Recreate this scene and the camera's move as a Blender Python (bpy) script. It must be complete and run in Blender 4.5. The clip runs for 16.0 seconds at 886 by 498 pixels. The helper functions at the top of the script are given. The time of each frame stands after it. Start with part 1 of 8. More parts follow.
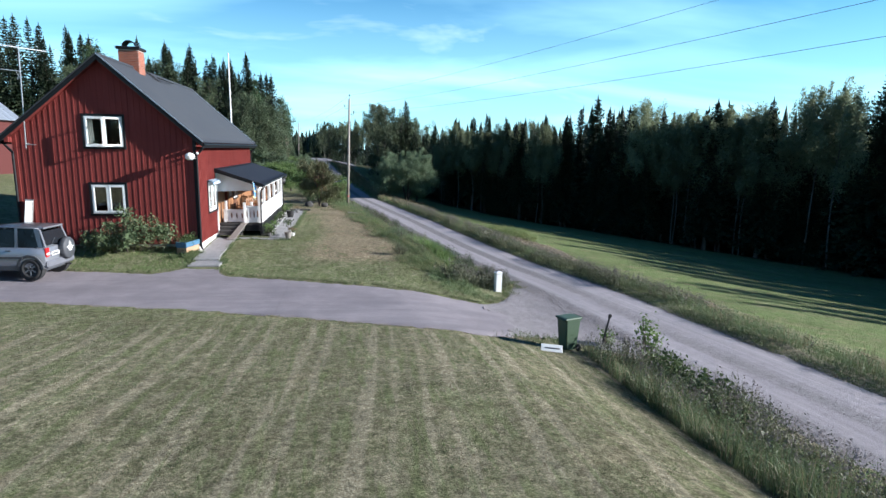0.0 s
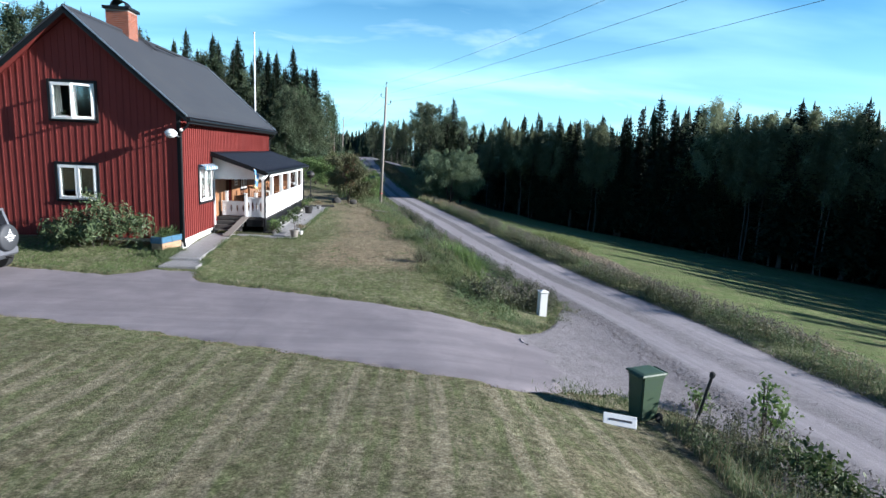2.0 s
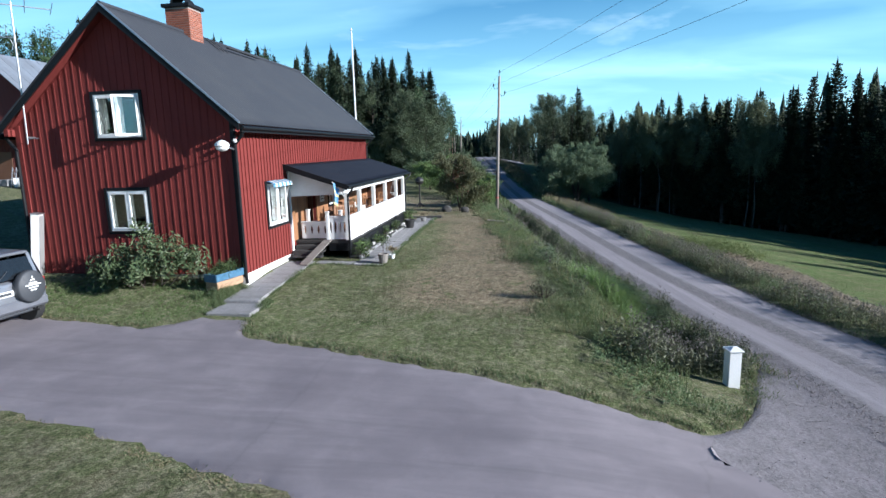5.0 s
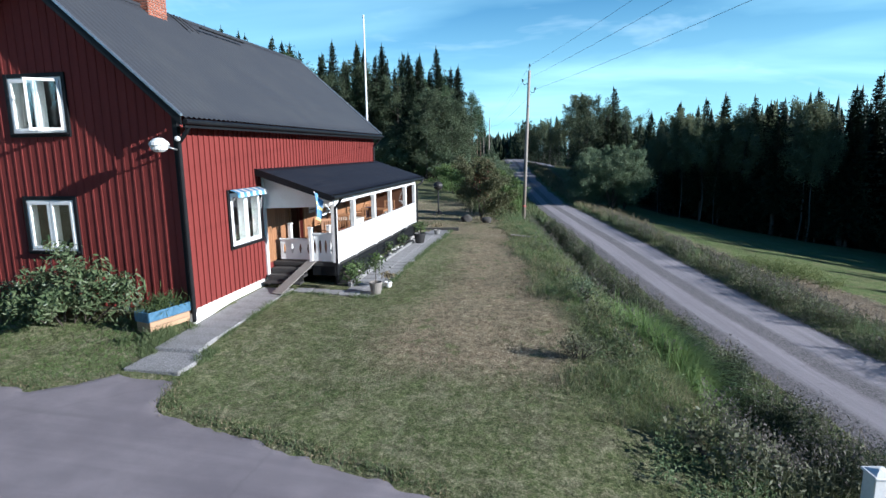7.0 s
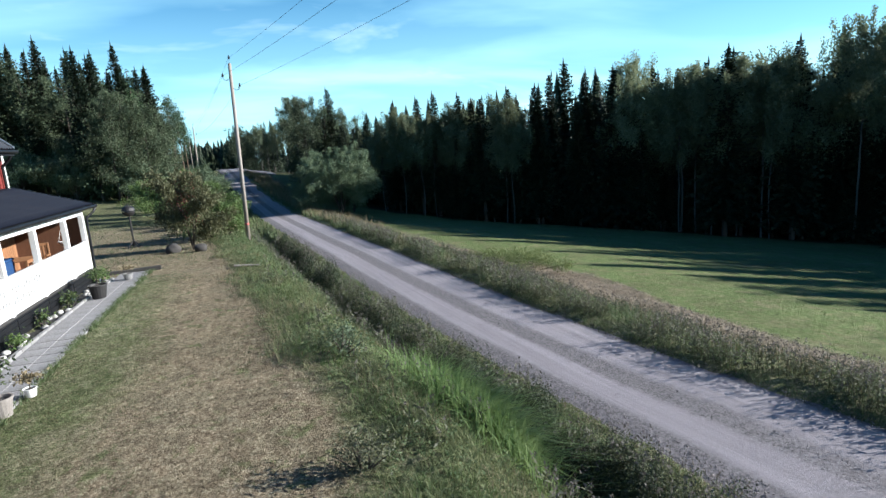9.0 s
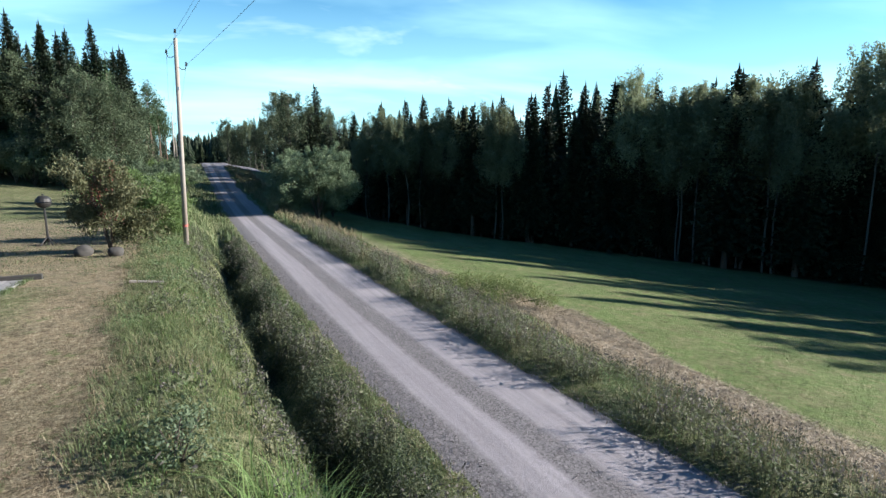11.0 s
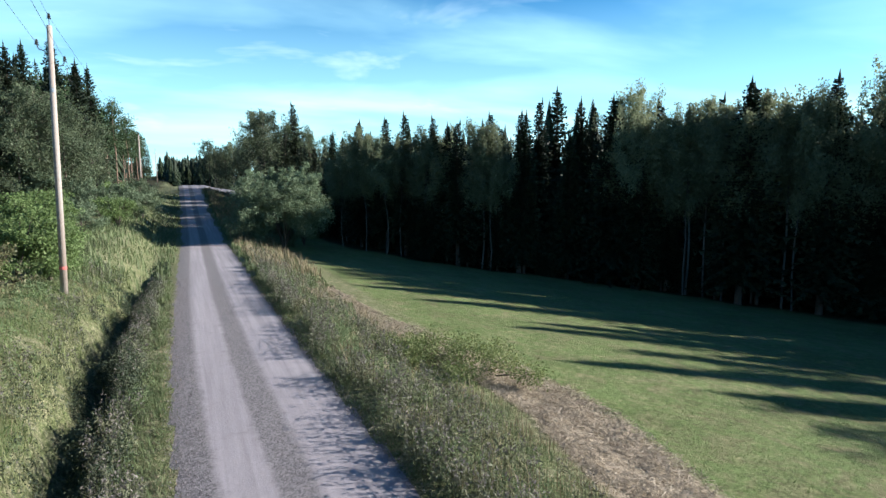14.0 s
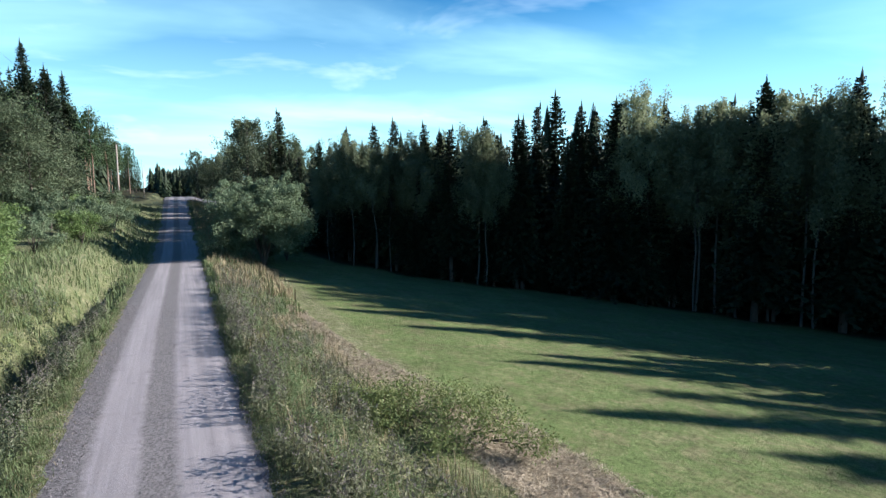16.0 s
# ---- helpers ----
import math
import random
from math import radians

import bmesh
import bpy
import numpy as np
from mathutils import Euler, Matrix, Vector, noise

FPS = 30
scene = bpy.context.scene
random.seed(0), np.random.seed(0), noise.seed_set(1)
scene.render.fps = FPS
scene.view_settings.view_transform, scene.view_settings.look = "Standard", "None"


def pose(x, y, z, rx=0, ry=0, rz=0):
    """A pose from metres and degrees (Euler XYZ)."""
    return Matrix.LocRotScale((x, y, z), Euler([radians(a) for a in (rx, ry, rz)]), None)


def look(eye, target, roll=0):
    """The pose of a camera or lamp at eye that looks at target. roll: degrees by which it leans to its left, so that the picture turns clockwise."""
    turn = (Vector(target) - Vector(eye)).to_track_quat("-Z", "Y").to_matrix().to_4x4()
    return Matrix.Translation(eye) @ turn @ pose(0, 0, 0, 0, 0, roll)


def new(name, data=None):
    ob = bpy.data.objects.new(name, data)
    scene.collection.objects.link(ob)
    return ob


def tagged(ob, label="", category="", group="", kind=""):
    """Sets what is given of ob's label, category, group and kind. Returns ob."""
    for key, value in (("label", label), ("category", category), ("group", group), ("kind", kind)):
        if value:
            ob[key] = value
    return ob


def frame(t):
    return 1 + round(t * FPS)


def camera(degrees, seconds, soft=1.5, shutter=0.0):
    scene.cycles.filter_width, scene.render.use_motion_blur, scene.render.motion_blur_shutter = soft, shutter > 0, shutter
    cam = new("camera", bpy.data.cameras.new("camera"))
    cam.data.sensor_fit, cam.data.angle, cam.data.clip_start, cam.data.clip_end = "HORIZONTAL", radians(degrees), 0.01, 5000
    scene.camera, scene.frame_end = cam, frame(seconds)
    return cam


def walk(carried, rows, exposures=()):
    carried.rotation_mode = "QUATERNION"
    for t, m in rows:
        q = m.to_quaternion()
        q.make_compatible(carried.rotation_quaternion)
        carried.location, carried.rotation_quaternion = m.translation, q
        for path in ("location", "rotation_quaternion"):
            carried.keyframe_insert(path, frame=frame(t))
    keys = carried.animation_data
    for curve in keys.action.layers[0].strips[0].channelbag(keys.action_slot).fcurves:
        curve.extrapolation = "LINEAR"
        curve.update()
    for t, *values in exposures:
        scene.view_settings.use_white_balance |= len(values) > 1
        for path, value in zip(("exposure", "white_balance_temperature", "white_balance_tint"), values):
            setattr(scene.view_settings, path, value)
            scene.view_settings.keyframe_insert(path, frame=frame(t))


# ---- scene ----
cam = camera(76.6, 16.0)
PATH = [
    (0, (2.135, -0.662, 5.899), (2.474, 1.278, 5.55), 1.1),
    (0.5, (2.48, 0.589, 5.718), (2.82, 2.527, 5.359), -3.9),
    (1, (2.891, 1.862, 5.419), (3.299, 3.784, 5.047), -2.2),
    (1.5, (3.16, 3.112, 5.309), (3.583, 5.05, 5.051), -4.2),
    (2, (3.56, 4.313, 5.169), (3.734, 6.276, 4.829), 2.6),
    (2.5, (3.856, 5.263, 5.084), (3.847, 7.242, 4.796), 2.5),
    (3, (3.981, 6.256, 5.13), (3.921, 8.225, 4.782), -0.2),
    (3.5, (4.001, 7.18, 5.13), (3.841, 9.141, 4.771), -0.3),
    (4, (4.027, 8.193, 5.206), (3.801, 10.148, 4.853), -1.5),
    (4.2, (4.02, 8.561, 5.286), (3.775, 10.52, 4.968), -1.5),
    (6.3, (4.108, 12.772, 4.809), (3.808, 14.706, 4.394), -1.0),
    (6.5, (4.128, 13.214, 4.878), (3.806, 15.169, 4.609), 0.8),
    (7, (4.033, 14.326, 5.19), (3.661, 16.261, 4.846), -0.7),
    (7.5, (3.998, 15.362, 5.102), (3.623, 17.308, 4.83), 1.0),
    (8, (3.911, 16.421, 5.407), (3.745, 18.389, 5.093), 0.8),
    (8.1, (3.922, 16.62, 5.413), (3.82, 18.592, 5.094), 0.7),
    (8.5, (3.935, 17.58, 5.31), (4.18, 19.54, 4.975), -6.4),
    (9, (3.97, 18.743, 5.164), (4.522, 20.63, 4.795), -4.2),
    (9.5, (4.462, 19.645, 5.283), (5.012, 21.48, 4.708), -2.5),
    (9.7, (4.687, 20.114, 5.31), (5.276, 21.981, 4.901), 1.6),
    (11.8, (7.193, 23.847, 4.765), (7.776, 25.73, 4.425), -1.2),
    (12, (7.417, 24.227, 4.779), (8.012, 26.099, 4.405), 0.7),
    (12.5, (7.955, 25.171, 4.79), (8.548, 27.046, 4.426), -0.3),
    (13, (8.517, 26.174, 4.752), (9.123, 28.06, 4.482), 0.1),
    (13.5, (9.015, 27.108, 4.817), (9.623, 28.985, 4.493), 1.5),
    (14, (9.577, 28.117, 4.881), (10.178, 30.007, 4.618), -0.3),
    (14.5, (9.954, 29.006, 4.795), (10.561, 30.897, 4.557), -1.5),
    (15, (10.434, 29.989, 4.932), (11.035, 31.861, 4.566), -2.5),
    (15.5, (10.819, 30.759, 4.728), (11.427, 32.652, 4.514), -1.2),
    (16, (11.216, 31.683, 4.858), (11.828, 33.574, 4.628), -0.7),
]
# stops, white balance
LIGHT = [(0.0, 1.31, 5850, 10), (2.0, 1.23, 5800, 10), (4.0, 1.11, 5650, 10), (6.3, 1.00, 5600, 9), (7.6, 1.00, 5600, 9), (9.0, 1.28, 5950, 9), (12.0, 1.48, 6250, 10), (16.0, 1.48, 6150, 11)]
walk(cam, [(t, look(eye, target, roll)) for t, eye, target, roll in PATH], LIGHT)
# ---- daylight ----
SUN_FROM = Vector((0.955, -0.180, 0.352)).normalized()
SUN_RISE, SUN_TURN = math.asin(SUN_FROM.z), math.atan2(SUN_FROM.x, SUN_FROM.y)
sun = new("sun", bpy.data.lights.new("sun", "SUN"))
sun.data.energy, sun.data.angle, sun.data.color = 5.0, radians(0.5), (1.0, 0.93, 0.84)
sun.matrix_world = look((0, 0, 60), Vector((0, 0, 60)) - SUN_FROM)

world = bpy.data.worlds.new("sky")
scene.world = world
world.use_nodes = True
wt = world.node_tree
wt.nodes.clear()


def wnode(kind, **sets):
    n = wt.nodes.new(kind)
    for k, v in sets.items():
        n.inputs[k].default_value = v
    return n


w_sky = wnode("ShaderNodeTexSky")
w_sky.sky_type, w_sky.sun_disc = "NISHITA", False
w_sky.sun_elevation, w_sky.sun_rotation = SUN_RISE, SUN_TURN
w_sky.air_density, w_sky.dust_density, w_sky.ozone_density = 1.0, 0.1, 4.0
w_tc = wnode("ShaderNodeTexCoord")
# thin high cloud: noise on a flat layer overhead, so that it draws together towards the horizon
w_sep = wnode("ShaderNodeSeparateXYZ")
w_h = wnode("ShaderNodeMath"); w_h.operation = "MAXIMUM"; w_h.inputs[1].default_value = 0.02
w_add = wnode("ShaderNodeMath"); w_add.operation = "ADD"; w_add.inputs[1].default_value = 0.12
w_dx = wnode("ShaderNodeMath"); w_dx.operation = "DIVIDE"
w_dy = wnode("ShaderNodeMath"); w_dy.operation = "DIVIDE"
w_com = wnode("ShaderNodeCombineXYZ")
w_map = wnode("ShaderNodeMapping")
w_map.inputs["Scale"].default_value = (0.5, 0.85, 1)
w_map.inputs["Location"].default_value = (3.1, 0.4, 0)
w_map.inputs["Rotation"].default_value = (0, 0, radians(-32))
w_n1 = wnode("ShaderNodeTexNoise", Scale=0.9, Detail=5.0, Roughness=0.5, Distortion=0.4)
w_r1 = wnode("ShaderNodeValToRGB")
w_r1.color_ramp.elements[0].position, w_r1.color_ramp.elements[1].position = 0.42, 0.84
w_low = wnode("ShaderNodeValToRGB")
w_low.color_ramp.elements[0].position, w_low.color_ramp.elements[1].position = 0.0, 0.3
w_low.color_ramp.elements[0].color, w_low.color_ramp.elements[1].color = (0.66, 0.66, 0.66, 1), (0, 0, 0, 1)
w_band = wnode("ShaderNodeValToRGB")
w_band.color_ramp.elements[0].position, w_band.color_ramp.elements[1].position = 0.18, 0.62
w_band.color_ramp.elements[0].color, w_band.color_ramp.elements[1].color = (1, 1, 1, 1), (0.12, 0.12, 0.12, 1)
w_thin = wnode("ShaderNodeMath"); w_thin.operation = "MULTIPLY"
w_max = wnode("ShaderNodeMath"); w_max.operation = "ADD"; w_max.use_clamp = True
w_mul = wnode("ShaderNodeMath"); w_mul.operation = "MULTIPLY"; w_mul.inputs[1].default_value = 0.55
w_tint = wnode("ShaderNodeMixRGB", Fac=1.0)
w_tint.blend_type = "MULTIPLY"
w_tint.inputs["Color2"].default_value = (0.52, 1.82, 2.33, 1)
w_mix = wnode("ShaderNodeMixRGB")
w_mix.inputs["Color2"].default_value = (15.5, 25.0, 25.8, 1)
# the sky deepens towards the zenith
w_deep = wnode("ShaderNodeValToRGB")
w_deep.color_ramp.elements[0].position, w_deep.color_ramp.elements[1].position = 0.25, 1.0
w_deep.color_ramp.elements[0].color, w_deep.color_ramp.elements[1].color = (1, 1, 1, 1), (0.30, 0.38, 0.50, 1)
w_zen = wnode("ShaderNodeMixRGB", Fac=1.0)
w_zen.blend_type = "MULTIPLY"
# small fair-weather clouds low over the woods
w_pm = wnode("ShaderNodeMapping")
w_pm.inputs["Scale"].default_value = (2.6, 2.6, 9.0)
w_n2 = wnode("ShaderNodeTexNoise", Scale=1.0, Detail=5.0, Roughness=0.6, Distortion=0.3)
w_r2 = wnode("ShaderNodeValToRGB")
w_r2.color_ramp.elements[0].position, w_r2.color_ramp.elements[1].position = 0.55, 0.85
w_pb = wnode("ShaderNodeValToRGB")
w_pb.color_ramp.elements[0].position, w_pb.color_ramp.elements[1].position = 0.12, 0.42
w_pb.color_ramp.elements[0].color, w_pb.color_ramp.elements[1].color = (0.75, 0.75, 0.75, 1), (0, 0, 0, 1)
w_pf = wnode("ShaderNodeMath"); w_pf.operation = "MULTIPLY"
w_puff = wnode("ShaderNodeMixRGB")
w_puff.inputs["Color2"].default_value = (25.0, 29.0, 30.0, 1)
w_bg = wnode("ShaderNodeBackground", Strength=0.027)
w_out = wnode("ShaderNodeOutputWorld")
for a, b in (
    (w_tc.outputs["Generated"], w_sep.inputs[0]), (w_sep.outputs["Z"], w_h.inputs[0]), (w_h.outputs[0], w_add.inputs[0]),
    (w_sep.outputs["X"], w_dx.inputs[0]), (w_add.outputs[0], w_dx.inputs[1]), (w_sep.outputs["Y"], w_dy.inputs[0]), (w_add.outputs[0], w_dy.inputs[1]),
    (w_dx.outputs[0], w_com.inputs[0]), (w_dy.outputs[0], w_com.inputs[1]), (w_com.outputs[0], w_map.inputs[0]), (w_map.outputs[0], w_n1.inputs["Vector"]),
    (w_n1.outputs["Fac"], w_r1.inputs[0]), (w_r1.outputs[0], w_mul.inputs[0]), (w_h.outputs[0], w_low.inputs[0]),
    (w_h.outputs[0], w_band.inputs[0]), (w_mul.outputs[0], w_thin.inputs[0]), (w_band.outputs[0], w_thin.inputs[1]), (w_thin.outputs[0], w_max.inputs[0]), (w_low.outputs[0], w_max.inputs[1]), (w_max.outputs[0], w_mix.inputs["Fac"]),
    (w_sky.outputs[0], w_tint.inputs["Color1"]), (w_tint.outputs[0], w_mix.inputs["Color1"]), (w_mix.outputs[0], w_zen.inputs["Color1"]), (w_h.outputs[0], w_deep.inputs[0]), (w_deep.outputs[0], w_zen.inputs["Color2"]), (w_tc.outputs["Generated"], w_pm.inputs[0]), (w_pm.outputs[0], w_n2.inputs["Vector"]), (w_n2.outputs["Fac"], w_r2.inputs[0]), (w_h.outputs[0], w_pb.inputs[0]), (w_r2.outputs[0], w_pf.inputs[0]), (w_pb.outputs[0], w_pf.inputs[1]), (w_pf.outputs[0], w_puff.inputs["Fac"]), (w_zen.outputs[0], w_puff.inputs["Color1"]), (w_puff.outputs[0], w_bg.inputs["Color"]), (w_bg.outputs[0], w_out.inputs[0]),
):
    wt.links.new(a, b)
# ---- materials ----
def nodes_of(name):
    m = bpy.data.materials.new(name)
    m.use_nodes = True
    t = m.node_tree
    return m, t, t.nodes["Principled BSDF"]


def noise_node(t, scale, detail=4.0, rough=0.55, coords=None, dist=0.0):
    n = t.nodes.new("ShaderNodeTexNoise")
    n.inputs["Scale"].default_value, n.inputs["Detail"].default_value = scale, detail
    n.inputs["Roughness"].default_value, n.inputs["Distortion"].default_value = rough, dist
    if coords is not None:
        t.links.new(coords, n.inputs["Vector"])
    return n


def ramp(t, fac, stops):
    r = t.nodes.new("ShaderNodeValToRGB")
    e = r.color_ramp.elements
    while len(e) < len(stops):
        e.new(0.5)
    for el, (p, c) in zip(e, stops):
        el.position, el.color = p, ((*c, 1) if len(c) == 3 else c)
    t.links.new(fac, r.inputs[0])
    return r.outputs[0]


def mixed(t, fac, a, b, kind="MIX"):
    m = t.nodes.new("ShaderNodeMixRGB")
    m.blend_type = kind
    for value, socket in ((fac, m.inputs["Fac"]), (a, m.inputs["Color1"]), (b, m.inputs["Color2"])):
        if isinstance(value, bpy.types.NodeSocket):
            t.links.new(value, socket)
        elif isinstance(value, (int, float)):
            socket.default_value = value
        else:
            socket.default_value = (*value, 1)
    return m.outputs[0]


def bump_to(t, bsdf, height, strength, dist=0.02):
    b = t.nodes.new("ShaderNodeBump")
    b.inputs["Strength"].default_value, b.inputs["Distance"].default_value = strength, dist
    t.links.new(height, b.inputs["Height"])
    t.links.new(b.outputs[0], bsdf.inputs["Normal"])


def surface(name, dark, light, fine=40.0, coarse=1.5, rough=0.7, metal=0.0, bump=0.3, stain=None, per_piece=0.0, stretch=None, island=0.0, coat=0.0, spec=0.5):
    """A painted or natural surface: grain, larger blotches, and a shade that differs from piece to piece."""
    m, t, b = nodes_of(name)
    co = t.nodes.new("ShaderNodeTexCoord").outputs["Object"]
    if stretch:
        mp = t.nodes.new("ShaderNodeMapping")
        mp.inputs["Scale"].default_value = stretch
        t.links.new(co, mp.inputs[0])
        co = mp.outputs[0]
    nf, nc = noise_node(t, fine, 5, 0.6, co), noise_node(t, coarse, 4, 0.6, co)
    col = ramp(t, nf.outputs["Fac"], [(0.3, dark), (0.7, light)])
    mean = [(a + c) / 2 for a, c in zip(dark, light)]
    spot = stain or [v * 0.72 for v in mean]
    col = mixed(t, ramp(t, nc.outputs["Fac"], [(0.45, (0, 0, 0)), (0.75, (0.6, 0.6, 0.6))]), col, spot)
    for amount, out in ((per_piece, "oi"), (island, "gi")):
        if amount:
            rnd = t.nodes.new("ShaderNodeObjectInfo").outputs["Random"] if out == "oi" else t.nodes.new("ShaderNodeNewGeometry").outputs["Random Per Island"]
            col = mixed(t, 1.0, col, ramp(t, rnd, [(0, [1 - amount] * 3), (1, [1 + amount * 0.4] * 3)]), "MULTIPLY")
    t.links.new(col, b.inputs["Base Color"])
    b.inputs["Roughness"].default_value, b.inputs["Metallic"].default_value = rough, metal
    b.inputs["Coat Weight"].default_value, b.inputs["Specular IOR Level"].default_value = coat, spec
    if bump:
        bump_to(t, b, nf.outputs["Fac"], bump, 0.01)
    return m


def leafy(name, stops, rough=0.6, glow=0.25, scale=0.35, rng=0.35):
    """Foliage: shade from leaf to leaf and from clump to clump, with light let through."""
    m, t, b = nodes_of(name)
    co = t.nodes.new("ShaderNodeTexCoord").outputs["Object"]
    isl = t.nodes.new("ShaderNodeNewGeometry").outputs["Random Per Island"]
    obj = t.nodes.new("ShaderNodeObjectInfo").outputs["Random"]
    n = noise_node(t, scale, 3, 0.5, co)
    fac = t.nodes.new("ShaderNodeMath"); fac.operation = "MULTIPLY_ADD"
    fac.inputs[1].default_value = 0.5
    t.links.new(isl, fac.inputs[0])
    half = t.nodes.new("ShaderNodeMath"); half.operation = "MULTIPLY"; half.inputs[1].default_value = 0.5
    t.links.new(n.outputs["Fac"], half.inputs[0])
    t.links.new(half.outputs[0], fac.inputs[2])
    col = ramp(t, fac.outputs[0], stops)
    col = mixed(t, 1.0, col, ramp(t, obj, [(0, [1 - rng] * 3), (1, [1 + rng * 0.5] * 3)]), "MULTIPLY")
    t.links.new(col, b.inputs["Base Color"])
    b.inputs["Roughness"].default_value = rough
    b.inputs["Specular IOR Level"].default_value = 0.25
    tr = t.nodes.new("ShaderNodeBsdfTranslucent")
    t.links.new(col, tr.inputs["Color"])
    mx = t.nodes.new("ShaderNodeMixShader")
    mx.inputs[0].default_value = glow
    t.links.new(b.outputs[0], mx.inputs[1]); t.links.new(tr.outputs[0], mx.inputs[2])
    t.links.new(mx.outputs[0], t.nodes["Material Output"].inputs["Surface"])
    return m


def glass(name, tint=(0.9, 0.95, 0.95), ior=1.45):
    m, t, b = nodes_of(name)
    b.inputs["Base Color"].default_value = (*tint, 1)
    b.inputs["Roughness"].default_value, b.inputs["Transmission Weight"].default_value, b.inputs["IOR"].default_value = 0.02, 1.0, ior
    return m


RED = surface("red_boards", (0.150, 0.027, 0.023), (0.215, 0.043, 0.037), 60, 2.0, 0.75, bump=0.35, per_piece=0.18, stretch=(4, 4, 0.5), spec=0.2)
RED_BARN = surface("red_barn_boards", (0.07, 0.013, 0.011), (0.11, 0.022, 0.018), 40, 1.0, 0.8, bump=0.3, per_piece=0.2, stretch=(4, 4, 0.4))
WHITE = surface("white_paint", (0.72, 0.72, 0.71), (0.80, 0.80, 0.79), 30, 2.5, 0.5, bump=0.08, stain=(0.62, 0.61, 0.57))
BLACK = surface("black_paint", (0.006, 0.0065, 0.008), (0.011, 0.012, 0.014), 30, 3, 0.5, bump=0.1, stain=(0.018, 0.018, 0.018), spec=0.2)
ROOF = surface("dark_sheet_roof", (0.022, 0.024, 0.030), (0.034, 0.037, 0.045), 50, 0.7, 0.62, bump=0.12, stain=(0.042, 0.044, 0.047), per_piece=0.08)
ROOF_BARN = surface("grey_sheet_roof", (0.30, 0.33, 0.38), (0.40, 0.43, 0.47), 8, 0.6, 0.4, metal=0.5, bump=0.1, stain=(0.26, 0.27, 0.28), per_piece=0.12)
PORCHROOF = surface("black_sheet_roof", (0.007, 0.007, 0.010), (0.012, 0.012, 0.017), 50, 0.9, 0.5, bump=0.12, stain=(0.016, 0.015, 0.018), spec=0.22)
BRICK = surface("red_brick", (0.28, 0.09, 0.055), (0.40, 0.15, 0.09), 60, 8, 0.85, bump=0.4, per_piece=0.3)
MORTAR = surface("mortar", (0.30, 0.28, 0.26), (0.40, 0.38, 0.35), 80, 5, 0.9)
CONCRETE = surface("concrete", (0.20, 0.195, 0.192), (0.29, 0.283, 0.278), 90, 1.2, 0.9, bump=0.4, stain=(0.15, 0.148, 0.135), per_piece=0.15)
PATHSTONE = surface("aggregate_slabs", (0.10, 0.097, 0.099), (0.40, 0.388, 0.388), 32, 1.4, 0.95, bump=1.0, stain=(0.15, 0.146, 0.135), per_piece=0.04)
PLINTH = surface("whitewashed_plinth", (0.62, 0.61, 0.58), (0.74, 0.73, 0.70), 50, 2, 0.85, bump=0.4, stain=(0.46, 0.44, 0.40))
WOOD = surface("varnished_pine", (0.24, 0.115, 0.055), (0.36, 0.18, 0.085), 25, 3, 0.45, bump=0.15, per_piece=0.25, stretch=(6, 6, 0.6))
WOOD_DARK = surface("brown_boards", (0.13, 0.06, 0.035), (0.21, 0.10, 0.055), 25, 3, 0.6, bump=0.2, per_piece=0.25, stretch=(6, 6, 0.6))
GREYWOOD = surface("weathered_wood", (0.20, 0.18, 0.16), (0.32, 0.29, 0.26), 30, 4, 0.85, bump=0.4, stain=(0.14, 0.12, 0.11), per_piece=0.2, stretch=(5, 5, 0.5))
DECK = surface("dark_deck_boards", (0.035, 0.033, 0.032), (0.06, 0.056, 0.052), 30, 3, 0.8, bump=0.3, per_piece=0.25)
POLE = surface("pole_wood", (0.22, 0.19, 0.16), (0.36, 0.33, 0.30), 18, 1.2, 0.8, bump=0.3, stain=(0.25, 0.15, 0.10), stretch=(8, 8, 0.35))
METAL = surface("galvanised_metal", (0.42, 0.43, 0.45), (0.55, 0.56, 0.58), 40, 5, 0.4, metal=0.9, bump=0.05)
IRON = surface("dark_iron", (0.03, 0.03, 0.032), (0.055, 0.052, 0.05), 60, 6, 0.55, metal=0.5, bump=0.2)
GLASS = glass("window_glass", (0.86, 0.92, 0.92), 1.85)
BARK = surface("spruce_bark", (0.045, 0.036, 0.030), (0.09, 0.07, 0.055), 12, 2, 0.9, bump=0.6)
BIRCHBARK = surface("birch_bark", (0.05, 0.048, 0.045), (0.11, 0.106, 0.10), 9, 2.2, 0.8, bump=0.3, stain=(0.08, 0.07, 0.065))
PINEBARK = surface("pine_bark", (0.13, 0.088, 0.066), (0.25, 0.165, 0.12), 10, 0.5, 0.9, bump=0.5, stain=(0.10, 0.08, 0.07))
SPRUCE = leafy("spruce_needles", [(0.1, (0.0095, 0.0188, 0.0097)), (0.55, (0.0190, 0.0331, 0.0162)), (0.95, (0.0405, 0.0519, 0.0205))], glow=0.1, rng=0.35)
PINE = leafy("pine_needles", [(0.1, (0.0280, 0.0560, 0.0240)), (0.55, (0.0504, 0.0868, 0.0360)), (0.95, (0.0840, 0.1260, 0.0480))], glow=0.1)
BIRCH = leafy("birch_leaves", [(0.1, (0.120, 0.146, 0.090)), (0.55, (0.185, 0.212, 0.125)), (0.95, (0.230, 0.250, 0.140))], glow=0.55, rng=0.3)
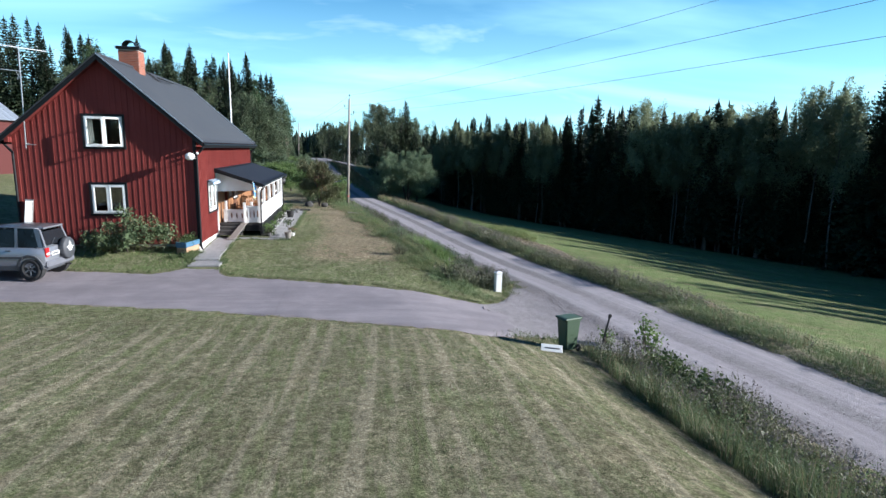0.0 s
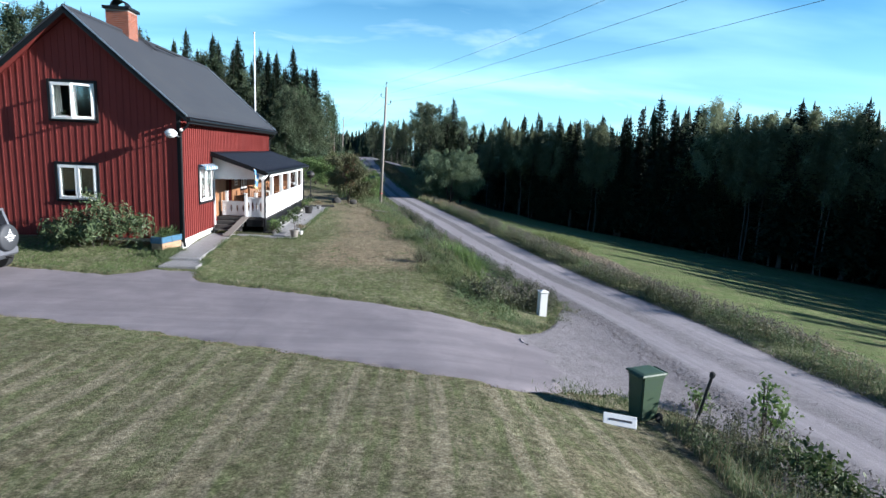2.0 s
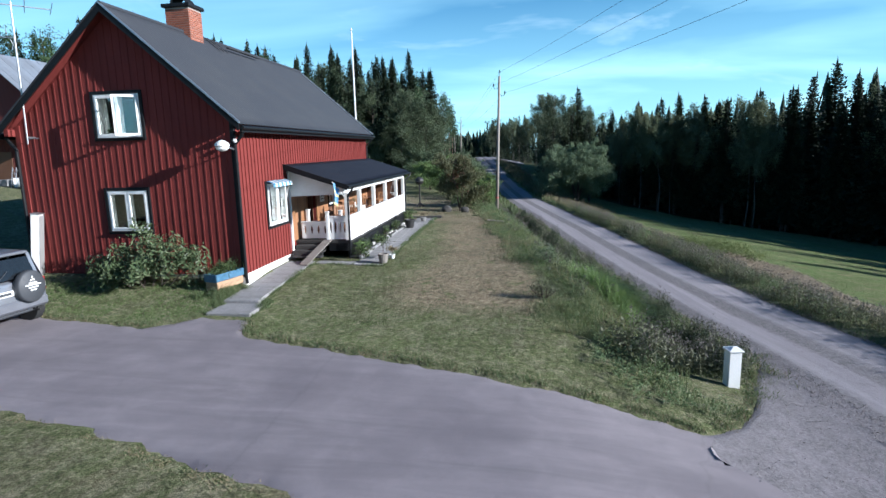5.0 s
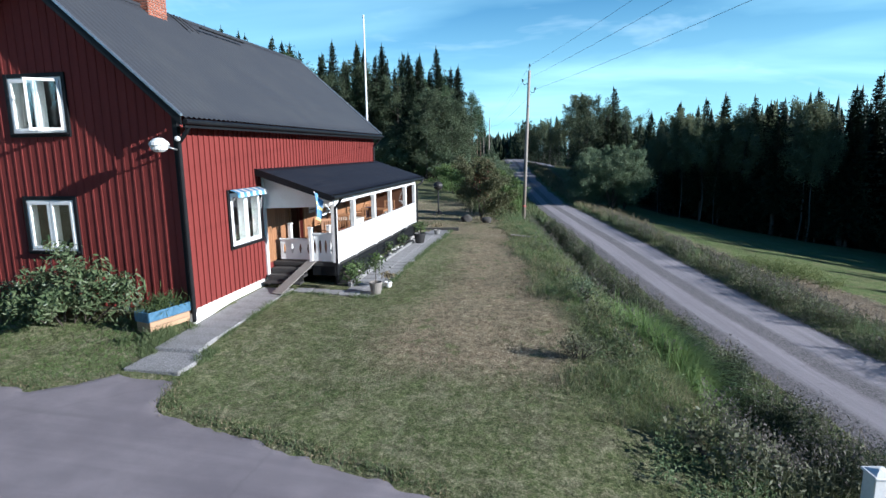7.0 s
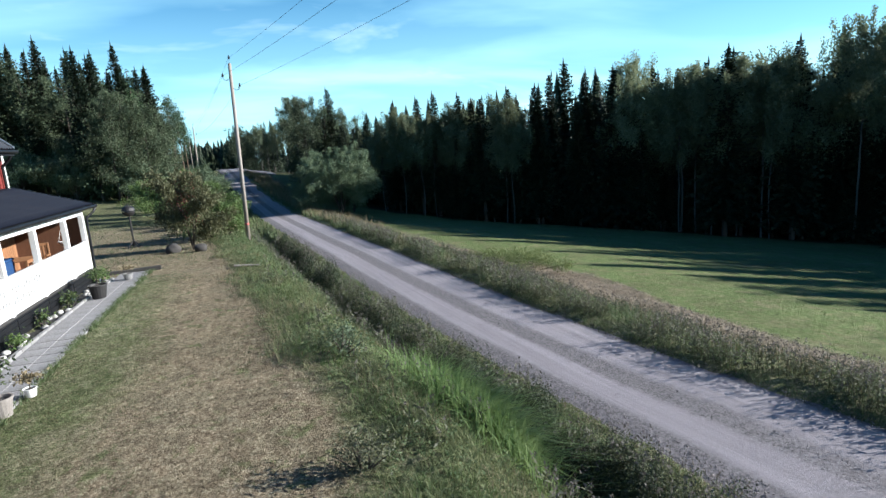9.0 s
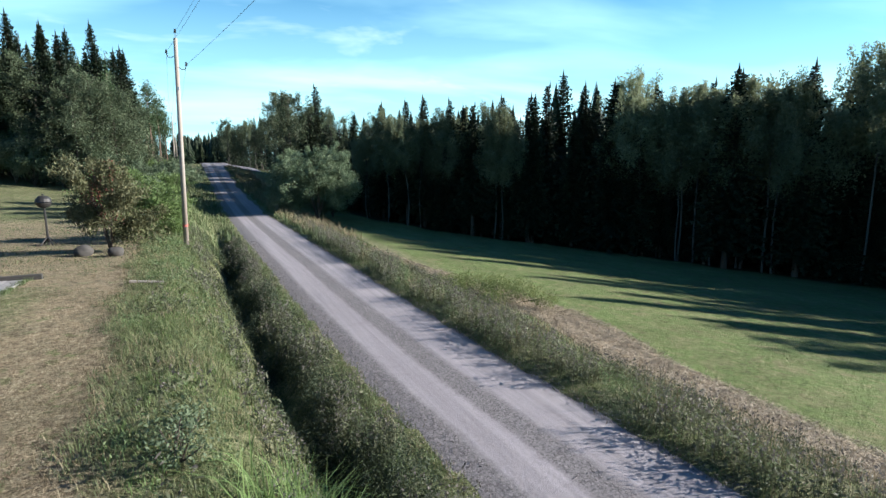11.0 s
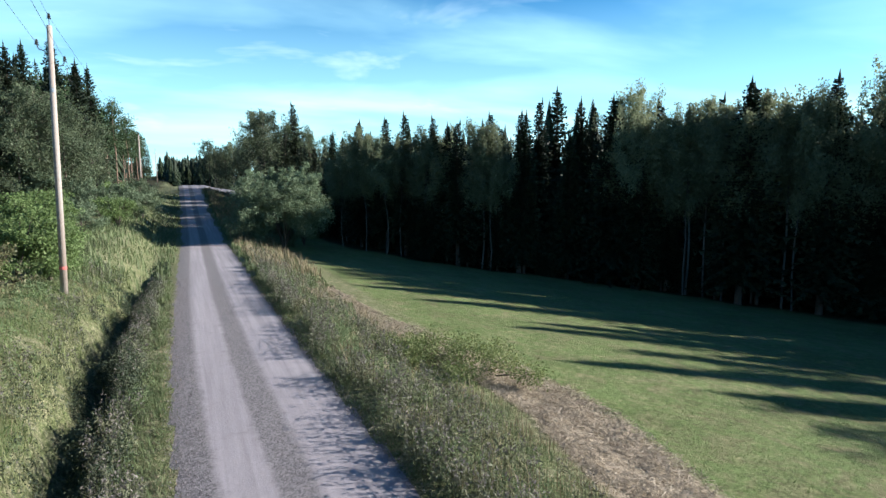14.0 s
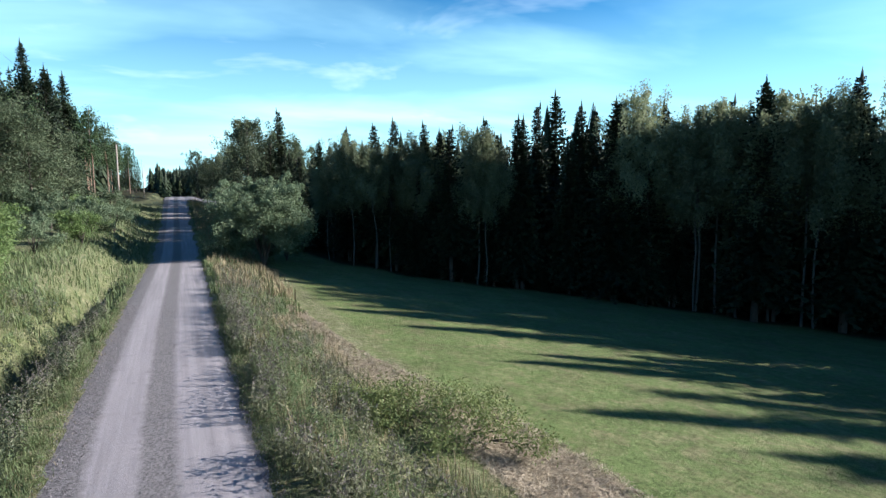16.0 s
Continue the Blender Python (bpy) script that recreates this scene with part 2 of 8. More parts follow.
WILLOW = leafy("willow_leaves", [(0.1, (0.0698, 0.1055, 0.0598)), (0.55, (0.1316, 0.1785, 0.1028)), (0.95, (0.2171, 0.2638, 0.1721))], glow=0.28, rng=0.2)
APPLE = leafy("shrub_leaves", [(0.1, (0.038, 0.066, 0.027)), (0.55, (0.075, 0.109, 0.041)), (0.95, (0.135, 0.158, 0.057))], glow=0.25, rng=0.2)
GRASS = leafy("grass_blades", [(0.1, (0.0672, 0.1010, 0.0420)), (0.5, (0.1122, 0.1500, 0.0670)), (0.95, (0.1923, 0.2090, 0.1090))], glow=0.3, scale=0.6, rng=0.0)
LUSH = leafy("lush_grass", [(0.1, (0.072, 0.120, 0.036)), (0.5, (0.125, 0.188, 0.062)), (0.95, (0.202, 0.260, 0.112))], glow=0.35, scale=0.6, rng=0.0)
DRY = leafy("dry_grass", [(0.1, (0.141, 0.112, 0.066)), (0.5, (0.216, 0.178, 0.108)), (0.95, (0.319, 0.271, 0.178))], glow=0.2, scale=0.6, rng=0.0)
WEED = leafy("weed_stalks", [(0.1, (0.06, 0.07, 0.04)), (0.5, (0.11, 0.12, 0.07)), (0.95, (0.20, 0.195, 0.14))], glow=0.25, scale=0.6, rng=0.0)
FLUFF = leafy("seed_heads", [(0.1, (0.0825, 0.0750, 0.0675)), (0.5, (0.1425, 0.1275, 0.1162)), (0.95, (0.2250, 0.2025, 0.1875))], glow=0.3, scale=0.6, rng=0.0)


def ground_material():
    """Turf whose kind comes from where it lies: mown lawn, dried lawn, hay field, cut straw, woodland floor."""
    m, t, b = nodes_of("turf")
    at = t.nodes.new("ShaderNodeAttribute"); at.attribute_name = "cover"
    sp = t.nodes.new("ShaderNodeSeparateColor"); t.links.new(at.outputs["Color"], sp.inputs[0])
    co = t.nodes.new("ShaderNodeTexCoord").outputs["Object"]
    f, mid, big = noise_node(t, 26, 6, 0.8, co), noise_node(t, 2.2, 5, 0.65, co, 0.4), noise_node(t, 0.28, 4, 0.6, co)
    spot, tuft = noise_node(t, 0.8, 5, 0.7, co, 0.8), noise_node(t, 8.5, 5, 0.8, co, 0.5)
    green = ramp(t, f.outputs["Fac"], [(0.36, (0.040, 0.055, 0.020)), (0.51, (0.100, 0.128, 0.048)), (0.66, (0.205, 0.232, 0.105))])
    pale = ramp(t, f.outputs["Fac"], [(0.36, (0.105, 0.092, 0.060)), (0.51, (0.222, 0.200, 0.135)), (0.66, (0.385, 0.352, 0.250))])
    dull = ramp(t, f.outputs["Fac"], [(0.36, (0.074, 0.065, 0.042)), (0.51, (0.160, 0.143, 0.092)), (0.66, (0.290, 0.260, 0.175))])
    lawn = mixed(t, ramp(t, tuft.outputs["Fac"], [(0.42, (0, 0, 0)), (0.60, (1, 1, 1))]), green, dull)
    lawn = mixed(t, ramp(t, mid.outputs["Fac"], [(0.46, (0, 0, 0)), (0.64, (0.8, 0.8, 0.8))]), lawn, pale)
    lawn = mixed(t, ramp(t, spot.outputs["Fac"], [(0.50, (0, 0, 0)), (0.66, (0.75, 0.75, 0.75))]), lawn, green)
    brown = ramp(t, f.outputs["Fac"], [(0.38, (0.091, 0.068, 0.042)), (0.51, (0.221, 0.169, 0.109)), (0.64, (0.401, 0.317, 0.213))])
    brown = mixed(t, 0.12, brown, pale)
    dry = mixed(t, ramp(t, tuft.outputs["Fac"], [(0.46, (0, 0, 0)), (0.64, (0.85, 0.85, 0.85))]), brown, pale)
    dry = mixed(t, ramp(t, spot.outputs["Fac"], [(0.40, (0.5, 0.5, 0.5)), (0.55, (0, 0, 0))]), dry, dull)
    dry = mixed(t, ramp(t, mid.outputs["Fac"], [(0.56, (0, 0, 0)), (0.68, (0.8, 0.8, 0.8))]), dry, green)
    field = ramp(t, f.outputs["Fac"], [(0.36, (0.062, 0.094, 0.033)), (0.54, (0.128, 0.174, 0.063)), (0.7, (0.215, 0.258, 0.110))])
    field = mixed(t, ramp(t, spot.outputs["Fac"], [(0.46, (0, 0, 0)), (0.66, (0.85, 0.85, 0.85))]), field, (0.175, 0.160, 0.090))
    field = mixed(t, ramp(t, mid.outputs["Fac"], [(0.5, (0, 0, 0)), (0.7, (0.6, 0.6, 0.6))]), field, (0.235, 0.220, 0.115))
    field = mixed(t, ramp(t, tuft.outputs["Fac"], [(0.36, (0.35, 0.35, 0.35)), (0.5, (0, 0, 0))]), field, (0.045, 0.062, 0.026))
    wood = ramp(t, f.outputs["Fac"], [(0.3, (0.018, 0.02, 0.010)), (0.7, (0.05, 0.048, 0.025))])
    straw = ramp(t, tuft.outputs["Fac"], [(0.38, (0.095, 0.074, 0.052)), (0.50, (0.290, 0.240, 0.172)), (0.66, (0.480, 0.410, 0.305))])
    straw = mixed(t, ramp(t, mid.outputs["Fac"], [(0.54, (0, 0, 0)), (0.70, (0.6, 0.6, 0.6))]), straw, dull)
    # mowing tracks on the near lawn: long thin streaks of cut grass, bare turf and fresh green
    sx = t.nodes.new("ShaderNodeSeparateXYZ"); t.links.new(co, sx.inputs[0])
    mp = t.nodes.new("ShaderNodeMapping"); mp.inputs["Rotation"].default_value, mp.inputs["Scale"].default_value = (0, 0, radians(4)), (2.4, 0.20, 1)
    t.links.new(co, mp.inputs[0])
    wv2 = noise_node(t, 2.3, 3, 0.5, mp.outputs[0], 0.3)

    def calc(op, a, b=0.0, c=0.0):
        n = t.nodes.new("ShaderNodeMath"); n.operation = op
        for i, v in enumerate((a, b, c)):
            if hasattr(v, "links"):
                t.links.new(v, n.inputs[i])
            else:
                n.inputs[i].default_value = v
        return n.outputs[0]
    # the same rows that the tufts follow (mow_row below)
    across = calc("MULTIPLY_ADD", sx.outputs["Y"], -0.07, sx.outputs["X"])
    sway = calc("MULTIPLY", calc("SINE", calc("MULTIPLY", sx.outputs["Y"], 0.42)), 0.9)
    row1 = calc("SINE", calc("ADD", calc("MULTIPLY", across, 11.5), sway))
    row2 = calc("MULTIPLY", calc("SINE", calc("MULTIPLY_ADD", across, 4.3, calc("MULTIPLY", sway, 0.6))), 0.7)
    rows = calc("ADD", calc("ADD", row1, row2), calc("MULTIPLY_ADD", mid.outputs["Fac"], 2.4, -1.2))
    rows = calc("MULTIPLY_ADD", rows, 0.25, 0.5)
    near = t.nodes.new("ShaderNodeMath"); near.operation = "MULTIPLY_ADD"; near.use_clamp = True
    near.inputs[1].default_value, near.inputs[2].default_value = -0.4, 7.0
    t.links.new(sx.outputs["Y"], near.inputs[0])
    worn = mixed(t, 0.5, lawn, dull)
    striped = mixed(t, ramp(t, rows, [(0.54, (0, 0, 0)), (0.72, (1, 1, 1))]), worn, pale)
    striped = mixed(t, ramp(t, wv2.outputs["Fac"], [(0.38, (0.55, 0.55, 0.55)), (0.48, (0, 0, 0))]), striped, green)
    lawn = mixed(t, 0.25, lawn, green)
    lawn = mixed(t, ramp(t, near.outputs[0], [(0.0, (0, 0, 0)), (1.0, (1, 1, 1))]), lawn, striped)
    jit = t.nodes.new("ShaderNodeMath"); jit.operation = "SUBTRACT"; jit.inputs[1].default_value = 0.5
    t.links.new(big.outputs["Fac"], jit.inputs[0])

    def edge(socket, amount=0.9):
        a = t.nodes.new("ShaderNodeMath"); a.operation = "MULTIPLY_ADD"; a.inputs[1].default_value = amount; a.use_clamp = True
        j2 = t.nodes.new("ShaderNodeMath"); j2.operation = "SUBTRACT"; j2.inputs[1].default_value = 0.5
        t.links.new(mid.outputs["Fac"], j2.inputs[0]); t.links.new(j2.outputs[0], a.inputs[0]); t.links.new(socket, a.inputs[2])
        return ramp(t, a.outputs[0], [(0.3, (0, 0, 0)), (0.7, (1, 1, 1))])
    col = mixed(t, edge(sp.outputs["Green"]), lawn, dry)
    clump = noise_node(t, 4.6, 4, 0.7, co, 0.6)
    for n, lo, hi in ((tuft, 0.62, 1.34), (clump, 0.72, 1.28)):
        col = mixed(t, 1.0, col, ramp(t, n.outputs["Fac"], [(0.36, [lo] * 3), (0.64, [hi] * 3)]), "MULTIPLY")
    field = mixed(t, 1.0, field, ramp(t, clump.outputs["Fac"], [(0.36, [0.76] * 3), (0.64, [1.2] * 3)]), "MULTIPLY")
    col = mixed(t, edge(sp.outputs["Red"], 0.3), col, field)
    col = mixed(t, edge(at.outputs["Alpha"], 1.2), col, straw)
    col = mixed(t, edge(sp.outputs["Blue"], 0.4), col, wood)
    col = mixed(t, 1.0, col, ramp(t, big.outputs["Fac"], [(0.3, (0.8, 0.8, 0.8)), (0.7, (1.12, 1.12, 1.12))]), "MULTIPLY")
    t.links.new(col, b.inputs["Base Color"])
    b.inputs["Roughness"].default_value = 0.95
    b.inputs["Specular IOR Level"].default_value = 0.1
    bump_to(t, b, f.outputs["Fac"], 0.9, 0.05)
    return m


def gravel_material():
    """Pale gravel with two worn wheel tracks and coarser stone between and beside them."""
    m, t, b = nodes_of("gravel")
    co = t.nodes.new("ShaderNodeTexCoord").outputs["Object"]
    at = t.nodes.new("ShaderNodeAttribute"); at.attribute_name = "worn"
    f, mid = noise_node(t, 70, 6, 0.75, co), noise_node(t, 2.6, 6, 0.7, co)
    vo = t.nodes.new("ShaderNodeTexVoronoi"); vo.inputs["Scale"].default_value = 28
    t.links.new(co, vo.inputs["Vector"])
    loose = mixed(t, 0.5, ramp(t, f.outputs["Fac"], [(0.32, (0.066, 0.059, 0.061)), (0.68, (0.205, 0.186, 0.193))]), ramp(t, vo.outputs["Color"], [(0.2, (0.060, 0.055, 0.056)), (0.8, (0.275, 0.255, 0.258))]))
    worn = ramp(t, f.outputs["Fac"], [(0.3, (0.235, 0.213, 0.225)), (0.7, (0.322, 0.295, 0.310))])
    # dusty streaks along the direction of travel, and darker damp blotches
    ml = t.nodes.new("ShaderNodeMapping"); ml.vector_type = "TEXTURE"
    ml.inputs["Rotation"].default_value, ml.inputs["Scale"].default_value = (0, 0, radians(7.2)), (0.22, 9.0, 1)
    t.links.new(co, ml.inputs[0])
    streak = noise_node(t, 1.0, 4, 0.6, ml.outputs[0], 0.2)
    worn = mixed(t, 1.0, worn, ramp(t, streak.outputs["Fac"], [(0.35, [0.82] * 3), (0.65, [1.12] * 3)]), "MULTIPLY")
    worn = mixed(t, ramp(t, mid.outputs["Fac"], [(0.30, (0.4, 0.4, 0.4)), (0.44, (0, 0, 0))]), worn, (0.17, 0.153, 0.16))
    j = t.nodes.new("ShaderNodeMath"); j.operation = "MULTIPLY_ADD"; j.inputs[1].default_value = 1.0; j.use_clamp = True
    j2 = t.nodes.new("ShaderNodeMath"); j2.operation = "SUBTRACT"; j2.inputs[1].default_value = 0.5
    t.links.new(mid.outputs["Fac"], j2.inputs[0]); t.links.new(j2.outputs[0], j.inputs[0]); t.links.new(at.outputs["Fac"], j.inputs[2])
    col = mixed(t, ramp(t, j.outputs[0], [(0.16, (0, 0, 0)), (0.86, (1, 1, 1))]), loose, worn)
    t.links.new(col, b.inputs["Base Color"])
    b.inputs["Roughness"].default_value = 0.95
    bump_to(t, b, f.outputs["Fac"], 0.7, 0.02)
    return m


def asphalt_material():
    m, t, b = nodes_of("old_asphalt")
    co = t.nodes.new("ShaderNodeTexCoord").outputs["Object"]
    f, mid, big = noise_node(t, 120, 5, 0.7, co), noise_node(t, 1.1, 5, 0.6, co, 0.5), noise_node(t, 0.3, 4, 0.6, co)
    col = ramp(t, f.outputs["Fac"], [(0.3, (0.142, 0.126, 0.136)), (0.7, (0.236, 0.209, 0.224))])
    col = mixed(t, ramp(t, mid.outputs["Fac"], [(0.45, (0, 0, 0)), (0.75, (0.55, 0.55, 0.55))]), col, (0.275, 0.244, 0.256))
    mq = t.nodes.new("ShaderNodeMapping"); mq.inputs["Rotation"].default_value, mq.inputs["Scale"].default_value = (0, 0, radians(18)), (0.16, 1.5, 1)
    t.links.new(co, mq.inputs[0])
    streak = noise_node(t, 1.0, 5, 0.65, mq.outputs[0], 0.4)
    col = mixed(t, ramp(t, streak.outputs["Fac"], [(0.5, (0, 0, 0)), (0.66, (0.38, 0.38, 0.38))]), col, (0.290, 0.257, 0.268))
    col = mixed(t, ramp(t, streak.outputs["Fac"], [(0.34, (0.35, 0.35, 0.35)), (0.47, (0, 0, 0))]), col, (0.105, 0.094, 0.100))
    col = mixed(t, ramp(t, big.outputs["Fac"], [(0.5, (0, 0, 0)), (0.65, (0.5, 0.5, 0.5))]), col, (0.128, 0.113, 0.125))
    vo = t.nodes.new("ShaderNodeTexVoronoi"); vo.feature = "DISTANCE_TO_EDGE"; vo.inputs["Scale"].default_value = 0.16
    mp = t.nodes.new("ShaderNodeMixRGB"); mp.inputs["Fac"].default_value = 0.25
    wob = noise_node(t, 2.5, 4, 0.6, co)
    t.links.new(co, mp.inputs["Color1"]); t.links.new(wob.outputs["Color"], mp.inputs["Color2"]); t.links.new(mp.outputs[0], vo.inputs["Vector"])
    col = mixed(t, ramp(t, vo.outputs["Distance"], [(0.0, (0.16, 0.16, 0.16)), (0.002, (0, 0, 0))]), col, (0.07, 0.065, 0.062))
    t.links.new(col, b.inputs["Base Color"])
    b.inputs["Roughness"].default_value = 0.85
    bump_to(t, b, f.outputs["Fac"], 0.4, 0.01)
    return m


TURF, GRAVEL, ASPHALT = ground_material(), gravel_material(), asphalt_material()
# ---- shapes ----
def link_mesh(name, bm, material, parent=None, label="", smooth_faces=False):
    me = bpy.data.meshes.new(name)
    bmesh.ops.recalc_face_normals(bm, faces=bm.faces[:])
    bm.to_mesh(me)
    bm.free()
    if smooth_faces:
        me.polygons.foreach_set("use_smooth", [True] * len(me.polygons))
    me.materials.append(material)
    ob = new(name, me)
    if parent is not None:
        ob.parent = parent
    if label:
        ob["label"] = label
    return ob


def part(name, bm, material, parent, label="", smooth_faces=False):
    return link_mesh(name, bm, material, parent, label, smooth_faces)


def thing(name, m, label, category, group="", kind=""):
    ob = new(name)
    ob.empty_display_size = 0.2
    ob.matrix_world = m
    return tagged(ob, label, category, group, kind)


def piece(name, mesh, parent, m):
    ob = new(name, mesh)
    ob.parent = parent
    ob.matrix_basis = m
    return ob


def add_box(bm, lo, hi, bevel=0.0, m=None):
    """A box between two corners, with its edges rounded by bevel."""
    c = [(a + b) / 2 for a, b in zip(lo, hi)]
    s = [max(abs(b - a), 1e-4) for a, b in zip(lo, hi)]
    mat = Matrix.LocRotScale(c, None, s)
    if m is not None:
        mat = m @ mat
    r = bmesh.ops.create_cube(bm, size=1.0, matrix=mat)
    if bevel:
        es = list({e for v in r["verts"] for e in v.link_edges})
        bmesh.ops.bevel(bm, geom=es, offset=bevel, segments=1, affect="EDGES")
    return bm


def box(lo, hi, bevel=0.006, m=None):
    return add_box(bmesh.new(), lo, hi, bevel, m)


def add_tube(bm, a, b, r1, r2=None, sides=8):
    """A round bar from a to b."""
    a, b = Vector(a), Vector(b)
    d = b - a
    m = Matrix.Translation((a + b) / 2) @ d.to_track_quat("Z", "Y").to_matrix().to_4x4()
    bmesh.ops.create_cone(bm, cap_ends=True, segments=sides, radius1=r1, radius2=r1 if r2 is None else r2, depth=d.length, matrix=m)
    return bm


def tube(points, r, sides=8):
    bm = bmesh.new()
    for a, b in zip(points, points[1:]):
        add_tube(bm, a, b, r, r, sides)
    for p in points[1:-1]:
        bmesh.ops.create_icosphere(bm, subdivisions=1, radius=r * 1.02, matrix=Matrix.Translation(p))
    return bm


def lathe(profile, sides=16, m=None):
    """A turned shape from (radius, height) pairs."""
    bm = bmesh.new()
    rings = []
    for r, z in profile:
        rings.append([bm.verts.new((max(r, 0.001) * math.cos(i * math.tau / sides), max(r, 0.001) * math.sin(i * math.tau / sides), z)) for i in range(sides)])
    for a, b in zip(rings, rings[1:]):
        for i in range(sides):
            bm.faces.new((a[i], a[(i + 1) % sides], b[(i + 1) % sides], b[i]))
    bm.faces.new(rings[0][::-1]); bm.faces.new(rings[-1])
    if m is not None:
        bmesh.ops.transform(bm, matrix=m, verts=bm.verts[:])
    return bm


def slab(outline, thick, m, holes=()):
    """A flat board of any outline (x, y) with holes, of that thickness towards -z, laid by m."""
    bm = bmesh.new()
    edges = []
    for loop in (outline, *holes):
        vs = [bm.verts.new((x, y, 0)) for x, y in loop]
        edges += [bm.edges.new((vs[i], vs[(i + 1) % len(vs)])) for i in range(len(vs))]
    bmesh.ops.triangle_fill(bm, use_beauty=True, use_dissolve=False, edges=edges)
    r = bmesh.ops.extrude_face_region(bm, geom=bm.faces[:])
    bmesh.ops.translate(bm, verts=[v for v in r["geom"] if isinstance(v, bmesh.types.BMVert)], vec=(0, 0, -thick))
    bmesh.ops.transform(bm, matrix=m, verts=bm.verts[:])
    return bm


def rect(x0, y0, x1, y1):
    return [(x0, y0), (x1, y0), (x1, y1), (x0, y1)]


def raw_mesh(name, verts, faces, material):
    """A mesh from arrays: verts (n, 3), faces (k, 3) or (k, 4)."""
    me = bpy.data.meshes.new(name)
    verts, faces = np.asarray(verts, dtype=np.float32), np.asarray(faces, dtype=np.int32)
    k, w = faces.shape
    me.vertices.add(len(verts)); me.vertices.foreach_set("co", verts.ravel())
    me.loops.add(k * w); me.loops.foreach_set("vertex_index", faces.ravel())
    me.polygons.add(k); me.polygons.foreach_set("loop_start", np.arange(0, k * w, w, dtype=np.int32))
    me.update(calc_edges=True)
    me.materials.append(material)
    return me
# ---- the lie of the land ----
def lerp(v, xs, ys):
    return np.interp(v, xs, ys)
def smooth(v, a, b):
    s = np.clip((v - a) / (b - a), 0, 1)
    return s * s * (3 - 2 * s)
def road_x(y):
    return 14.9 - 0.127 * y + lerp(y, [10, 18, 22, 27, 32, 36, 40, 46, 56, 90], [0, 0.2, 0.4, 0.36, 0.12, -0.14, -0.24, -0.38, -0.38, 0])
def road_z(y):
    return lerp(y, [-40, 10, 23, 30, 50, 85, 100, 115, 130, 140, 150, 160, 174, 200, 260, 500], [0.6, 0, -0.35, -0.62, -0.62, -1.4, -1.05, -0.35, 0.75, 1.5, 2.2, 2.65, 2.7, 1.6, -0.5, -2.0])
def lawn_z(x, y):
    w = lerp(y, [-40, 0, 9, 14, 19, 24, 28, 34, 42, 52, 85, 120, 160, 500], [2.6, 2.0, 1.4, 0.9, 0.6, 0.78, 1.08, 1.2, 1.2, 0.75, 0.3, 1.2, 2.0, 0.5])
    return w + 0.025 * np.clip(-x - 1, 0, 12) + 0.1 * np.clip(-x - 14, 0, 32) - 0.035 * np.clip(x, 0, 9) * smooth(y, 12, 16) * (1 - smooth(y, 21, 24))
def ground_z(x, y):
    u = x - road_x(y)
    r = road_z(y)
    east = r + lerp(u, [1.9, 2.6, 3.4, 5, 8, 14, 26, 48, 75, 160, 400], [0, 0.08, 0.0, -0.55, -1.05, -1.8, -3.65, -6.4, -8, -9, -9])
    far = smooth(y, 22.5, 26)
    wide = lerp(far, [0, 1], [9.0, 5.6])
    s = smooth(-u, 2.2 + 1.2 * far, wide + 0.7 * far)
    west = r + (lawn_z(x, y) - r) * s - 1.0 * far * (1 - smooth(y, 60, 80)) * np.exp(-((u + 3.95 + 0.16 * np.sin(y * 1.1) + 0.09 * np.sin(y * 2.7 + 1) - 0.4 * smooth(y, 48, 58)) / 0.55) ** 2)
    # the turf is banked up against the gable
    west = west + 0.27 * smooth(x, -13.5, -12) * (1 - smooth(x, -4.75, -4.48)) * smooth(y, 23.8, 25.8) * (1 - smooth(y, 41, 44))
    return np.where(u > 0, east, west)


def gz(x, y):
    return float(ground_z(x, y))


def spread(inner_lo, inner_hi, step, outer_lo, outer_hi, grow=1.18):
    mid = list(np.arange(inner_lo, inner_hi + 1e-6, step))
    a, s = inner_lo, step
    low = []
    while a > outer_lo:
        s *= grow; a -= s; low.append(a)
    b, s = inner_hi, step
    high = []
    while b < outer_hi:
        s *= grow; b += s; high.append(b)
    return np.array(low[::-1] + mid + high)


# the edge of the eastern wood, as x for each y
def wood_edge(y):
    return lerp(y, [-60, 0, 30, 45, 55, 63, 69, 77, 82, 86, 92, 105, 150, 400], [92, 78, 70, 66, 60, 55, 50, 43, 34, 26, 19, 14, 9, -22])


# the sealed drive: from the yard beside the house to the road, with a gravel mouth
def drive_far(x):
    return lerp(x, [-40, -13, -10, -8.8, -7.4, -5.5, -4.9, -4.45, -3.1, -2.95, -2.6, -1.9, -0.14, 1.5, 6.0, 7.3, 8.1, 8.9, 9.4, 10.1, 11.2], [27, 25.4, 23.7, 23.25, 23.05, 22.8, 23.2, 23.85, 23.75, 23.0, 22.55, 22.38, 21.9, 21.5, 20.4, 20.0, 20.6, 22.0, 23.4, 24.9, 25.4])


def drive_near(x):
    return lerp(x, [-40, -9, -3, 1.7, 5.0, 6.2, 7.2, 8.5, 9.7, 10.8], [20.6, 19.0, 17.6, 16.0, 14.9, 14.6, 15.2, 15.6, 14.9, 13.2])


# the strip of cut straw between verge and field: its inner edge from the road's middle, and its width
def straw_band(y):
    return lerp(y, [0, 32, 36, 41, 46, 52, 60], [4.6, 4.8, 5.5, 6.7, 6.6, 4.6, 4.5]), lerp(y, [0, 32, 44, 52, 60], [2.2, 2.3, 2.3, 1.9, 1.4])


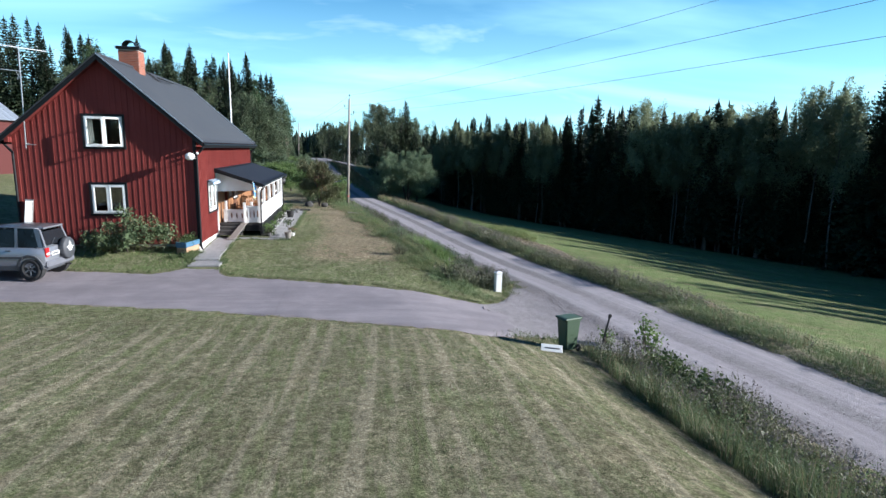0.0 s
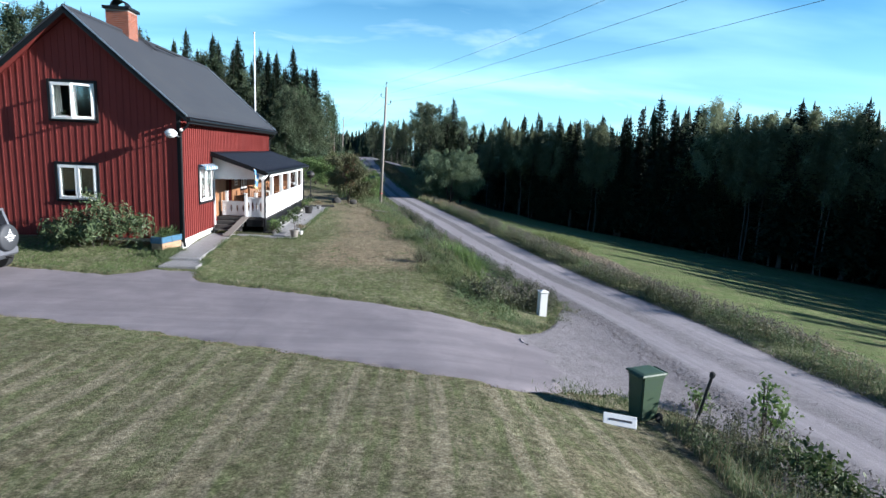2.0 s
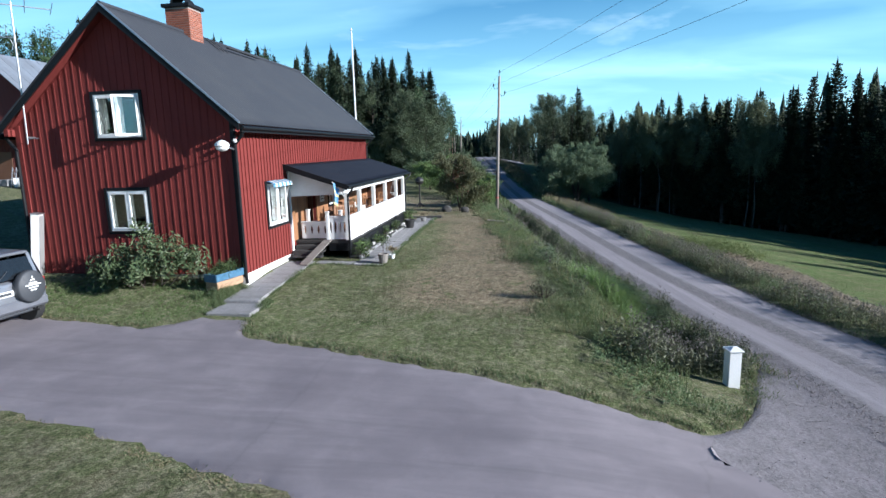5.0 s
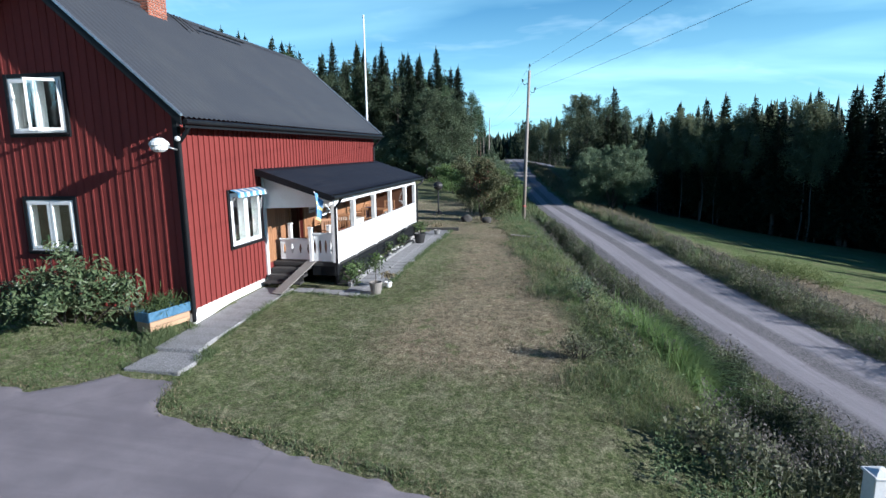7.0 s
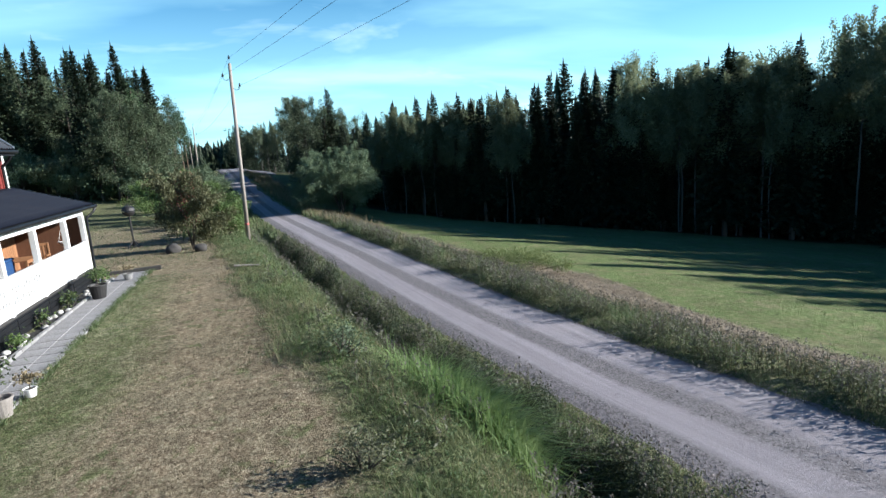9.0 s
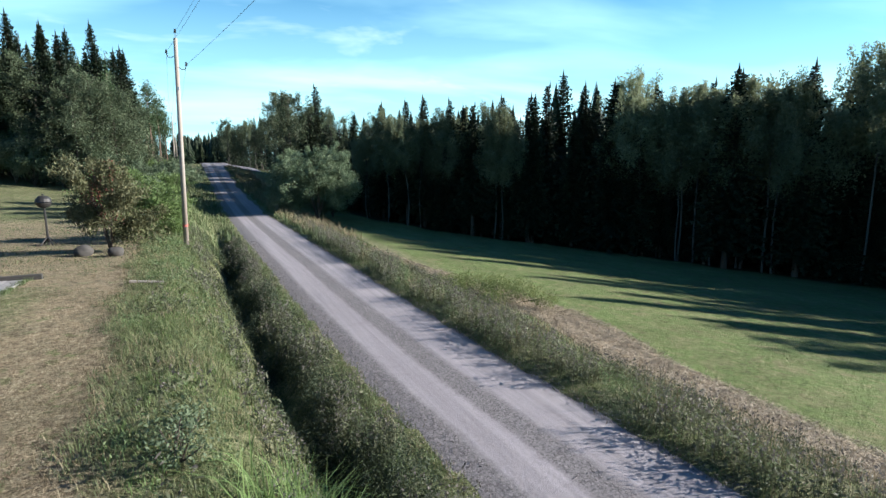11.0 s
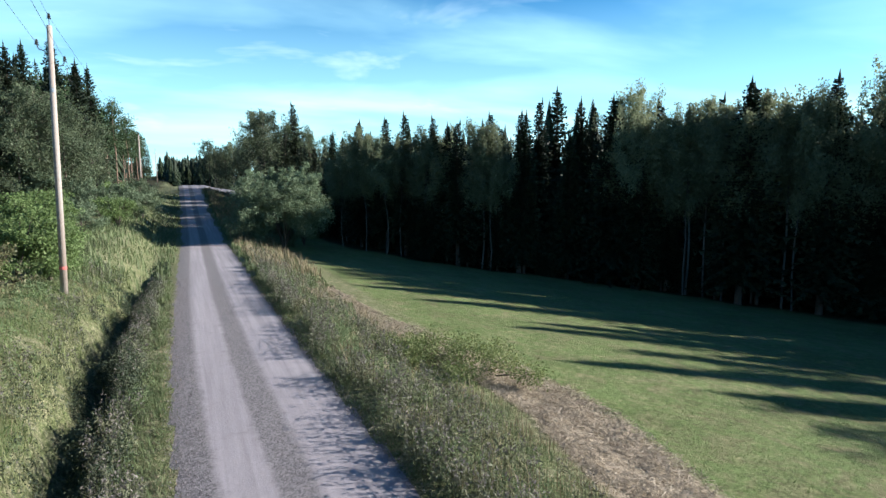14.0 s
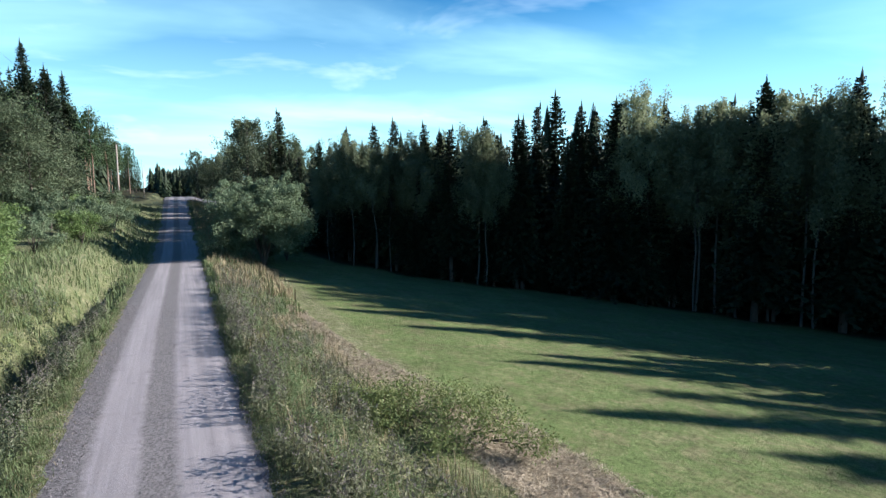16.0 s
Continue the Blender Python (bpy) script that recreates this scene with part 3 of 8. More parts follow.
def build_ground():
    xs, ys = spread(-16, 26, 0.35, -900, 900), spread(2, 62, 0.35, -500, 1400)
    X, Y = np.meshgrid(xs, ys)
    Z = ground_z(X, Y)
    bumps = np.array([noise.noise((x * 0.7, y * 0.7, 0)) + 0.5 * noise.noise((x * 2.3, y * 2.3, 5)) for x, y in zip(X.ravel(), Y.ravel())]).reshape(X.shape)
    U = X - road_x(Y)
    Z = Z + 0.03 * bumps * np.clip(np.abs(U) - 2.4, 0, 1)
    # the sealed drive and the road lie in shallow beds
    drive = (Y > drive_near(X) + 0.15) & (Y < drive_far(X) - 0.15) & (X < 11)
    Z = np.where(drive, ground_z(X, Y) - 0.05, Z) - 0.05 * (np.abs(U) < 1.9)
    nx, ny = len(xs), len(ys)
    i = np.arange(nx * ny).reshape(ny, nx)
    faces = np.stack([i[:-1, :-1], i[:-1, 1:], i[1:, 1:], i[1:, :-1]], -1).reshape(-1, 4)
    me = raw_mesh("ground", np.stack([X, Y, Z], -1).reshape(-1, 3), faces, TURF)
    me.polygons.foreach_set("use_smooth", [True] * len(me.polygons))
    at = me.color_attributes.new("cover", "FLOAT_COLOR", "POINT")
    W = wood_edge(Y)
    field = smooth(U, 7.0, 9.0)
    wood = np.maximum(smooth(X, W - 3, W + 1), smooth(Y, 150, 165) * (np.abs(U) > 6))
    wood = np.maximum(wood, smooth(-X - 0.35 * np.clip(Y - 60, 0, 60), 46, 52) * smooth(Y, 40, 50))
    left = lerp(Y, [24, 27.5, 30.7, 39, 41, 43, 60], [-12.6, -11.6, -10.4, -9.7, -9.7, -22, -24])
    dry = smooth(U - left, -1.8, 2.2) * (1 - smooth(U, -8.2, -6.2)) * smooth(Y, 22.8, 26.5) * (1 - smooth(Y, 60, 70)) + 0.42 * (Y < 17) * (U < -5) * smooth(bumps, -0.2, 0.5)
    inner, wide = straw_band(Y)
    straw = smooth(U - inner, -0.5, 0.3) * (1 - smooth(U - inner - wide, -0.4, 0.9)) * (1 - 0.45 * smooth(Y, 45, 50)) * (1 - smooth(Y, 66, 80)) * smooth(Y, 18, 26) * 0.95
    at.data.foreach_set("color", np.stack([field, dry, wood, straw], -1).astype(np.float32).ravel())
    return tagged(new("ground", me), "grassy ground with mown lawn, hay field and woodland floor", "ground", kind="structure")


build_ground()


def build_strip(name, ys, left, right, across, lift, material, label, category, worn=None):
    """A surface that follows the land between two edges."""
    s = np.linspace(0, 1, across)
    Y = np.repeat(ys[:, None], across, 1)
    X = left(ys)[:, None] * (1 - s) + right(ys)[:, None] * s
    U = X - road_x(Y)
    Z = ground_z(X, Y) + lift - 0.07 * np.abs(2 * s - 1) ** 6
    n = len(ys)
    i = np.arange(n * across).reshape(n, across)
    faces = np.stack([i[:-1, :-1], i[:-1, 1:], i[1:, 1:], i[1:, :-1]], -1).reshape(-1, 4)
    me = raw_mesh(name, np.stack([X, Y, Z], -1).reshape(-1, 3), faces, material)
    me.polygons.foreach_set("use_smooth", [True] * len(me.polygons))
    if worn is not None:
        at = me.attributes.new("worn", "FLOAT", "POINT")
        at.data.foreach_set("value", worn(U, Y).astype(np.float32).ravel())
    return tagged(new(name, me), label, category, kind="structure")


def ragged(y, seed, amp=0.12):
    return np.array([amp * (noise.noise((v * 0.9, seed, 0)) + 0.6 * noise.noise((v * 3.1, seed, 2)) + 0.5 * noise.noise((v * 7.3, seed, 4))) for v in y])


road_ys = np.concatenate([np.arange(-40, 2, 1.0), np.arange(2, 90, 0.3), np.arange(90, 330, 2.0)])
build_strip("road", road_ys, lambda y: road_x(y) - 2.15 + ragged(y, 1), lambda y: road_x(y) + 2.05 + ragged(y, 2), 44, 0.03, GRAVEL,
            "pale gravel country road with two worn wheel tracks", "road",
            lambda U, Y: lerp(Y, [20, 30], [0.45, 0]) + lerp(Y, [20, 30], [0.4, 1]) * np.maximum(np.exp(-((U + 0.82) / 0.50) ** 6), np.exp(-((U - 1.06) / 0.74) ** 6)))


def build_drive(name, x0, x1, material, label, lift, worn):
    xs = np.arange(x0, x1 + 1e-6, 0.15)
    s = np.linspace(0, 1, 26)
    e1 = drive_near(xs) + ragged(xs, 5, 0.17)
    e2 = drive_far(xs) + ragged(xs, 8, 0.15)
    X = np.repeat(xs[:, None], 26, 1)
    Y = e1[:, None] * (1 - s) + e2[:, None] * s
    if not worn:
        X[-1] += np.array([1.2 * noise.noise((v * 0.8, 3, 1)) for v in Y[-1]])
    Z = ground_z(X, Y) + lift - 0.12 * np.abs(2 * s - 1) ** 16
    i = np.arange(X.size).reshape(X.shape)
    faces = np.stack([i[:-1, :-1], i[1:, :-1], i[1:, 1:], i[:-1, 1:]], -1).reshape(-1, 4)
    me = raw_mesh(name, np.stack([X, Y, Z], -1).reshape(-1, 3), faces, material)
    me.polygons.foreach_set("use_smooth", [True] * len(me.polygons))
    if worn:
        at = me.attributes.new("worn", "FLOAT", "POINT")
        at.data.foreach_set("value", (0.42 + 0 * X).astype(np.float32).ravel())
    return tagged(new(name, me), label, "driveway", kind="structure")


build_drive("driveway", -34, 7.4, ASPHALT, "worn grey asphalt drive with fine cracks and patches", 0.02, False)
build_drive("drive_mouth", 7.2, 11.0, GRAVEL, "loose gravel where the drive meets the road", 0.014, True)
build_strip("lay_by", np.arange(150.0, 172.0, 1.0), lambda y: road_x(y) + 1.4, lambda y: road_x(y) + 9.5 + ragged(y, 9, 0.8), 10, 0.05, GRAVEL,
            "pale gravel clearing beside the road at the wood", "lay-by", lambda U, Y: 0.6 + 0 * U)
# ---- trees ----
def cone_rings(path, radii, sides=7):
    """Vertices and quads of a tapering limb along a path."""
    vs, fs = [], []
    for k, (p, r) in enumerate(zip(path, radii)):
        for i in range(sides):
            a = i * math.tau / sides
            vs.append((p[0] + r * math.cos(a), p[1] + r * math.sin(a), p[2]))
        if k:
            o = (k - 1) * sides
            fs += [(o + i, o + (i + 1) % sides, o + sides + (i + 1) % sides, o + sides + i) for i in range(sides)]
    return vs, fs


def leaf_quads(centres, sizes, rng, droop=0.0, aspect=0.55):
    """Small pointed leaves (two triangles each) at the centres, turned at random; droop pulls them to hang."""
    n = len(centres)
    d = rng.normal(size=(n, 3)); d[:, 2] = d[:, 2] * (1 - droop) - droop * 1.5
    d /= np.linalg.norm(d, axis=1)[:, None]
    o = rng.normal(size=(n, 3)); w = np.cross(d, o); w /= np.linalg.norm(w, axis=1)[:, None] + 1e-9
    L, W = sizes[:, None] * 0.5, sizes[:, None] * 0.5 * aspect
    v = np.stack([centres - d * L, centres + w * W, centres + d * L, centres - w * W], 1).reshape(-1, 3)
    i = np.arange(n)[:, None] * 4
    return v, i + np.array([[0, 1, 2, 3]])


def leaf_tris(centres, sizes, rng, droop=0.0, aspect=0.55):
    """Single pointed faces, turned at random: the fine leaves of tree crowns."""
    n = len(centres)
    d = rng.normal(size=(n, 3)); d[:, 2] = d[:, 2] * (1 - droop) - droop * 1.5
    d /= np.linalg.norm(d, axis=1)[:, None]
    w = np.cross(d, rng.normal(size=(n, 3))); w /= np.linalg.norm(w, axis=1)[:, None] + 1e-9
    L, W = sizes[:, None] * 0.5, sizes[:, None] * 0.5 * aspect
    v = np.stack([centres - d * L + w * W, centres + d * L, centres - d * L - w * W], 1).reshape(-1, 3)
    return v, np.arange(n * 3).reshape(-1, 3)


def tree_proto(name, trunk_vs, trunk_fs, bark, crown_vs, crown_fs, leaves):
    return {"name": name, "trunk": raw_mesh(name + "_trunk", trunk_vs, trunk_fs, bark), "crown": raw_mesh(name + "_crown", crown_vs, crown_fs, leaves)}


def put_tree(proto, x, y, scale, turn, label, category, group="", lean=0.0, z=None, wide=1.0):
    m = Matrix.Translation((x, y, (gz(x, y) if z is None else z) - 0.1)) @ pose(0, 0, 0, lean, lean * 0.6, turn) @ Matrix.Diagonal((scale * wide, scale * wide, scale, 1))
    t = thing(proto["name"], m, label, category, group)
    for key in ("trunk", "crown"):
        piece(key, proto[key], t, Matrix())
    return t


def make_spruce(seed, h=20.0, r=2.6, bare=0.12, thin=1.0, gap=0.33):
    rng = np.random.default_rng(seed)
    path = [(0.1 * rng.normal() * k / 6, 0.1 * rng.normal() * k / 6, h * k / 6) for k in range(7)]
    tv, tf = cone_rings(path, [0.24 * (1 - k / 6.3) + 0.01 for k in range(7)])
    V, Fc = [], []
    z = h * bare
    n0 = 0
    while z < h * 0.985:
        f = (z - h * bare) / (h * (1 - bare))
        reach = r * 0.96 * (1 - f) ** 0.68 * (0.70 + 0.50 * rng.random()) + 0.05
        count = int((8 if f < 0.7 else 6) * thin)
        off = rng.random() * 6.3
        for b in range(count):
            a = off + b * math.tau / count + rng.normal() * 0.22
            L = reach * (0.65 + 0.5 * rng.random())
            rise = 0.40 * f - 0.24
            steps = max(3, int(L / 0.42))
            prev = np.array([0, 0, z])
            side = np.array([-math.sin(a), math.cos(a), 0])
            for s in range(1, steps + 1):
                q = s / steps
                p = np.array([math.cos(a) * L * q, math.sin(a) * L * q, z + L * (rise * q - 0.30 * q * q * (1 - f) + 0.12 * q ** 3)]) + rng.normal(size=3) * 0.05
                w = (0.44 * (1 - q) + 0.20) * (0.7 + 0.6 * rng.random()) * (0.7 + 0.3 * r / 2.6) * (1.05 - 0.50 * f)
                for sg in (-1, 1):
                    tip = (prev + p) / 2 + side * sg * w + np.array([0, 0, -0.18 * w - 0.16 * rng.random()])
                    V += [prev, p, tip]; Fc.append((n0, n0 + 1, n0 + 2)); n0 += 3
                hang = (prev + p) / 2 + np.array([0, 0, -(0.22 + 0.35 * rng.random()) * (1 - 0.6 * f)]) + rng.normal(size=3) * 0.06
                V += [prev, p, hang]; Fc.append((n0, n0 + 1, n0 + 2)); n0 += 3
                prev = p
        z += gap * (1 - 0.45 * f) * (0.8 + 0.4 * rng.random())
    top = np.array(path[-1])
    for k in range(6):
        a = k * 1.05
        V += [top + (0, 0, 0.5), top + (0.12 * math.cos(a), 0.12 * math.sin(a), -0.5), top + (0.12 * math.cos(a + 1), 0.12 * math.sin(a + 1), -0.5)]
        Fc.append((n0, n0 + 1, n0 + 2)); n0 += 3
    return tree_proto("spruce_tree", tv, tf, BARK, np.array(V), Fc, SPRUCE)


def limbs(rng, h, start, reach, count, up, sides=5, bend=0.3):
    """Limbs of a broadleaf tree: paths from the trunk outwards."""
    out = []
    for k in range(count):
        f = start + (0.95 - start) * (k + rng.random() * 0.7) / count
        a = k * 2.4 + rng.normal() * 0.4
        L = reach * (0.55 + 0.6 * rng.random()) * (1.15 - 0.75 * ((f - start) / (1 - start)) ** 1.5)
        p0 = np.array([0, 0, h * f])
        pts = [p0 + np.array([math.cos(a + bend * q) * L * q, math.sin(a + bend * q) * L * q, L * up * (q - 0.25 * q * q)]) for q in (0, 0.35, 0.7, 1.0)]
        out.append(pts)
    return out


def make_broadleaf(name, seed, h, reach, start, count, per, leaf, bark, leaves, up=0.9, droop=0.0, girth=0.16, stems=1, clump=0.5, fork=3, slim=0.55):
    """A trunk (or several stems) with limbs, twigs and clumps of single leaves with gaps between them."""
    rng = np.random.default_rng(seed)
    tv, tf, tips = [], [], []

    def add(path, radii, sides):
        v, f = cone_rings(path, radii, sides)
        o = len(tv)
        tv.extend(v); tf.extend([tuple(o + i for i in q) for q in f])
    for s in range(stems):
        a = s * math.tau / max(stems, 1) + 0.4
        lean = 0.0 if stems == 1 else 0.30
        hh = h * (1 - 0.12 * rng.random() * (stems > 1))
        wob = rng.normal(size=(7, 2)) * 0.006 * h
        path = [np.array([math.cos(a) * lean * hh * (k / 6) ** 1.1 + wob[k][0] * (k > 0), math.sin(a) * lean * hh * (k / 6) ** 1.1 + wob[k][1] * (k > 0), hh * k / 6]) for k in range(7)]
        add(path, [girth * (1 - k / 6.5) + 0.012 for k in range(7)], 7)
        for pts in limbs(rng, hh, start, reach, max(4, count // stems), up):
            z0 = pts[0][2] / hh * 6
            base = path[min(5, int(z0))] * (1 - (z0 % 1)) + path[min(6, int(z0) + 1)] * (z0 % 1)
            pts = [p - pts[0] + base for p in pts]
            add(pts, [girth * 0.35, girth * 0.22, girth * 0.12, 0.01], 4)
            tips += [(pts[1] + pts[2]) / 2, pts[2], (pts[2] + pts[3]) / 2, pts[3]]
            for _ in range(fork):
                q = pts[1 + rng.integers(0, 2)]
                d = (pts[3] - pts[0]) * 0.45 + rng.normal(size=3) * reach * 0.22
                tips += [q + d * 0.6, q + d]
                add([q, q + d * 0.5, q + d], [girth * 0.12, 0.015, 0.006], 3)
        tips += [path[-1], path[-1] - (0, 0, h * 0.04), path[-2]]
    tips = np.array(tips)
    keep = rng.random(len(tips)) > 0.08
    tips = tips[keep]
    c = np.repeat(tips, per, 0)
    spreadv = clump * (0.6 + 0.8 * rng.random(len(tips)))
    off = np.clip(rng.normal(size=c.shape), -1.55, 1.55) * np.repeat(spreadv, per)[:, None] * np.array([0.62, 0.62, 0.5])
    off *= np.clip(1.25 - 0.75 * c[:, 2:3] / h, 0.4, 1.0)
    if droop:
        off[:, 2] -= np.abs(rng.normal(size=len(off))) * droop * clump * 1.6
    cv, cf = leaf_tris(c + off, leaf * (0.6 + 0.8 * rng.random(len(c))), rng, min(0.85, droop * 0.7), slim)
    return tree_proto(name, tv, tf, bark, cv, cf, leaves)


def make_pine(seed, h=19.0):
    rng = np.random.default_rng(seed)
    path = [np.array([0.12 * rng.normal() * k / 6, 0.12 * rng.normal() * k / 6, h * k / 6]) for k in range(7)]
    tv, tf = cone_rings(path, [0.15 * (1 - k / 7) + 0.02 for k in range(7)])
    tv, tf = list(tv), list(tf)
    tips = []
    for pts in limbs(rng, h, 0.52, 1.9, 30, 0.3):
        v, f = cone_rings(pts, [0.05, 0.04, 0.025, 0.01], 4)
        o = len(tv); tv.extend(v); tf.extend([tuple(o + i for i in q) for q in f])
        tips += [(pts[1] + pts[2]) / 2, pts[2], pts[3], (pts[2] + pts[3]) / 2 + rng.normal(size=3) * 0.3]
    tips += [path[-1]]
    tips = np.array(tips)
    c = np.repeat(tips, 30, 0) + rng.normal(size=(len(tips) * 30, 3)) * np.array([0.46, 0.46, 0.28])
    cv, cf = leaf_tris(c, 0.34 * (0.6 + 0.8 * rng.random(len(c))), rng, 0.0, 0.4)
    return tree_proto("pine_tree", tv, tf, PINEBARK, cv, cf, PINE)


SPRUCES_FAR = [make_spruce(15, 20, 3.1, 0.1, 1.0, 0.55), make_spruce(16, 20, 2.7, 0.15, 1.0, 0.55)]
SPRUCES = [make_spruce(11, 20, 3.0), make_spruce(12, 20, 2.6), make_spruce(13, 20, 3.4, 0.08), make_spruce(14, 20, 2.8, 0.2)]
BIRCHES = [make_broadleaf("birch_tree", 21 + k, 18.0, 2.7, 0.50, 22, 92, 0.19, BIRCHBARK, BIRCH, 0.75, 1.1, 0.085, clump=0.58, slim=0.5) for k in range(4)]
BIRCHES_FAR = [make_broadleaf("birch_tree", 26 + k, 18.0, 2.6, 0.48, 20, 60, 0.28, BIRCHBARK, BIRCH, 0.75, 1.1, 0.085, clump=0.66, fork=0, slim=0.5) for k in range(2)]
WESTLEAF = leafy("aspen_leaves", [(0.1, (0.052, 0.074, 0.042)), (0.55, (0.085, 0.112, 0.062)), (0.95, (0.135, 0.158, 0.090))], glow=0.3, rng=0.3)
PINES = [make_pine(31), make_pine(32)]
ASPENS = [make_broadleaf("broadleaf_tree", 41 + k, 13.0, 3.6, 0.18, 22, 62, 0.19, BARK, WESTLEAF, 0.8, 0.3, 0.13, clump=0.85) for k in range(2)]
rng_wood = random.Random(7)


def plant_spruce(x, y, top, wide=1.0, far=False, group="trees of the eastern wood"):
    k = rng_wood.randrange(4)
    put_tree(SPRUCES_FAR[k % 2] if far else SPRUCES[k], x, y, (top - gz(x, y)) / 20.5, rng_wood.uniform(0, 360), "tall dark green spruce with drooping boughs at the wood's edge", "spruce tree", group, wide=wide)


def plant_birch(x, y, top, wide=1.0, group="trees of the eastern wood", far=False):
    k = rng_wood.randrange(4)
    put_tree(BIRCHES_FAR[k % 2] if far else BIRCHES[k], x, y, (top - gz(x, y)) / 18.8, rng_wood.uniform(0, 360), "tall birch with pale trunk and hanging green leaves", "birch tree", group, rng_wood.uniform(-2, 2), wide=wide)


# named trees that stand out, then the rest of the edge in rows
for x, y, top, wide in ((43.5, 89.4, 15.6, 1.15), (38.4, 84.0, 13.3, 1.1), (41.9, 81.5, 13.2, 1.1), (43.0, 80.6, 12.6, 1.1), (35.7, 81.8, 11.7, 1.1), (14.1, 113.3, 15.7, 1.3),
                        (24.6, 89.0, 12.0, 1.2), (27.2, 86.8, 11.5, 1.2), (22.8, 90.5, 11.6, 1.2), (20.4, 93.8, 11.5, 1.3), (28.6, 86.0, 10.7, 1.2), (32.8, 84.3, 11.8, 1.2)):
    plant_spruce(x, y, top, wide)
for x, y, top, wide in ((44.3, 77.2, 14.5, 1.0), (45.0, 74.8, 12.2, 1.15), (48.0, 71.8, 12.2, 1.2), (49.4, 71.0, 12.8, 1.15), (50.0, 69.3, 12.3, 1.3), (52.2, 68.0, 13.1, 1.15),
                        (53.0, 65.5, 12.0, 1.2), (55.4, 64.0, 12.6, 1.2), (31.5, 83.3, 11.2, 1.2), (22.3, 88.5, 9.8, 1.3), (26.0, 86.3, 10.4, 1.2), (9.2, 130.3, 16.8, 1.4)):
    plant_birch(x, y, top, wide)
for row, (gap, back) in enumerate(((3.4, 0.0), (3.4, 4.0), (3.8, 8.0), (4.5, 12.5))):
    y = -52.0 + row
    while y < 150:
        ex = wood_edge(y)
        slope = (wood_edge(y + 1) - wood_edge(y - 1)) / 2
        nrm = math.hypot(1, slope)
        x, yy = ex + back / nrm + rng_wood.uniform(-1.2, 1.2), y - slope * back / nrm + rng_wood.uniform(-1.2, 1.2)
        top = (0.0, -0.9, -1.6, -2.4)[row] + lerp(y, [-50, 44, 57, 64, 78, 95, 120, 150], [18.0, 16.6, 16.2, 14.6, 12.5, 11.5, 11.0, 13.2]) + rng_wood.uniform(-3.4, 0.7)
        birchy = lerp(y, [-50, 40, 62, 70, 90, 100, 130], [0.4, 0.6, 0.75, 0.7, 0.75, 0.75, 0.3])
        if row < 2 and rng_wood.random() < birchy * (0.62, 0.3)[row]:
            plant_birch(x, yy, top - 0.3, far=row > 0 or y < 50 or y > 105)
        else:
            plant_spruce(x, yy, top + 0.2, 1.3, far=row > 1 or y < 25)
        y += gap / math.hypot(1, slope) * rng_wood.uniform(0.8, 1.25)
# young dark spruces crowding the wood's foot, added to make its black shade
y = 20.0
while y < 88:
    slope = (wood_edge(y + 1) - wood_edge(y - 1)) / 2
    x = wood_edge(y) + rng_wood.uniform(0.2, 2.0)
    plant_spruce(x, y, gz(x, y) + rng_wood.uniform(6.0, 9.5), 1.75)
    y += 2.4 / math.hypot(1, slope) * rng_wood.uniform(0.7, 1.4)
# ---- the house ----
XL, XR, Y0, Y1, XM = -11.65, -4.45, 26.15, 40.7, -8.05
ZB, ZTOP, ZE = 1.0, 9.55, 6.0          # foot of the walls, ridge, eave tip
PITCH = (ZTOP - ZE) / 4.0
ZW = ZE + 0.4 * PITCH - 0.16           # top of the long walls
house = thing("house", Matrix(), "red board-and-batten wooden house with a dark sheet roof", "house")
GABLE, SIDE = (lambda x, z: pose(x, Y0, z, 90, 0, 0)), (lambda y, z: pose(XR, y, z, 90, 0, 90))
BATTEN_W = 0.05


def batten_mesh(length, depth=0.015):
    return mesh_only("batten", add_box(bmesh.new(), (-BATTEN_W / 2, 0, 0), (BATTEN_W / 2, length, depth), 0.004), RED)


def mesh_only(name, bm, material):
    me = bpy.data.meshes.new(name)
    bmesh.ops.recalc_face_normals(bm, faces=bm.faces[:])
    bm.to_mesh(me)
    bm.free()
    me.materials.append(material)
    return me


W_UP, W_LOW, W_SIDE = (-8.87, 5.74, -7.36, 7.03), (-8.80, 2.85, -7.45, 4.11), (28.05, 2.70, 29.60, 4.13)
SILL = 1.45
gable_outline = [(XL, SILL), (XR, SILL), (XR, ZW), (XM, ZTOP - 0.16), (XL, ZW)]
hole = lambda w: rect(w[0] + 0.02, w[1] + 0.02, w[2] - 0.02, w[3] - 0.02)
gable = part("gable_wall", slab(gable_outline, 0.2, pose(0, Y0, 0, 90, 0, 0), [hole(W_UP), hole(W_LOW)]), RED, house)
DOOR_Y0, DOOR_Y1, FLOOR = 31.55, 32.55, 1.86
side = part("side_wall", slab(rect(Y0 + 0.2, SILL, Y1, ZW), 0.2, SIDE(0, 0), [hole(W_SIDE), rect(DOOR_Y0, FLOOR, DOOR_Y1, FLOOR + 2.05)]), RED, house)
part("back_wall", slab(gable_outline, 0.2, pose(0, Y1 - 0.2 + 0.2, 0, 90, 0, 0)), RED, house)
part("west_wall", box((XL, Y0 + 0.2, SILL), (XL + 0.2, Y1, ZW - 0.02), 0), RED, house)
# dark wall added behind the side panes to stand for the unlit room
part("partition_wall", box((-7.35, Y0 + 2.6, 1.7), (-7.25, Y1 - 0.2, 4.55), 0), DECK, house)
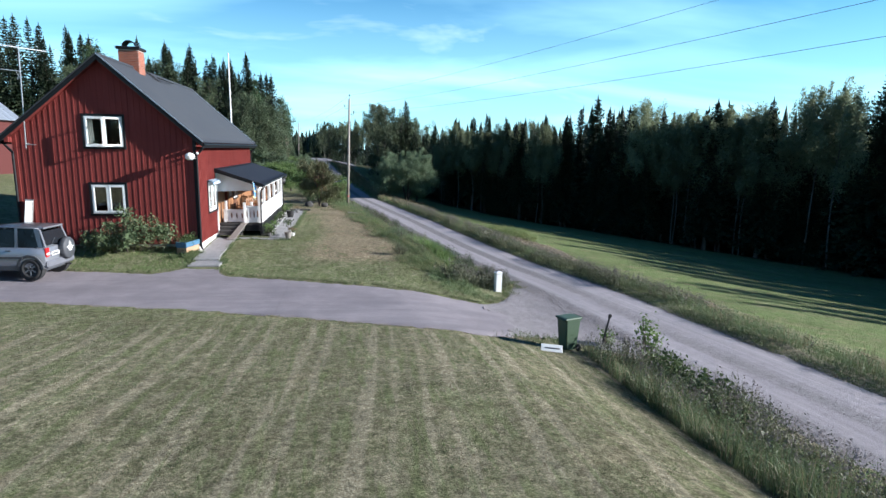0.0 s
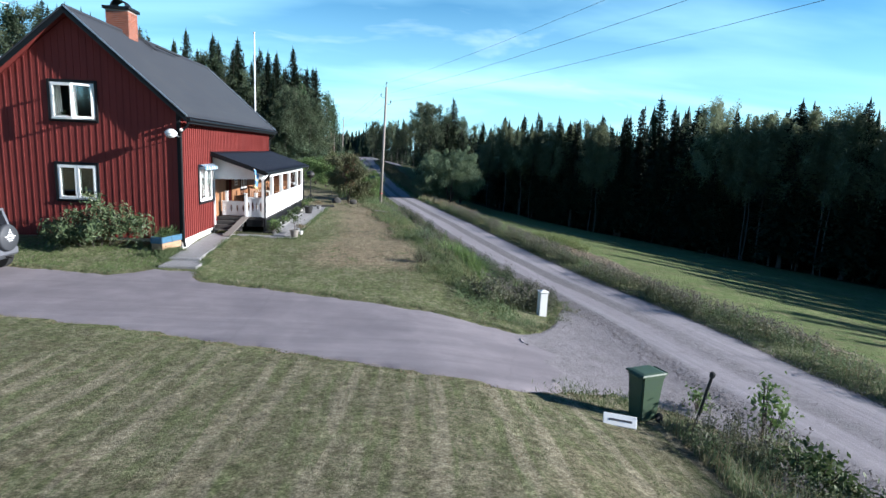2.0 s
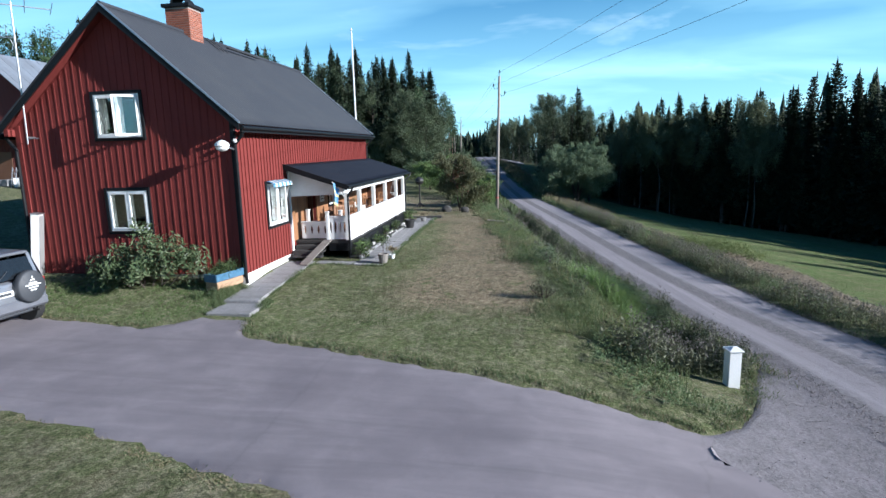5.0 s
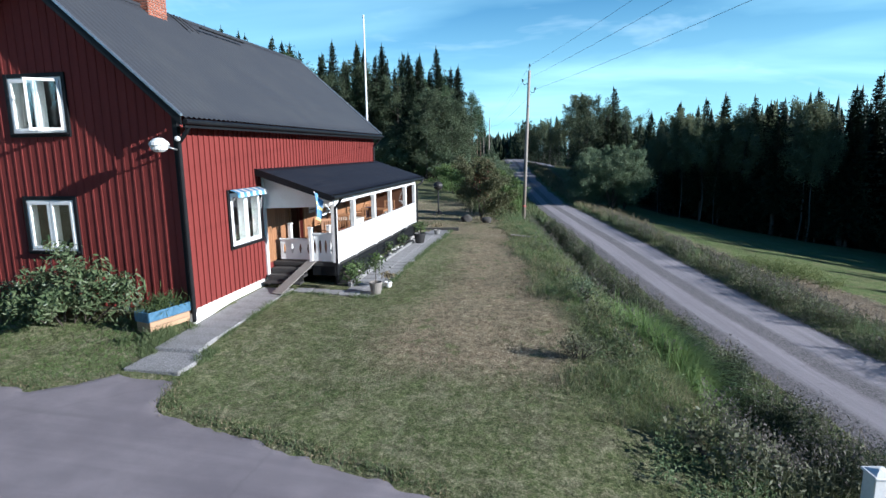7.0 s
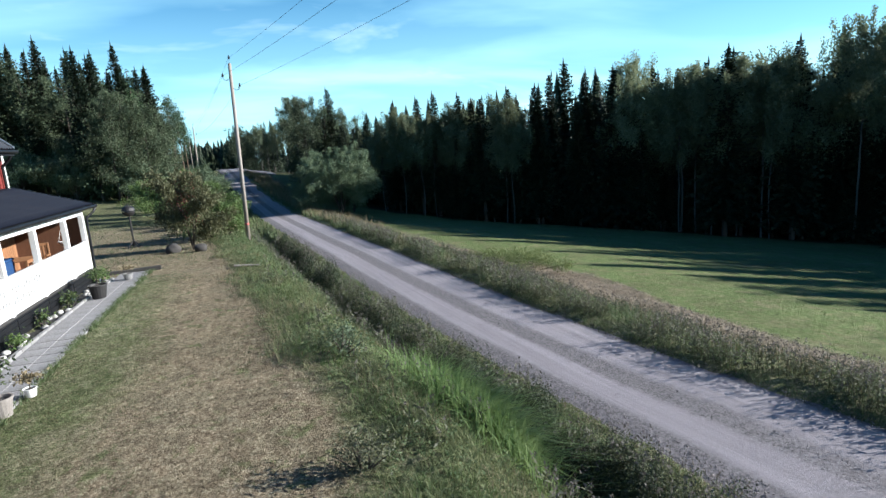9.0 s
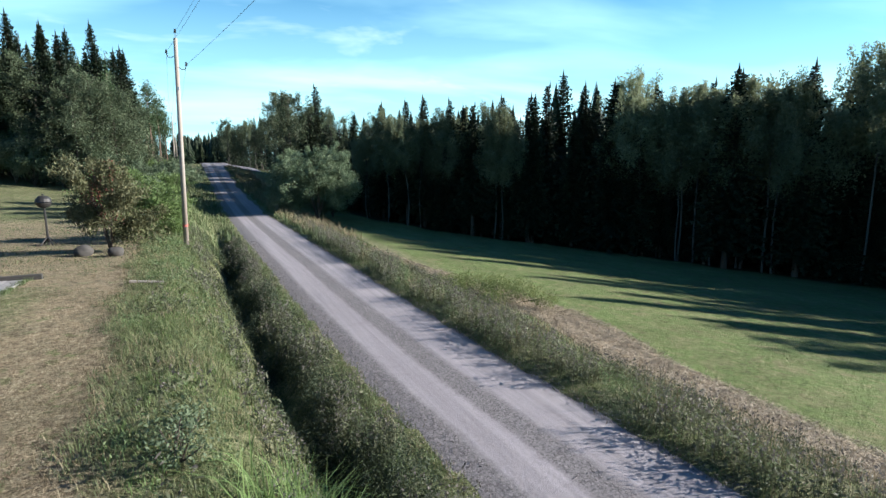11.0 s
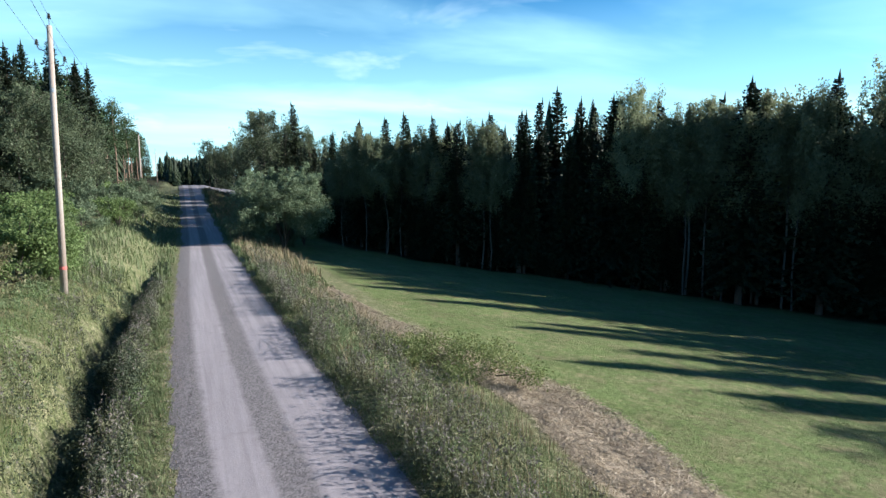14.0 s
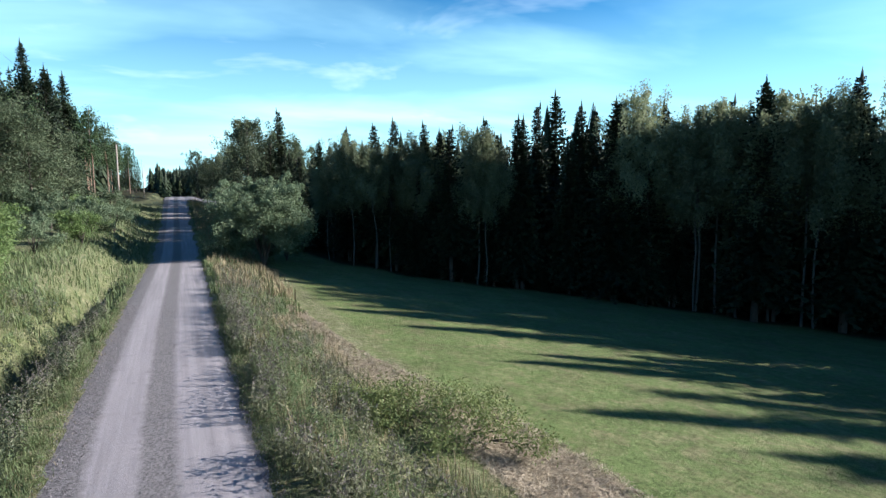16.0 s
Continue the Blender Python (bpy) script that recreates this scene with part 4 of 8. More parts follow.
part("cross_wall", box((XL + 0.2, Y0 + 3.4, 1.7), (-7.35, Y0 + 3.5, 7.2), 0), WOOD_DARK, house)
part("upper_floor", box((XL + 0.2, Y0 + 0.2, 4.55), (XR - 0.2, Y1, 4.75), 0), WOOD_DARK, house)
part("ground_floor", box((XL + 0.2, Y0 + 0.2, 1.5), (XR - 0.2, Y1, 1.7), 0), WOOD_DARK, house)
part("plinth", box((XL + 0.05, Y0 + 0.05, 0.6), (XR - 0.03, Y1 - 0.05, SILL), 0.01), PLINTH, house, "whitewashed masonry plinth")
# battens, one by one
n = 30
for k in range(n + 1):
    x = XL + 0.06 + (XR - XL - 0.12) * k / n
    top = ZTOP - 0.18 - abs(x - XM) * PITCH - 0.05
    spans = [(SILL, top)]
    for w in (W_UP, W_LOW):
        if w[0] - 0.1 < x < w[2] + 0.1:
            spans = [s for a, b in spans for s in ((a, min(b, w[1] - 0.09)), (max(a, w[3] + 0.09), b)) if s[1] - s[0] > 0.1]
    for a, b in spans:
        piece("batten", batten_mesh(b - a), gable, GABLE(x, a))
n = 64
full = batten_mesh(ZW - SILL - 0.02, 0.036)
for k in range(n + 1):
    y = Y0 + 0.10 + (Y1 - Y0 - 0.16) * k / n
    if W_SIDE[0] - 0.1 < y < W_SIDE[2] + 0.1:
        piece("batten", batten_mesh(W_SIDE[1] - 0.09 - SILL, 0.036), side, SIDE(y, SILL))
        piece("batten", batten_mesh(ZW - 0.02 - W_SIDE[3] - 0.09, 0.036), side, SIDE(y, W_SIDE[3] + 0.09))
    elif y > 29.9:
        piece("batten", batten_mesh(ZW - 4.70, 0.036), side, SIDE(y, 4.68))
    else:
        piece("batten", full, side, SIDE(y, SILL))


def roof_slope(sign):
    """One slope of profiled sheet: waves along the eaves and a small step at every course."""
    ys, rows = np.arange(25.8, 40.98, 0.045), 13
    vs = []
    for r in range(rows * 2):
        f = (r // 2 + (r % 2) * 0.999) / rows
        x = XM + sign * 4.0 * f
        z = ZTOP - 4.0 * PITCH * f + 0.016 * (r % 2)
        for y in ys:
            vs.append((x, y, z + 0.017 * math.sin(y * math.tau / 0.2)))
    w = len(ys)
    i = np.arange(len(vs)).reshape(rows * 2, w)
    fs = np.stack([i[:-1, :-1], i[:-1, 1:], i[1:, 1:], i[1:, :-1]], -1).reshape(-1, 4)
    me = raw_mesh("roof_slope", vs, fs if sign > 0 else fs[:, ::-1], ROOF)
    ob = new("roof_slope", me)
    ob.parent = house
    return ob


for sg in (1, -1):
    rs = roof_slope(sg)
    ang = math.degrees(math.atan(PITCH))
    # boarding under the sheets, verge boards and their flashing
    a, b = (XM, ZTOP - 0.04), (XM + sg * 3.96, ZTOP - 0.04 - 3.96 * PITCH)
    c_end = (XM + sg * 3.86, ZTOP - 0.04 - 3.86 * PITCH)
    part("roof_boarding", slab([a, c_end, (c_end[0], c_end[1] - 0.10), (a[0], a[1] - 0.10)], 15.0, pose(0, 25.9, 0, 90, 0, 0)), RED, house)
    for y in (25.76, 40.92):
        part("verge_board", slab([(a[0], a[1] + 0.03), (b[0] + sg * 0.03, b[1] + 0.03), (b[0] + sg * 0.03, b[1] - 0.17), (a[0], a[1] - 0.19)], 0.04, pose(0, y, 0, 90, 0, 0)), BLACK, house)
        part("verge_flashing", slab([(a[0], a[1] + 0.085), (b[0] + sg * 0.05, b[1] + 0.085), (b[0] + sg * 0.05, b[1] + 0.035), (a[0], a[1] + 0.035)], 0.09, pose(0, y - 0.02, 0, 90, 0, 0)), METAL if sg > 0 else ROOF, house)
    gut = bmesh.new()
    gx, gzv = XM + sg * 4.06, ZE - 0.09
    add_tube(gut, (gx, 25.82, gzv), (gx, 40.95, gzv), 0.06, 0.06, 10)
    part("gutter", gut, BLACK, house, "black metal gutter")
    part("eave_board", box((min(gx, gx - sg * 0.12), 25.9, ZE - 0.22), (max(gx, gx - sg * 0.12) - 0.05, 40.9, ZE - 0.06), 0.004), BLACK, house)
part("ridge_cap", tube([(XM, 25.8, ZTOP + 0.0), (XM, 40.96, ZTOP + 0.0)], 0.075, 10), ROOF, house)
part("downpipe", tube([(XR + 0.4, 26.05, ZE - 0.12), (XR + 0.30, 26.08, ZE - 0.30), (XR + 0.06, 26.10, ZE - 0.55), (XR + 0.05, 26.10, 1.35), (XR + 0.12, 26.0, 1.22)], 0.05, 10), BLACK, house, "black metal downpipe")
part("downpipe", tube([(XL - 0.4, 26.05, ZE - 0.12), (XL - 0.28, 26.08, ZE - 0.30), (XL - 0.05, 26.06, ZE - 0.55), (XL - 0.05, 26.06, 1.5)], 0.05, 10), BLACK, house, "black metal downpipe")
part("downpipe", tube([(XR + 0.4, 40.7, ZE - 0.12), (XR + 0.3, 40.72, ZE - 0.32), (XR + 0.05, 40.74, ZE - 0.55), (XR + 0.05, 40.74, 4.4)], 0.045, 10), BLACK, house, "black metal downpipe")
for x in (XL, XR):
    part("corner_board", box((x - 0.07 if x < -8 else x - 0.10, Y0 - 0.034, SILL - 0.08), (x + 0.10 if x < -8 else x + 0.034, Y0 + (0.1), ZW - 0.02), 0.006), BLACK if x > -8 else RED, house)
part("purlin_end", box((XL - 0.22, 25.86, 5.86), (XL - 0.06, 26.12, 6.08), 0.008), RED, house, "red painted eave block")


def window(parent, m, w, h, open_right=0.0, name="window", pots=0, curtains=(0, 1)):
    """A two-light casement: dark surround, white frame and sashes, clear panes, sill and a pair of curtains."""
    win = new(name)
    win.parent = parent
    win.matrix_basis = m
    for lo, hi in (((-0.10, -0.10, 0.0), (0, h + 0.10, 0.05)), ((w, -0.10, 0.0), (w + 0.10, h + 0.10, 0.05)), ((0, h, 0.0), (w, h + 0.10, 0.05)), ((0, -0.10, 0.0), (w, 0, 0.05))):
        part("surround", box(lo, hi, 0.006), BLACK, win)
    fr = slab(rect(0, 0, w, h), 0.24, pose(0, 0, 0.035), [rect(0.055, 0.055, w / 2 - 0.03, h - 0.055), rect(w / 2 + 0.03, 0.055, w - 0.055, h - 0.055)])
    part("window_frame", fr, WHITE, win)
    part("window_sill", box((-0.06, -0.045, 0.03), (w + 0.06, 0.0, 0.11), 0.008), BLACK, win)
    sw, sh = w / 2 - 0.075, h - 0.10
    for k, turn in ((0, 0.0), (1, open_right)):
        sash = new("sash")
        sash.parent = win
        sash.matrix_basis = pose(0.05, 0.05, 0.05) if k == 0 else pose(w - 0.05, 0.05, 0.055, 0, turn, 0) @ pose(-sw, 0, 0)
        part("sash_frame", slab(rect(0, 0, sw, sh), 0.045, pose(0, 0, 0), [rect(0.055, 0.06, sw - 0.055, sh - 0.06)]), WHITE, sash)
        pane = part("pane", box((0.05, 0.055, -0.028), (sw - 0.05, sh - 0.055, -0.022), 0), GLASS, sash)
        pane.visible_shadow = False
    for k in curtains:
        xs = np.linspace(0.06, 0.30, 13) if k == 0 else np.linspace(w - 0.30, w - 0.06, 13)
        c = bmesh.new()
        lo = [c.verts.new((x, 0.1, -0.22 + 0.03 * math.sin(i * 1.7))) for i, x in enumerate(xs)]
        hi = [c.verts.new((x * 0.8 + (0.0 if k == 0 else w * 0.2), h - 0.05, -0.22 + 0.03 * math.sin(i * 1.7))) for i, x in enumerate(xs)]
        for i in range(12):
            c.faces.new((lo[i], lo[i + 1], hi[i + 1], hi[i]))
        part("curtain", c, CURTAIN, win)
    for k in range(pots):
        px = w * (0.22 + 0.5 * k)
        part("flower_pot", lathe([(0.05, 0), (0.075, 0.12), (0.08, 0.13), (0.06, 0.13)], 10, pose(px, 0.02, -0.17, -90)), WHITE, win)
        lv, lf = leaf_quads(np.random.default_rng(k).normal(size=(40, 3)) * 0.05 + np.array([px, 0.22, -0.17]), np.full(40, 0.08), np.random.default_rng(k + 5))
        leaf = new("pot_leaves", raw_mesh("pot_leaves", lv, lf, APPLE)); leaf.parent = win
    return win


CURTAIN = surface("curtain_cloth", (0.55, 0.55, 0.52), (0.65, 0.65, 0.62), 40, 6, 0.9, bump=0.1)
window(house, GABLE(W_UP[0], W_UP[1]), W_UP[2] - W_UP[0], W_UP[3] - W_UP[1], 42, pots=1, curtains=(0,))
window(house, GABLE(W_LOW[0], W_LOW[1]), W_LOW[2] - W_LOW[0], W_LOW[3] - W_LOW[1], curtains=())
window(house, SIDE(W_SIDE[0], W_SIDE[1]), W_SIDE[2] - W_SIDE[0], W_SIDE[3] - W_SIDE[1], 0, pots=2, curtains=())
# striped valance over the kitchen window: one cloth, each stripe scalloped
AWN_BLUE = surface("awning_blue", (0.10, 0.30, 0.52), (0.14, 0.36, 0.58), 60, 5, 0.8, bump=0.1)
valance = thing("window_awning", SIDE(W_SIDE[0] - 0.03, W_SIDE[3] - 0.06) @ pose(0, 0, 0.06), "blue and white striped awning with scalloped edge over a window", "awning")
aw = W_SIDE[2] - W_SIDE[0] + 0.06
for k in range(10):
    x0, x1 = aw * k / 10, aw * (k + 1) / 10
    b = bmesh.new()
    top = [b.verts.new((x, 0.16, 0.0)) for x in (x0, x1)]
    bend = [b.verts.new((x, 0.08, 0.22)) for x in (x0, x1)]
    low = [b.verts.new((x0 + (x1 - x0) * i / 4, -0.03 - 0.035 * math.sin(i * math.pi / 4), 0.235)) for i in range(5)]
    b.faces.new((top[0], top[1], bend[1], bend[0]))
    b.faces.new((bend[0], bend[1], *low[::-1]))
    bmesh.ops.solidify(b, geom=b.faces[:], thickness=0.006)
    part("stripe", b, AWN_BLUE if k % 2 == 0 else WHITE, valance)
part("awning_arm", tube([(0.02, -0.5, 0.0), (0.02, -0.2, 0.03), (0.03, 0.05, 0.21)], 0.009, 6), WHITE, valance)
part("awning_arm", tube([(aw - 0.02, -0.5, 0.0), (aw - 0.02, -0.2, 0.03), (aw - 0.03, 0.05, 0.21)], 0.009, 6), WHITE, valance)

# chimney with single bricks
chimney = part("chimney", box((-8.64, 29.95, 8.2), (-7.74, 30.75, 10.40), 0.0), MORTAR, house, "red brick chimney with a dark metal hood")
brick_me = mesh_only("brick", add_box(bmesh.new(), (-0.118, -0.02, -0.031), (0.118, 0.02, 0.031), 0.004), BRICK)
half_me = mesh_only("brick", add_box(bmesh.new(), (-0.056, -0.02, -0.031), (0.056, 0.02, 0.031), 0.004), BRICK)
for c in range(15):
    z = 9.22 + c * 0.077
    for face, (ax, ay, ln, turn) in enumerate(((-8.64, 29.95, 0.90, 0), (-7.74, 29.95, 0.80, 90), (-8.64, 30.75, 0.90, 0))):
        if face == 2 and c < 4:
            continue
        cnt = int(round(ln / 0.248))
        for k in range(cnt + 1):
            s = (k + (0.5 if c % 2 else 0.0)) * ln / cnt
            short = s < 0.05 or s > ln - 0.05
            if s > ln + 0.02:
                continue
            s = min(max(s, 0.06), ln - 0.06) if short else s
            p = (ax + s, ay, z) if turn == 0 else (ax, ay + s, z)
            if z < ZTOP - abs(p[0] - XM) * PITCH - 0.08:
                continue
            piece("brick", half_me if short else brick_me, chimney, pose(*p, 0, 0, turn))
part("chimney_cap", box((-8.74, 29.85, 10.40), (-7.64, 30.85, 10.52), 0.012), BLACK, house)
hood = bmesh.new()
for k in range(9):
    a0 = math.pi * k / 9; a1 = math.pi * (k + 1) / 9
    add_box(hood, (-0.06, -0.30, -0.012), (0.06, 0.30, 0.012), 0, Matrix.Translation((-8.19 + 0.30 * math.cos((a0 + a1) / 2), 30.35, 10.52 + 0.30 * math.sin((a0 + a1) / 2))) @ Matrix.Rotation(math.pi / 2 - (a0 + a1) / 2, 4, "Y"))
part("chimney_hood", hood, BLACK, house, "arched black metal chimney hood")
for k in range(3):
    yy = 31.1 + 0.3 * k
    part("roof_hook", add_tube(bmesh.new(), (-7.95, yy, 9.6), (-7.3, yy, 9.05), 0.014), IRON, house)
for k in range(8):
    part("walkway_step", box((-7.62, 32.2 + 0.35 * k, 9.32), (-7.50, 32.5 + 0.35 * k, 9.36), 0.004), IRON, house)

# ---- porch ----
PX, PY0, PY1 = -2.4, 30.3, 40.6
porch = thing("porch", Matrix(), "white-railed wooden porch with a dark lean-to roof along the house", "porch")
prof = [(-4.42, 4.74), (-2.10, 3.97)]
roofm = []
ys = np.arange(29.45, 41.22, 0.05)
for r in range(14):
    f = (r // 2 + (r % 2) * 0.999) / 7
    for y in ys:
        roofm.append((-4.42 + 2.32 * f, y, 4.74 - 0.77 * f + 0.012 * (r % 2) + 0.014 * math.sin(y * math.tau / 0.2)))
i = np.arange(len(roofm)).reshape(14, len(ys))
rf = np.stack([i[:-1, :-1], i[:-1, 1:], i[1:, 1:], i[1:, :-1]], -1).reshape(-1, 4)
ob = new("porch_roof", raw_mesh("porch_roof", roofm, rf, PORCHROOF))
ob.parent = porch
part("roof_boarding", slab([(-4.44, 4.70), (-2.14, 3.94), (-2.14, 3.86), (-4.44, 4.60)], 11.6, pose(0, 29.55, 0, 90, 0, 0)), BLACK, porch)
for y in (29.44, 41.18):
    part("verge_board", slab([(-4.42, 4.76), (-2.08, 3.98), (-2.08, 3.80), (-4.42, 4.56)], 0.04, pose(0, y, 0, 90, 0, 0)), BLACK, porch)
part("gutter", tube([(-2.05, 29.46, 3.90), (-2.05, 41.2, 3.90)], 0.05, 10), BLACK, porch)
part("downpipe", tube([(-2.05, 30.12, 3.87), (-2.15, 30.15, 3.70), (-2.30, 30.2, 3.55), (-2.31, 30.2, 1.3)], 0.04, 8), BLACK, porch, "dark green downpipe")
part("downpipe", tube([(-2.05, 41.1, 3.87), (-2.1, 41.0, 3.72), (-2.3, 40.8, 3.52), (-2.31, 40.74, 1.3)], 0.04, 8), BLACK, porch)
part("end_board", slab([(-4.42, 3.55), (PX + 0.06, 3.62), (PX + 0.06, 3.92), (-4.42, 4.60)], 0.03, pose(0, 29.9, 0, 90, 0, 0)), WHITE, porch, "white boarded triangle under the porch roof")
part("front_beam", box((PX - 0.06, 29.9, 3.66), (PX + 0.06, PY1 + 0.05, 3.84), 0.008), WHITE, porch)
PILLARS = (30.35, 32.02, 34.25, 36.4, 38.8, 40.55)
for y in PILLARS:
    part("pillar", box((PX - 0.075, y - 0.075, FLOOR - 0.06), (PX + 0.075, y + 0.075, 3.67), 0.01), WHITE, porch)
part("deck", box((XR + 0.02, PY0 - 0.05, FLOOR - 0.12), (PX + 0.05, PY1 + 0.05, FLOOR), 0.006), DECK, porch)
part("inner_deck", box((XR + 0.03, PY0 + 1.0, FLOOR - 0.02), (PX - 0.08, PY1 - 0.05, FLOOR + 0.2), 0.006), WOOD_DARK, porch)
skirt = part("skirt", box((PX - 0.02, PY0, 1.15), (PX + 0.02, PY1, FLOOR - 0.12), 0), BLACK, porch)
board_me = mesh_only("board", add_box(bmesh.new(), (0, 0, 0), (0.022, 2.02, 0.115), 0.005), BLACK)
for z in (1.30, 1.43, 1.56):
    for k in range(5):
        piece("board", board_me, skirt, pose(PX + 0.024, PY0 + 0.01 + k * 2.06, z))
part("skirt_end", box((-3.15, PY0 - 0.03, 1.45), (PX, PY0, FLOOR - 0.12), 0.004), BLACK, porch)
part("end_wall", slab([(XR + 0.03, FLOOR), (PX - 0.08, FLOOR), (PX - 0.08, 3.86), (XR + 0.03, 4.5)], 0.04, pose(0, PY1 - 0.02, 0, 90)), WOOD_DARK, porch, "brown boarded end wall of the porch")
for a, b in zip(PILLARS, PILLARS[1:]):
    ln = b - a - 0.15
    c = int(ln / 0.17)
    pitch = (ln - 0.16) / c
    pb = bmesh.new()
    for z0, z1 in ((0.03, 0.20), (0.36, 0.44), (0.66, 0.86)):
        add_box(pb, (PX + 0.022, a + 0.075, FLOOR + z0), (PX + 0.05, b - 0.075, FLOOR + z1))
    # two rows of slots between upright strips
    for z0, z1 in ((0.20, 0.36), (0.44, 0.66)):
        for k in range(c + 1):
            y = a + 0.155 + pitch * k
            add_box(pb, (PX + 0.022, max(a + 0.075, y - pitch * 0.28), FLOOR + z0), (PX + 0.05, min(b - 0.075, y + pitch * 0.28), FLOOR + z1))
    part("rail_panel", pb, WHITE, porch)
    part("handrail", box((PX - 0.02, a + 0.075, FLOOR + 0.86), (PX + 0.09, b - 0.075, FLOOR + 0.91), 0.008), WHITE, porch)
    part("foot_rail", box((PX + 0.0, a + 0.075, FLOOR - 0.02), (PX + 0.08, b - 0.075, FLOOR + 0.04), 0.006), WHITE, porch)


def cutout_panel(w, h):
    holes = []
    for k in range(4):
        x = w * (k + 0.5) / 4
        holes.append([(x - 0.02, h * 0.3), (x + 0.02, h * 0.3), (x + 0.045, h * 0.55), (x + 0.02, h * 0.78), (x - 0.02, h * 0.78), (x - 0.045, h * 0.55)])
    return slab(rect(0, 0, w, h), 0.028, pose(0, 0, 0, 90, 0, 0), holes)


# front end: a closed panel by the corner pillar, and a low gate at the head of the steps
g = part("end_panel", cutout_panel(0.72, 0.84), WHITE, porch); g.matrix_basis = pose(-3.14, PY0 - 0.02, FLOOR + 0.03)
part("handrail", box((-3.16, PY0 - 0.05, FLOOR + 0.86), (PX - 0.07, PY0 + 0.06, FLOOR + 0.91), 0.008), WHITE, porch)
for x, y, hh in ((-3.17, PY0, 1.05), (-4.28, PY0 + 0.9, 1.05), (-2.95, PY0 + 0.9, 1.0)):
    part("newel_post", box((x - 0.06, y - 0.06, FLOOR - 0.1), (x + 0.06, y + 0.06, FLOOR + hh), 0.012), WHITE, porch)
    part("newel_cap", box((x - 0.08, y - 0.08, FLOOR + hh), (x + 0.08, y + 0.08, FLOOR + hh + 0.035), 0.01), WHITE, porch)
g = part("gate", cutout_panel(1.05, 0.62), WHITE, porch, "low white porch gate with cut-out pattern"); g.matrix_basis = pose(-4.24, PY0 + 0.1, FLOOR + 0.05)
part("gate_rail", box((-4.26, PY0 + 0.07, FLOOR + 0.66), (-3.17, PY0 + 0.16, FLOOR + 0.71), 0.008), WHITE, porch)
for k in range(3):
    z = FLOOR - 0.16 * (k + 1)
    part("step", box((-4.38, PY0 - 0.28 * (k + 1) - 0.02, z - 0.05), (-3.2, PY0 - 0.28 * k, z), 0.01), DECK, porch, "dark wooden step")
    part("riser", box((-4.36, PY0 - 0.28 * k - 0.03, z - 0.05), (-3.22, PY0 - 0.28 * k - 0.01, z + 0.12), 0.004), DECK, porch)
ramp_ob = part("ramp_board", box((-0.18, 0, -0.03), (0.18, 1.75, 0.0), 0.008), GREYWOOD, porch, "grey plank laid as a small ramp")
ramp_ob.matrix_basis = Matrix.Translation((-3.62, 28.75, gz(-3.6, 28.7) + 0.06)) @ Matrix.Rotation(radians(-16), 4, "Z") @ Matrix.Rotation(radians(23), 4, "X")
# panelled wall inside the porch, door and a dark window
panel = part("wall_panelling", box((XR + 0.002, 29.95, FLOOR), (XR + 0.02, DOOR_Y0 - 0.08, 4.4), 0), WOOD_DARK, porch)
part("wall_panelling", box((XR + 0.002, DOOR_Y1 + 0.08, FLOOR), (XR + 0.02, PY1, 4.4), 0), WOOD_DARK, porch)
part("wall_panelling", box((XR + 0.002, DOOR_Y0 - 0.08, FLOOR + 2.1), (XR + 0.02, DOOR_Y1 + 0.08, 4.4), 0), WOOD_DARK, porch)
plank_me = mesh_only("plank", add_box(bmesh.new(), (0, 0, 0), (0.014, 0.128, 2.4), 0.004), WOOD)
y = 29.98
while y < PY1 - 0.15:
    if not (DOOR_Y0 - 0.15 < y < DOOR_Y1 + 0.02) and not (34.0 < y < 35.2):
        piece("plank", plank_me, panel, pose(XR + 0.021, y, FLOOR + 0.02))
    y += 0.135
part("door_frame", slab(rect(DOOR_Y0 - 0.09, FLOOR, DOOR_Y1 + 0.09, FLOOR + 2.14), 0.05, pose(XR + 0.06, 0, 0, 90, 0, 90), [rect(DOOR_Y0, FLOOR + 0.01, DOOR_Y1, FLOOR + 2.05)]), WOOD, porch)
dl = part("door_leaf", box((0, 0, 0), (0.045, 0.98, 2.03), 0.008), WOOD_DARK, porch, "brown wooden door standing open inwards")
dl.matrix_basis = pose(XR - 0.12, DOOR_Y1 - 0.02, FLOOR + 0.01, 0, 0, 70)
win = window(porch, SIDE(34.1, 2.85) @ pose(0, 0, 0.03), 1.05, 1.0)
part("corner_strip", box((XR + 0.002, 29.82, 1.2), (XR + 0.06, 29.95, 4.5), 0.006), WHITE, porch, "white corner strip where boards meet porch")
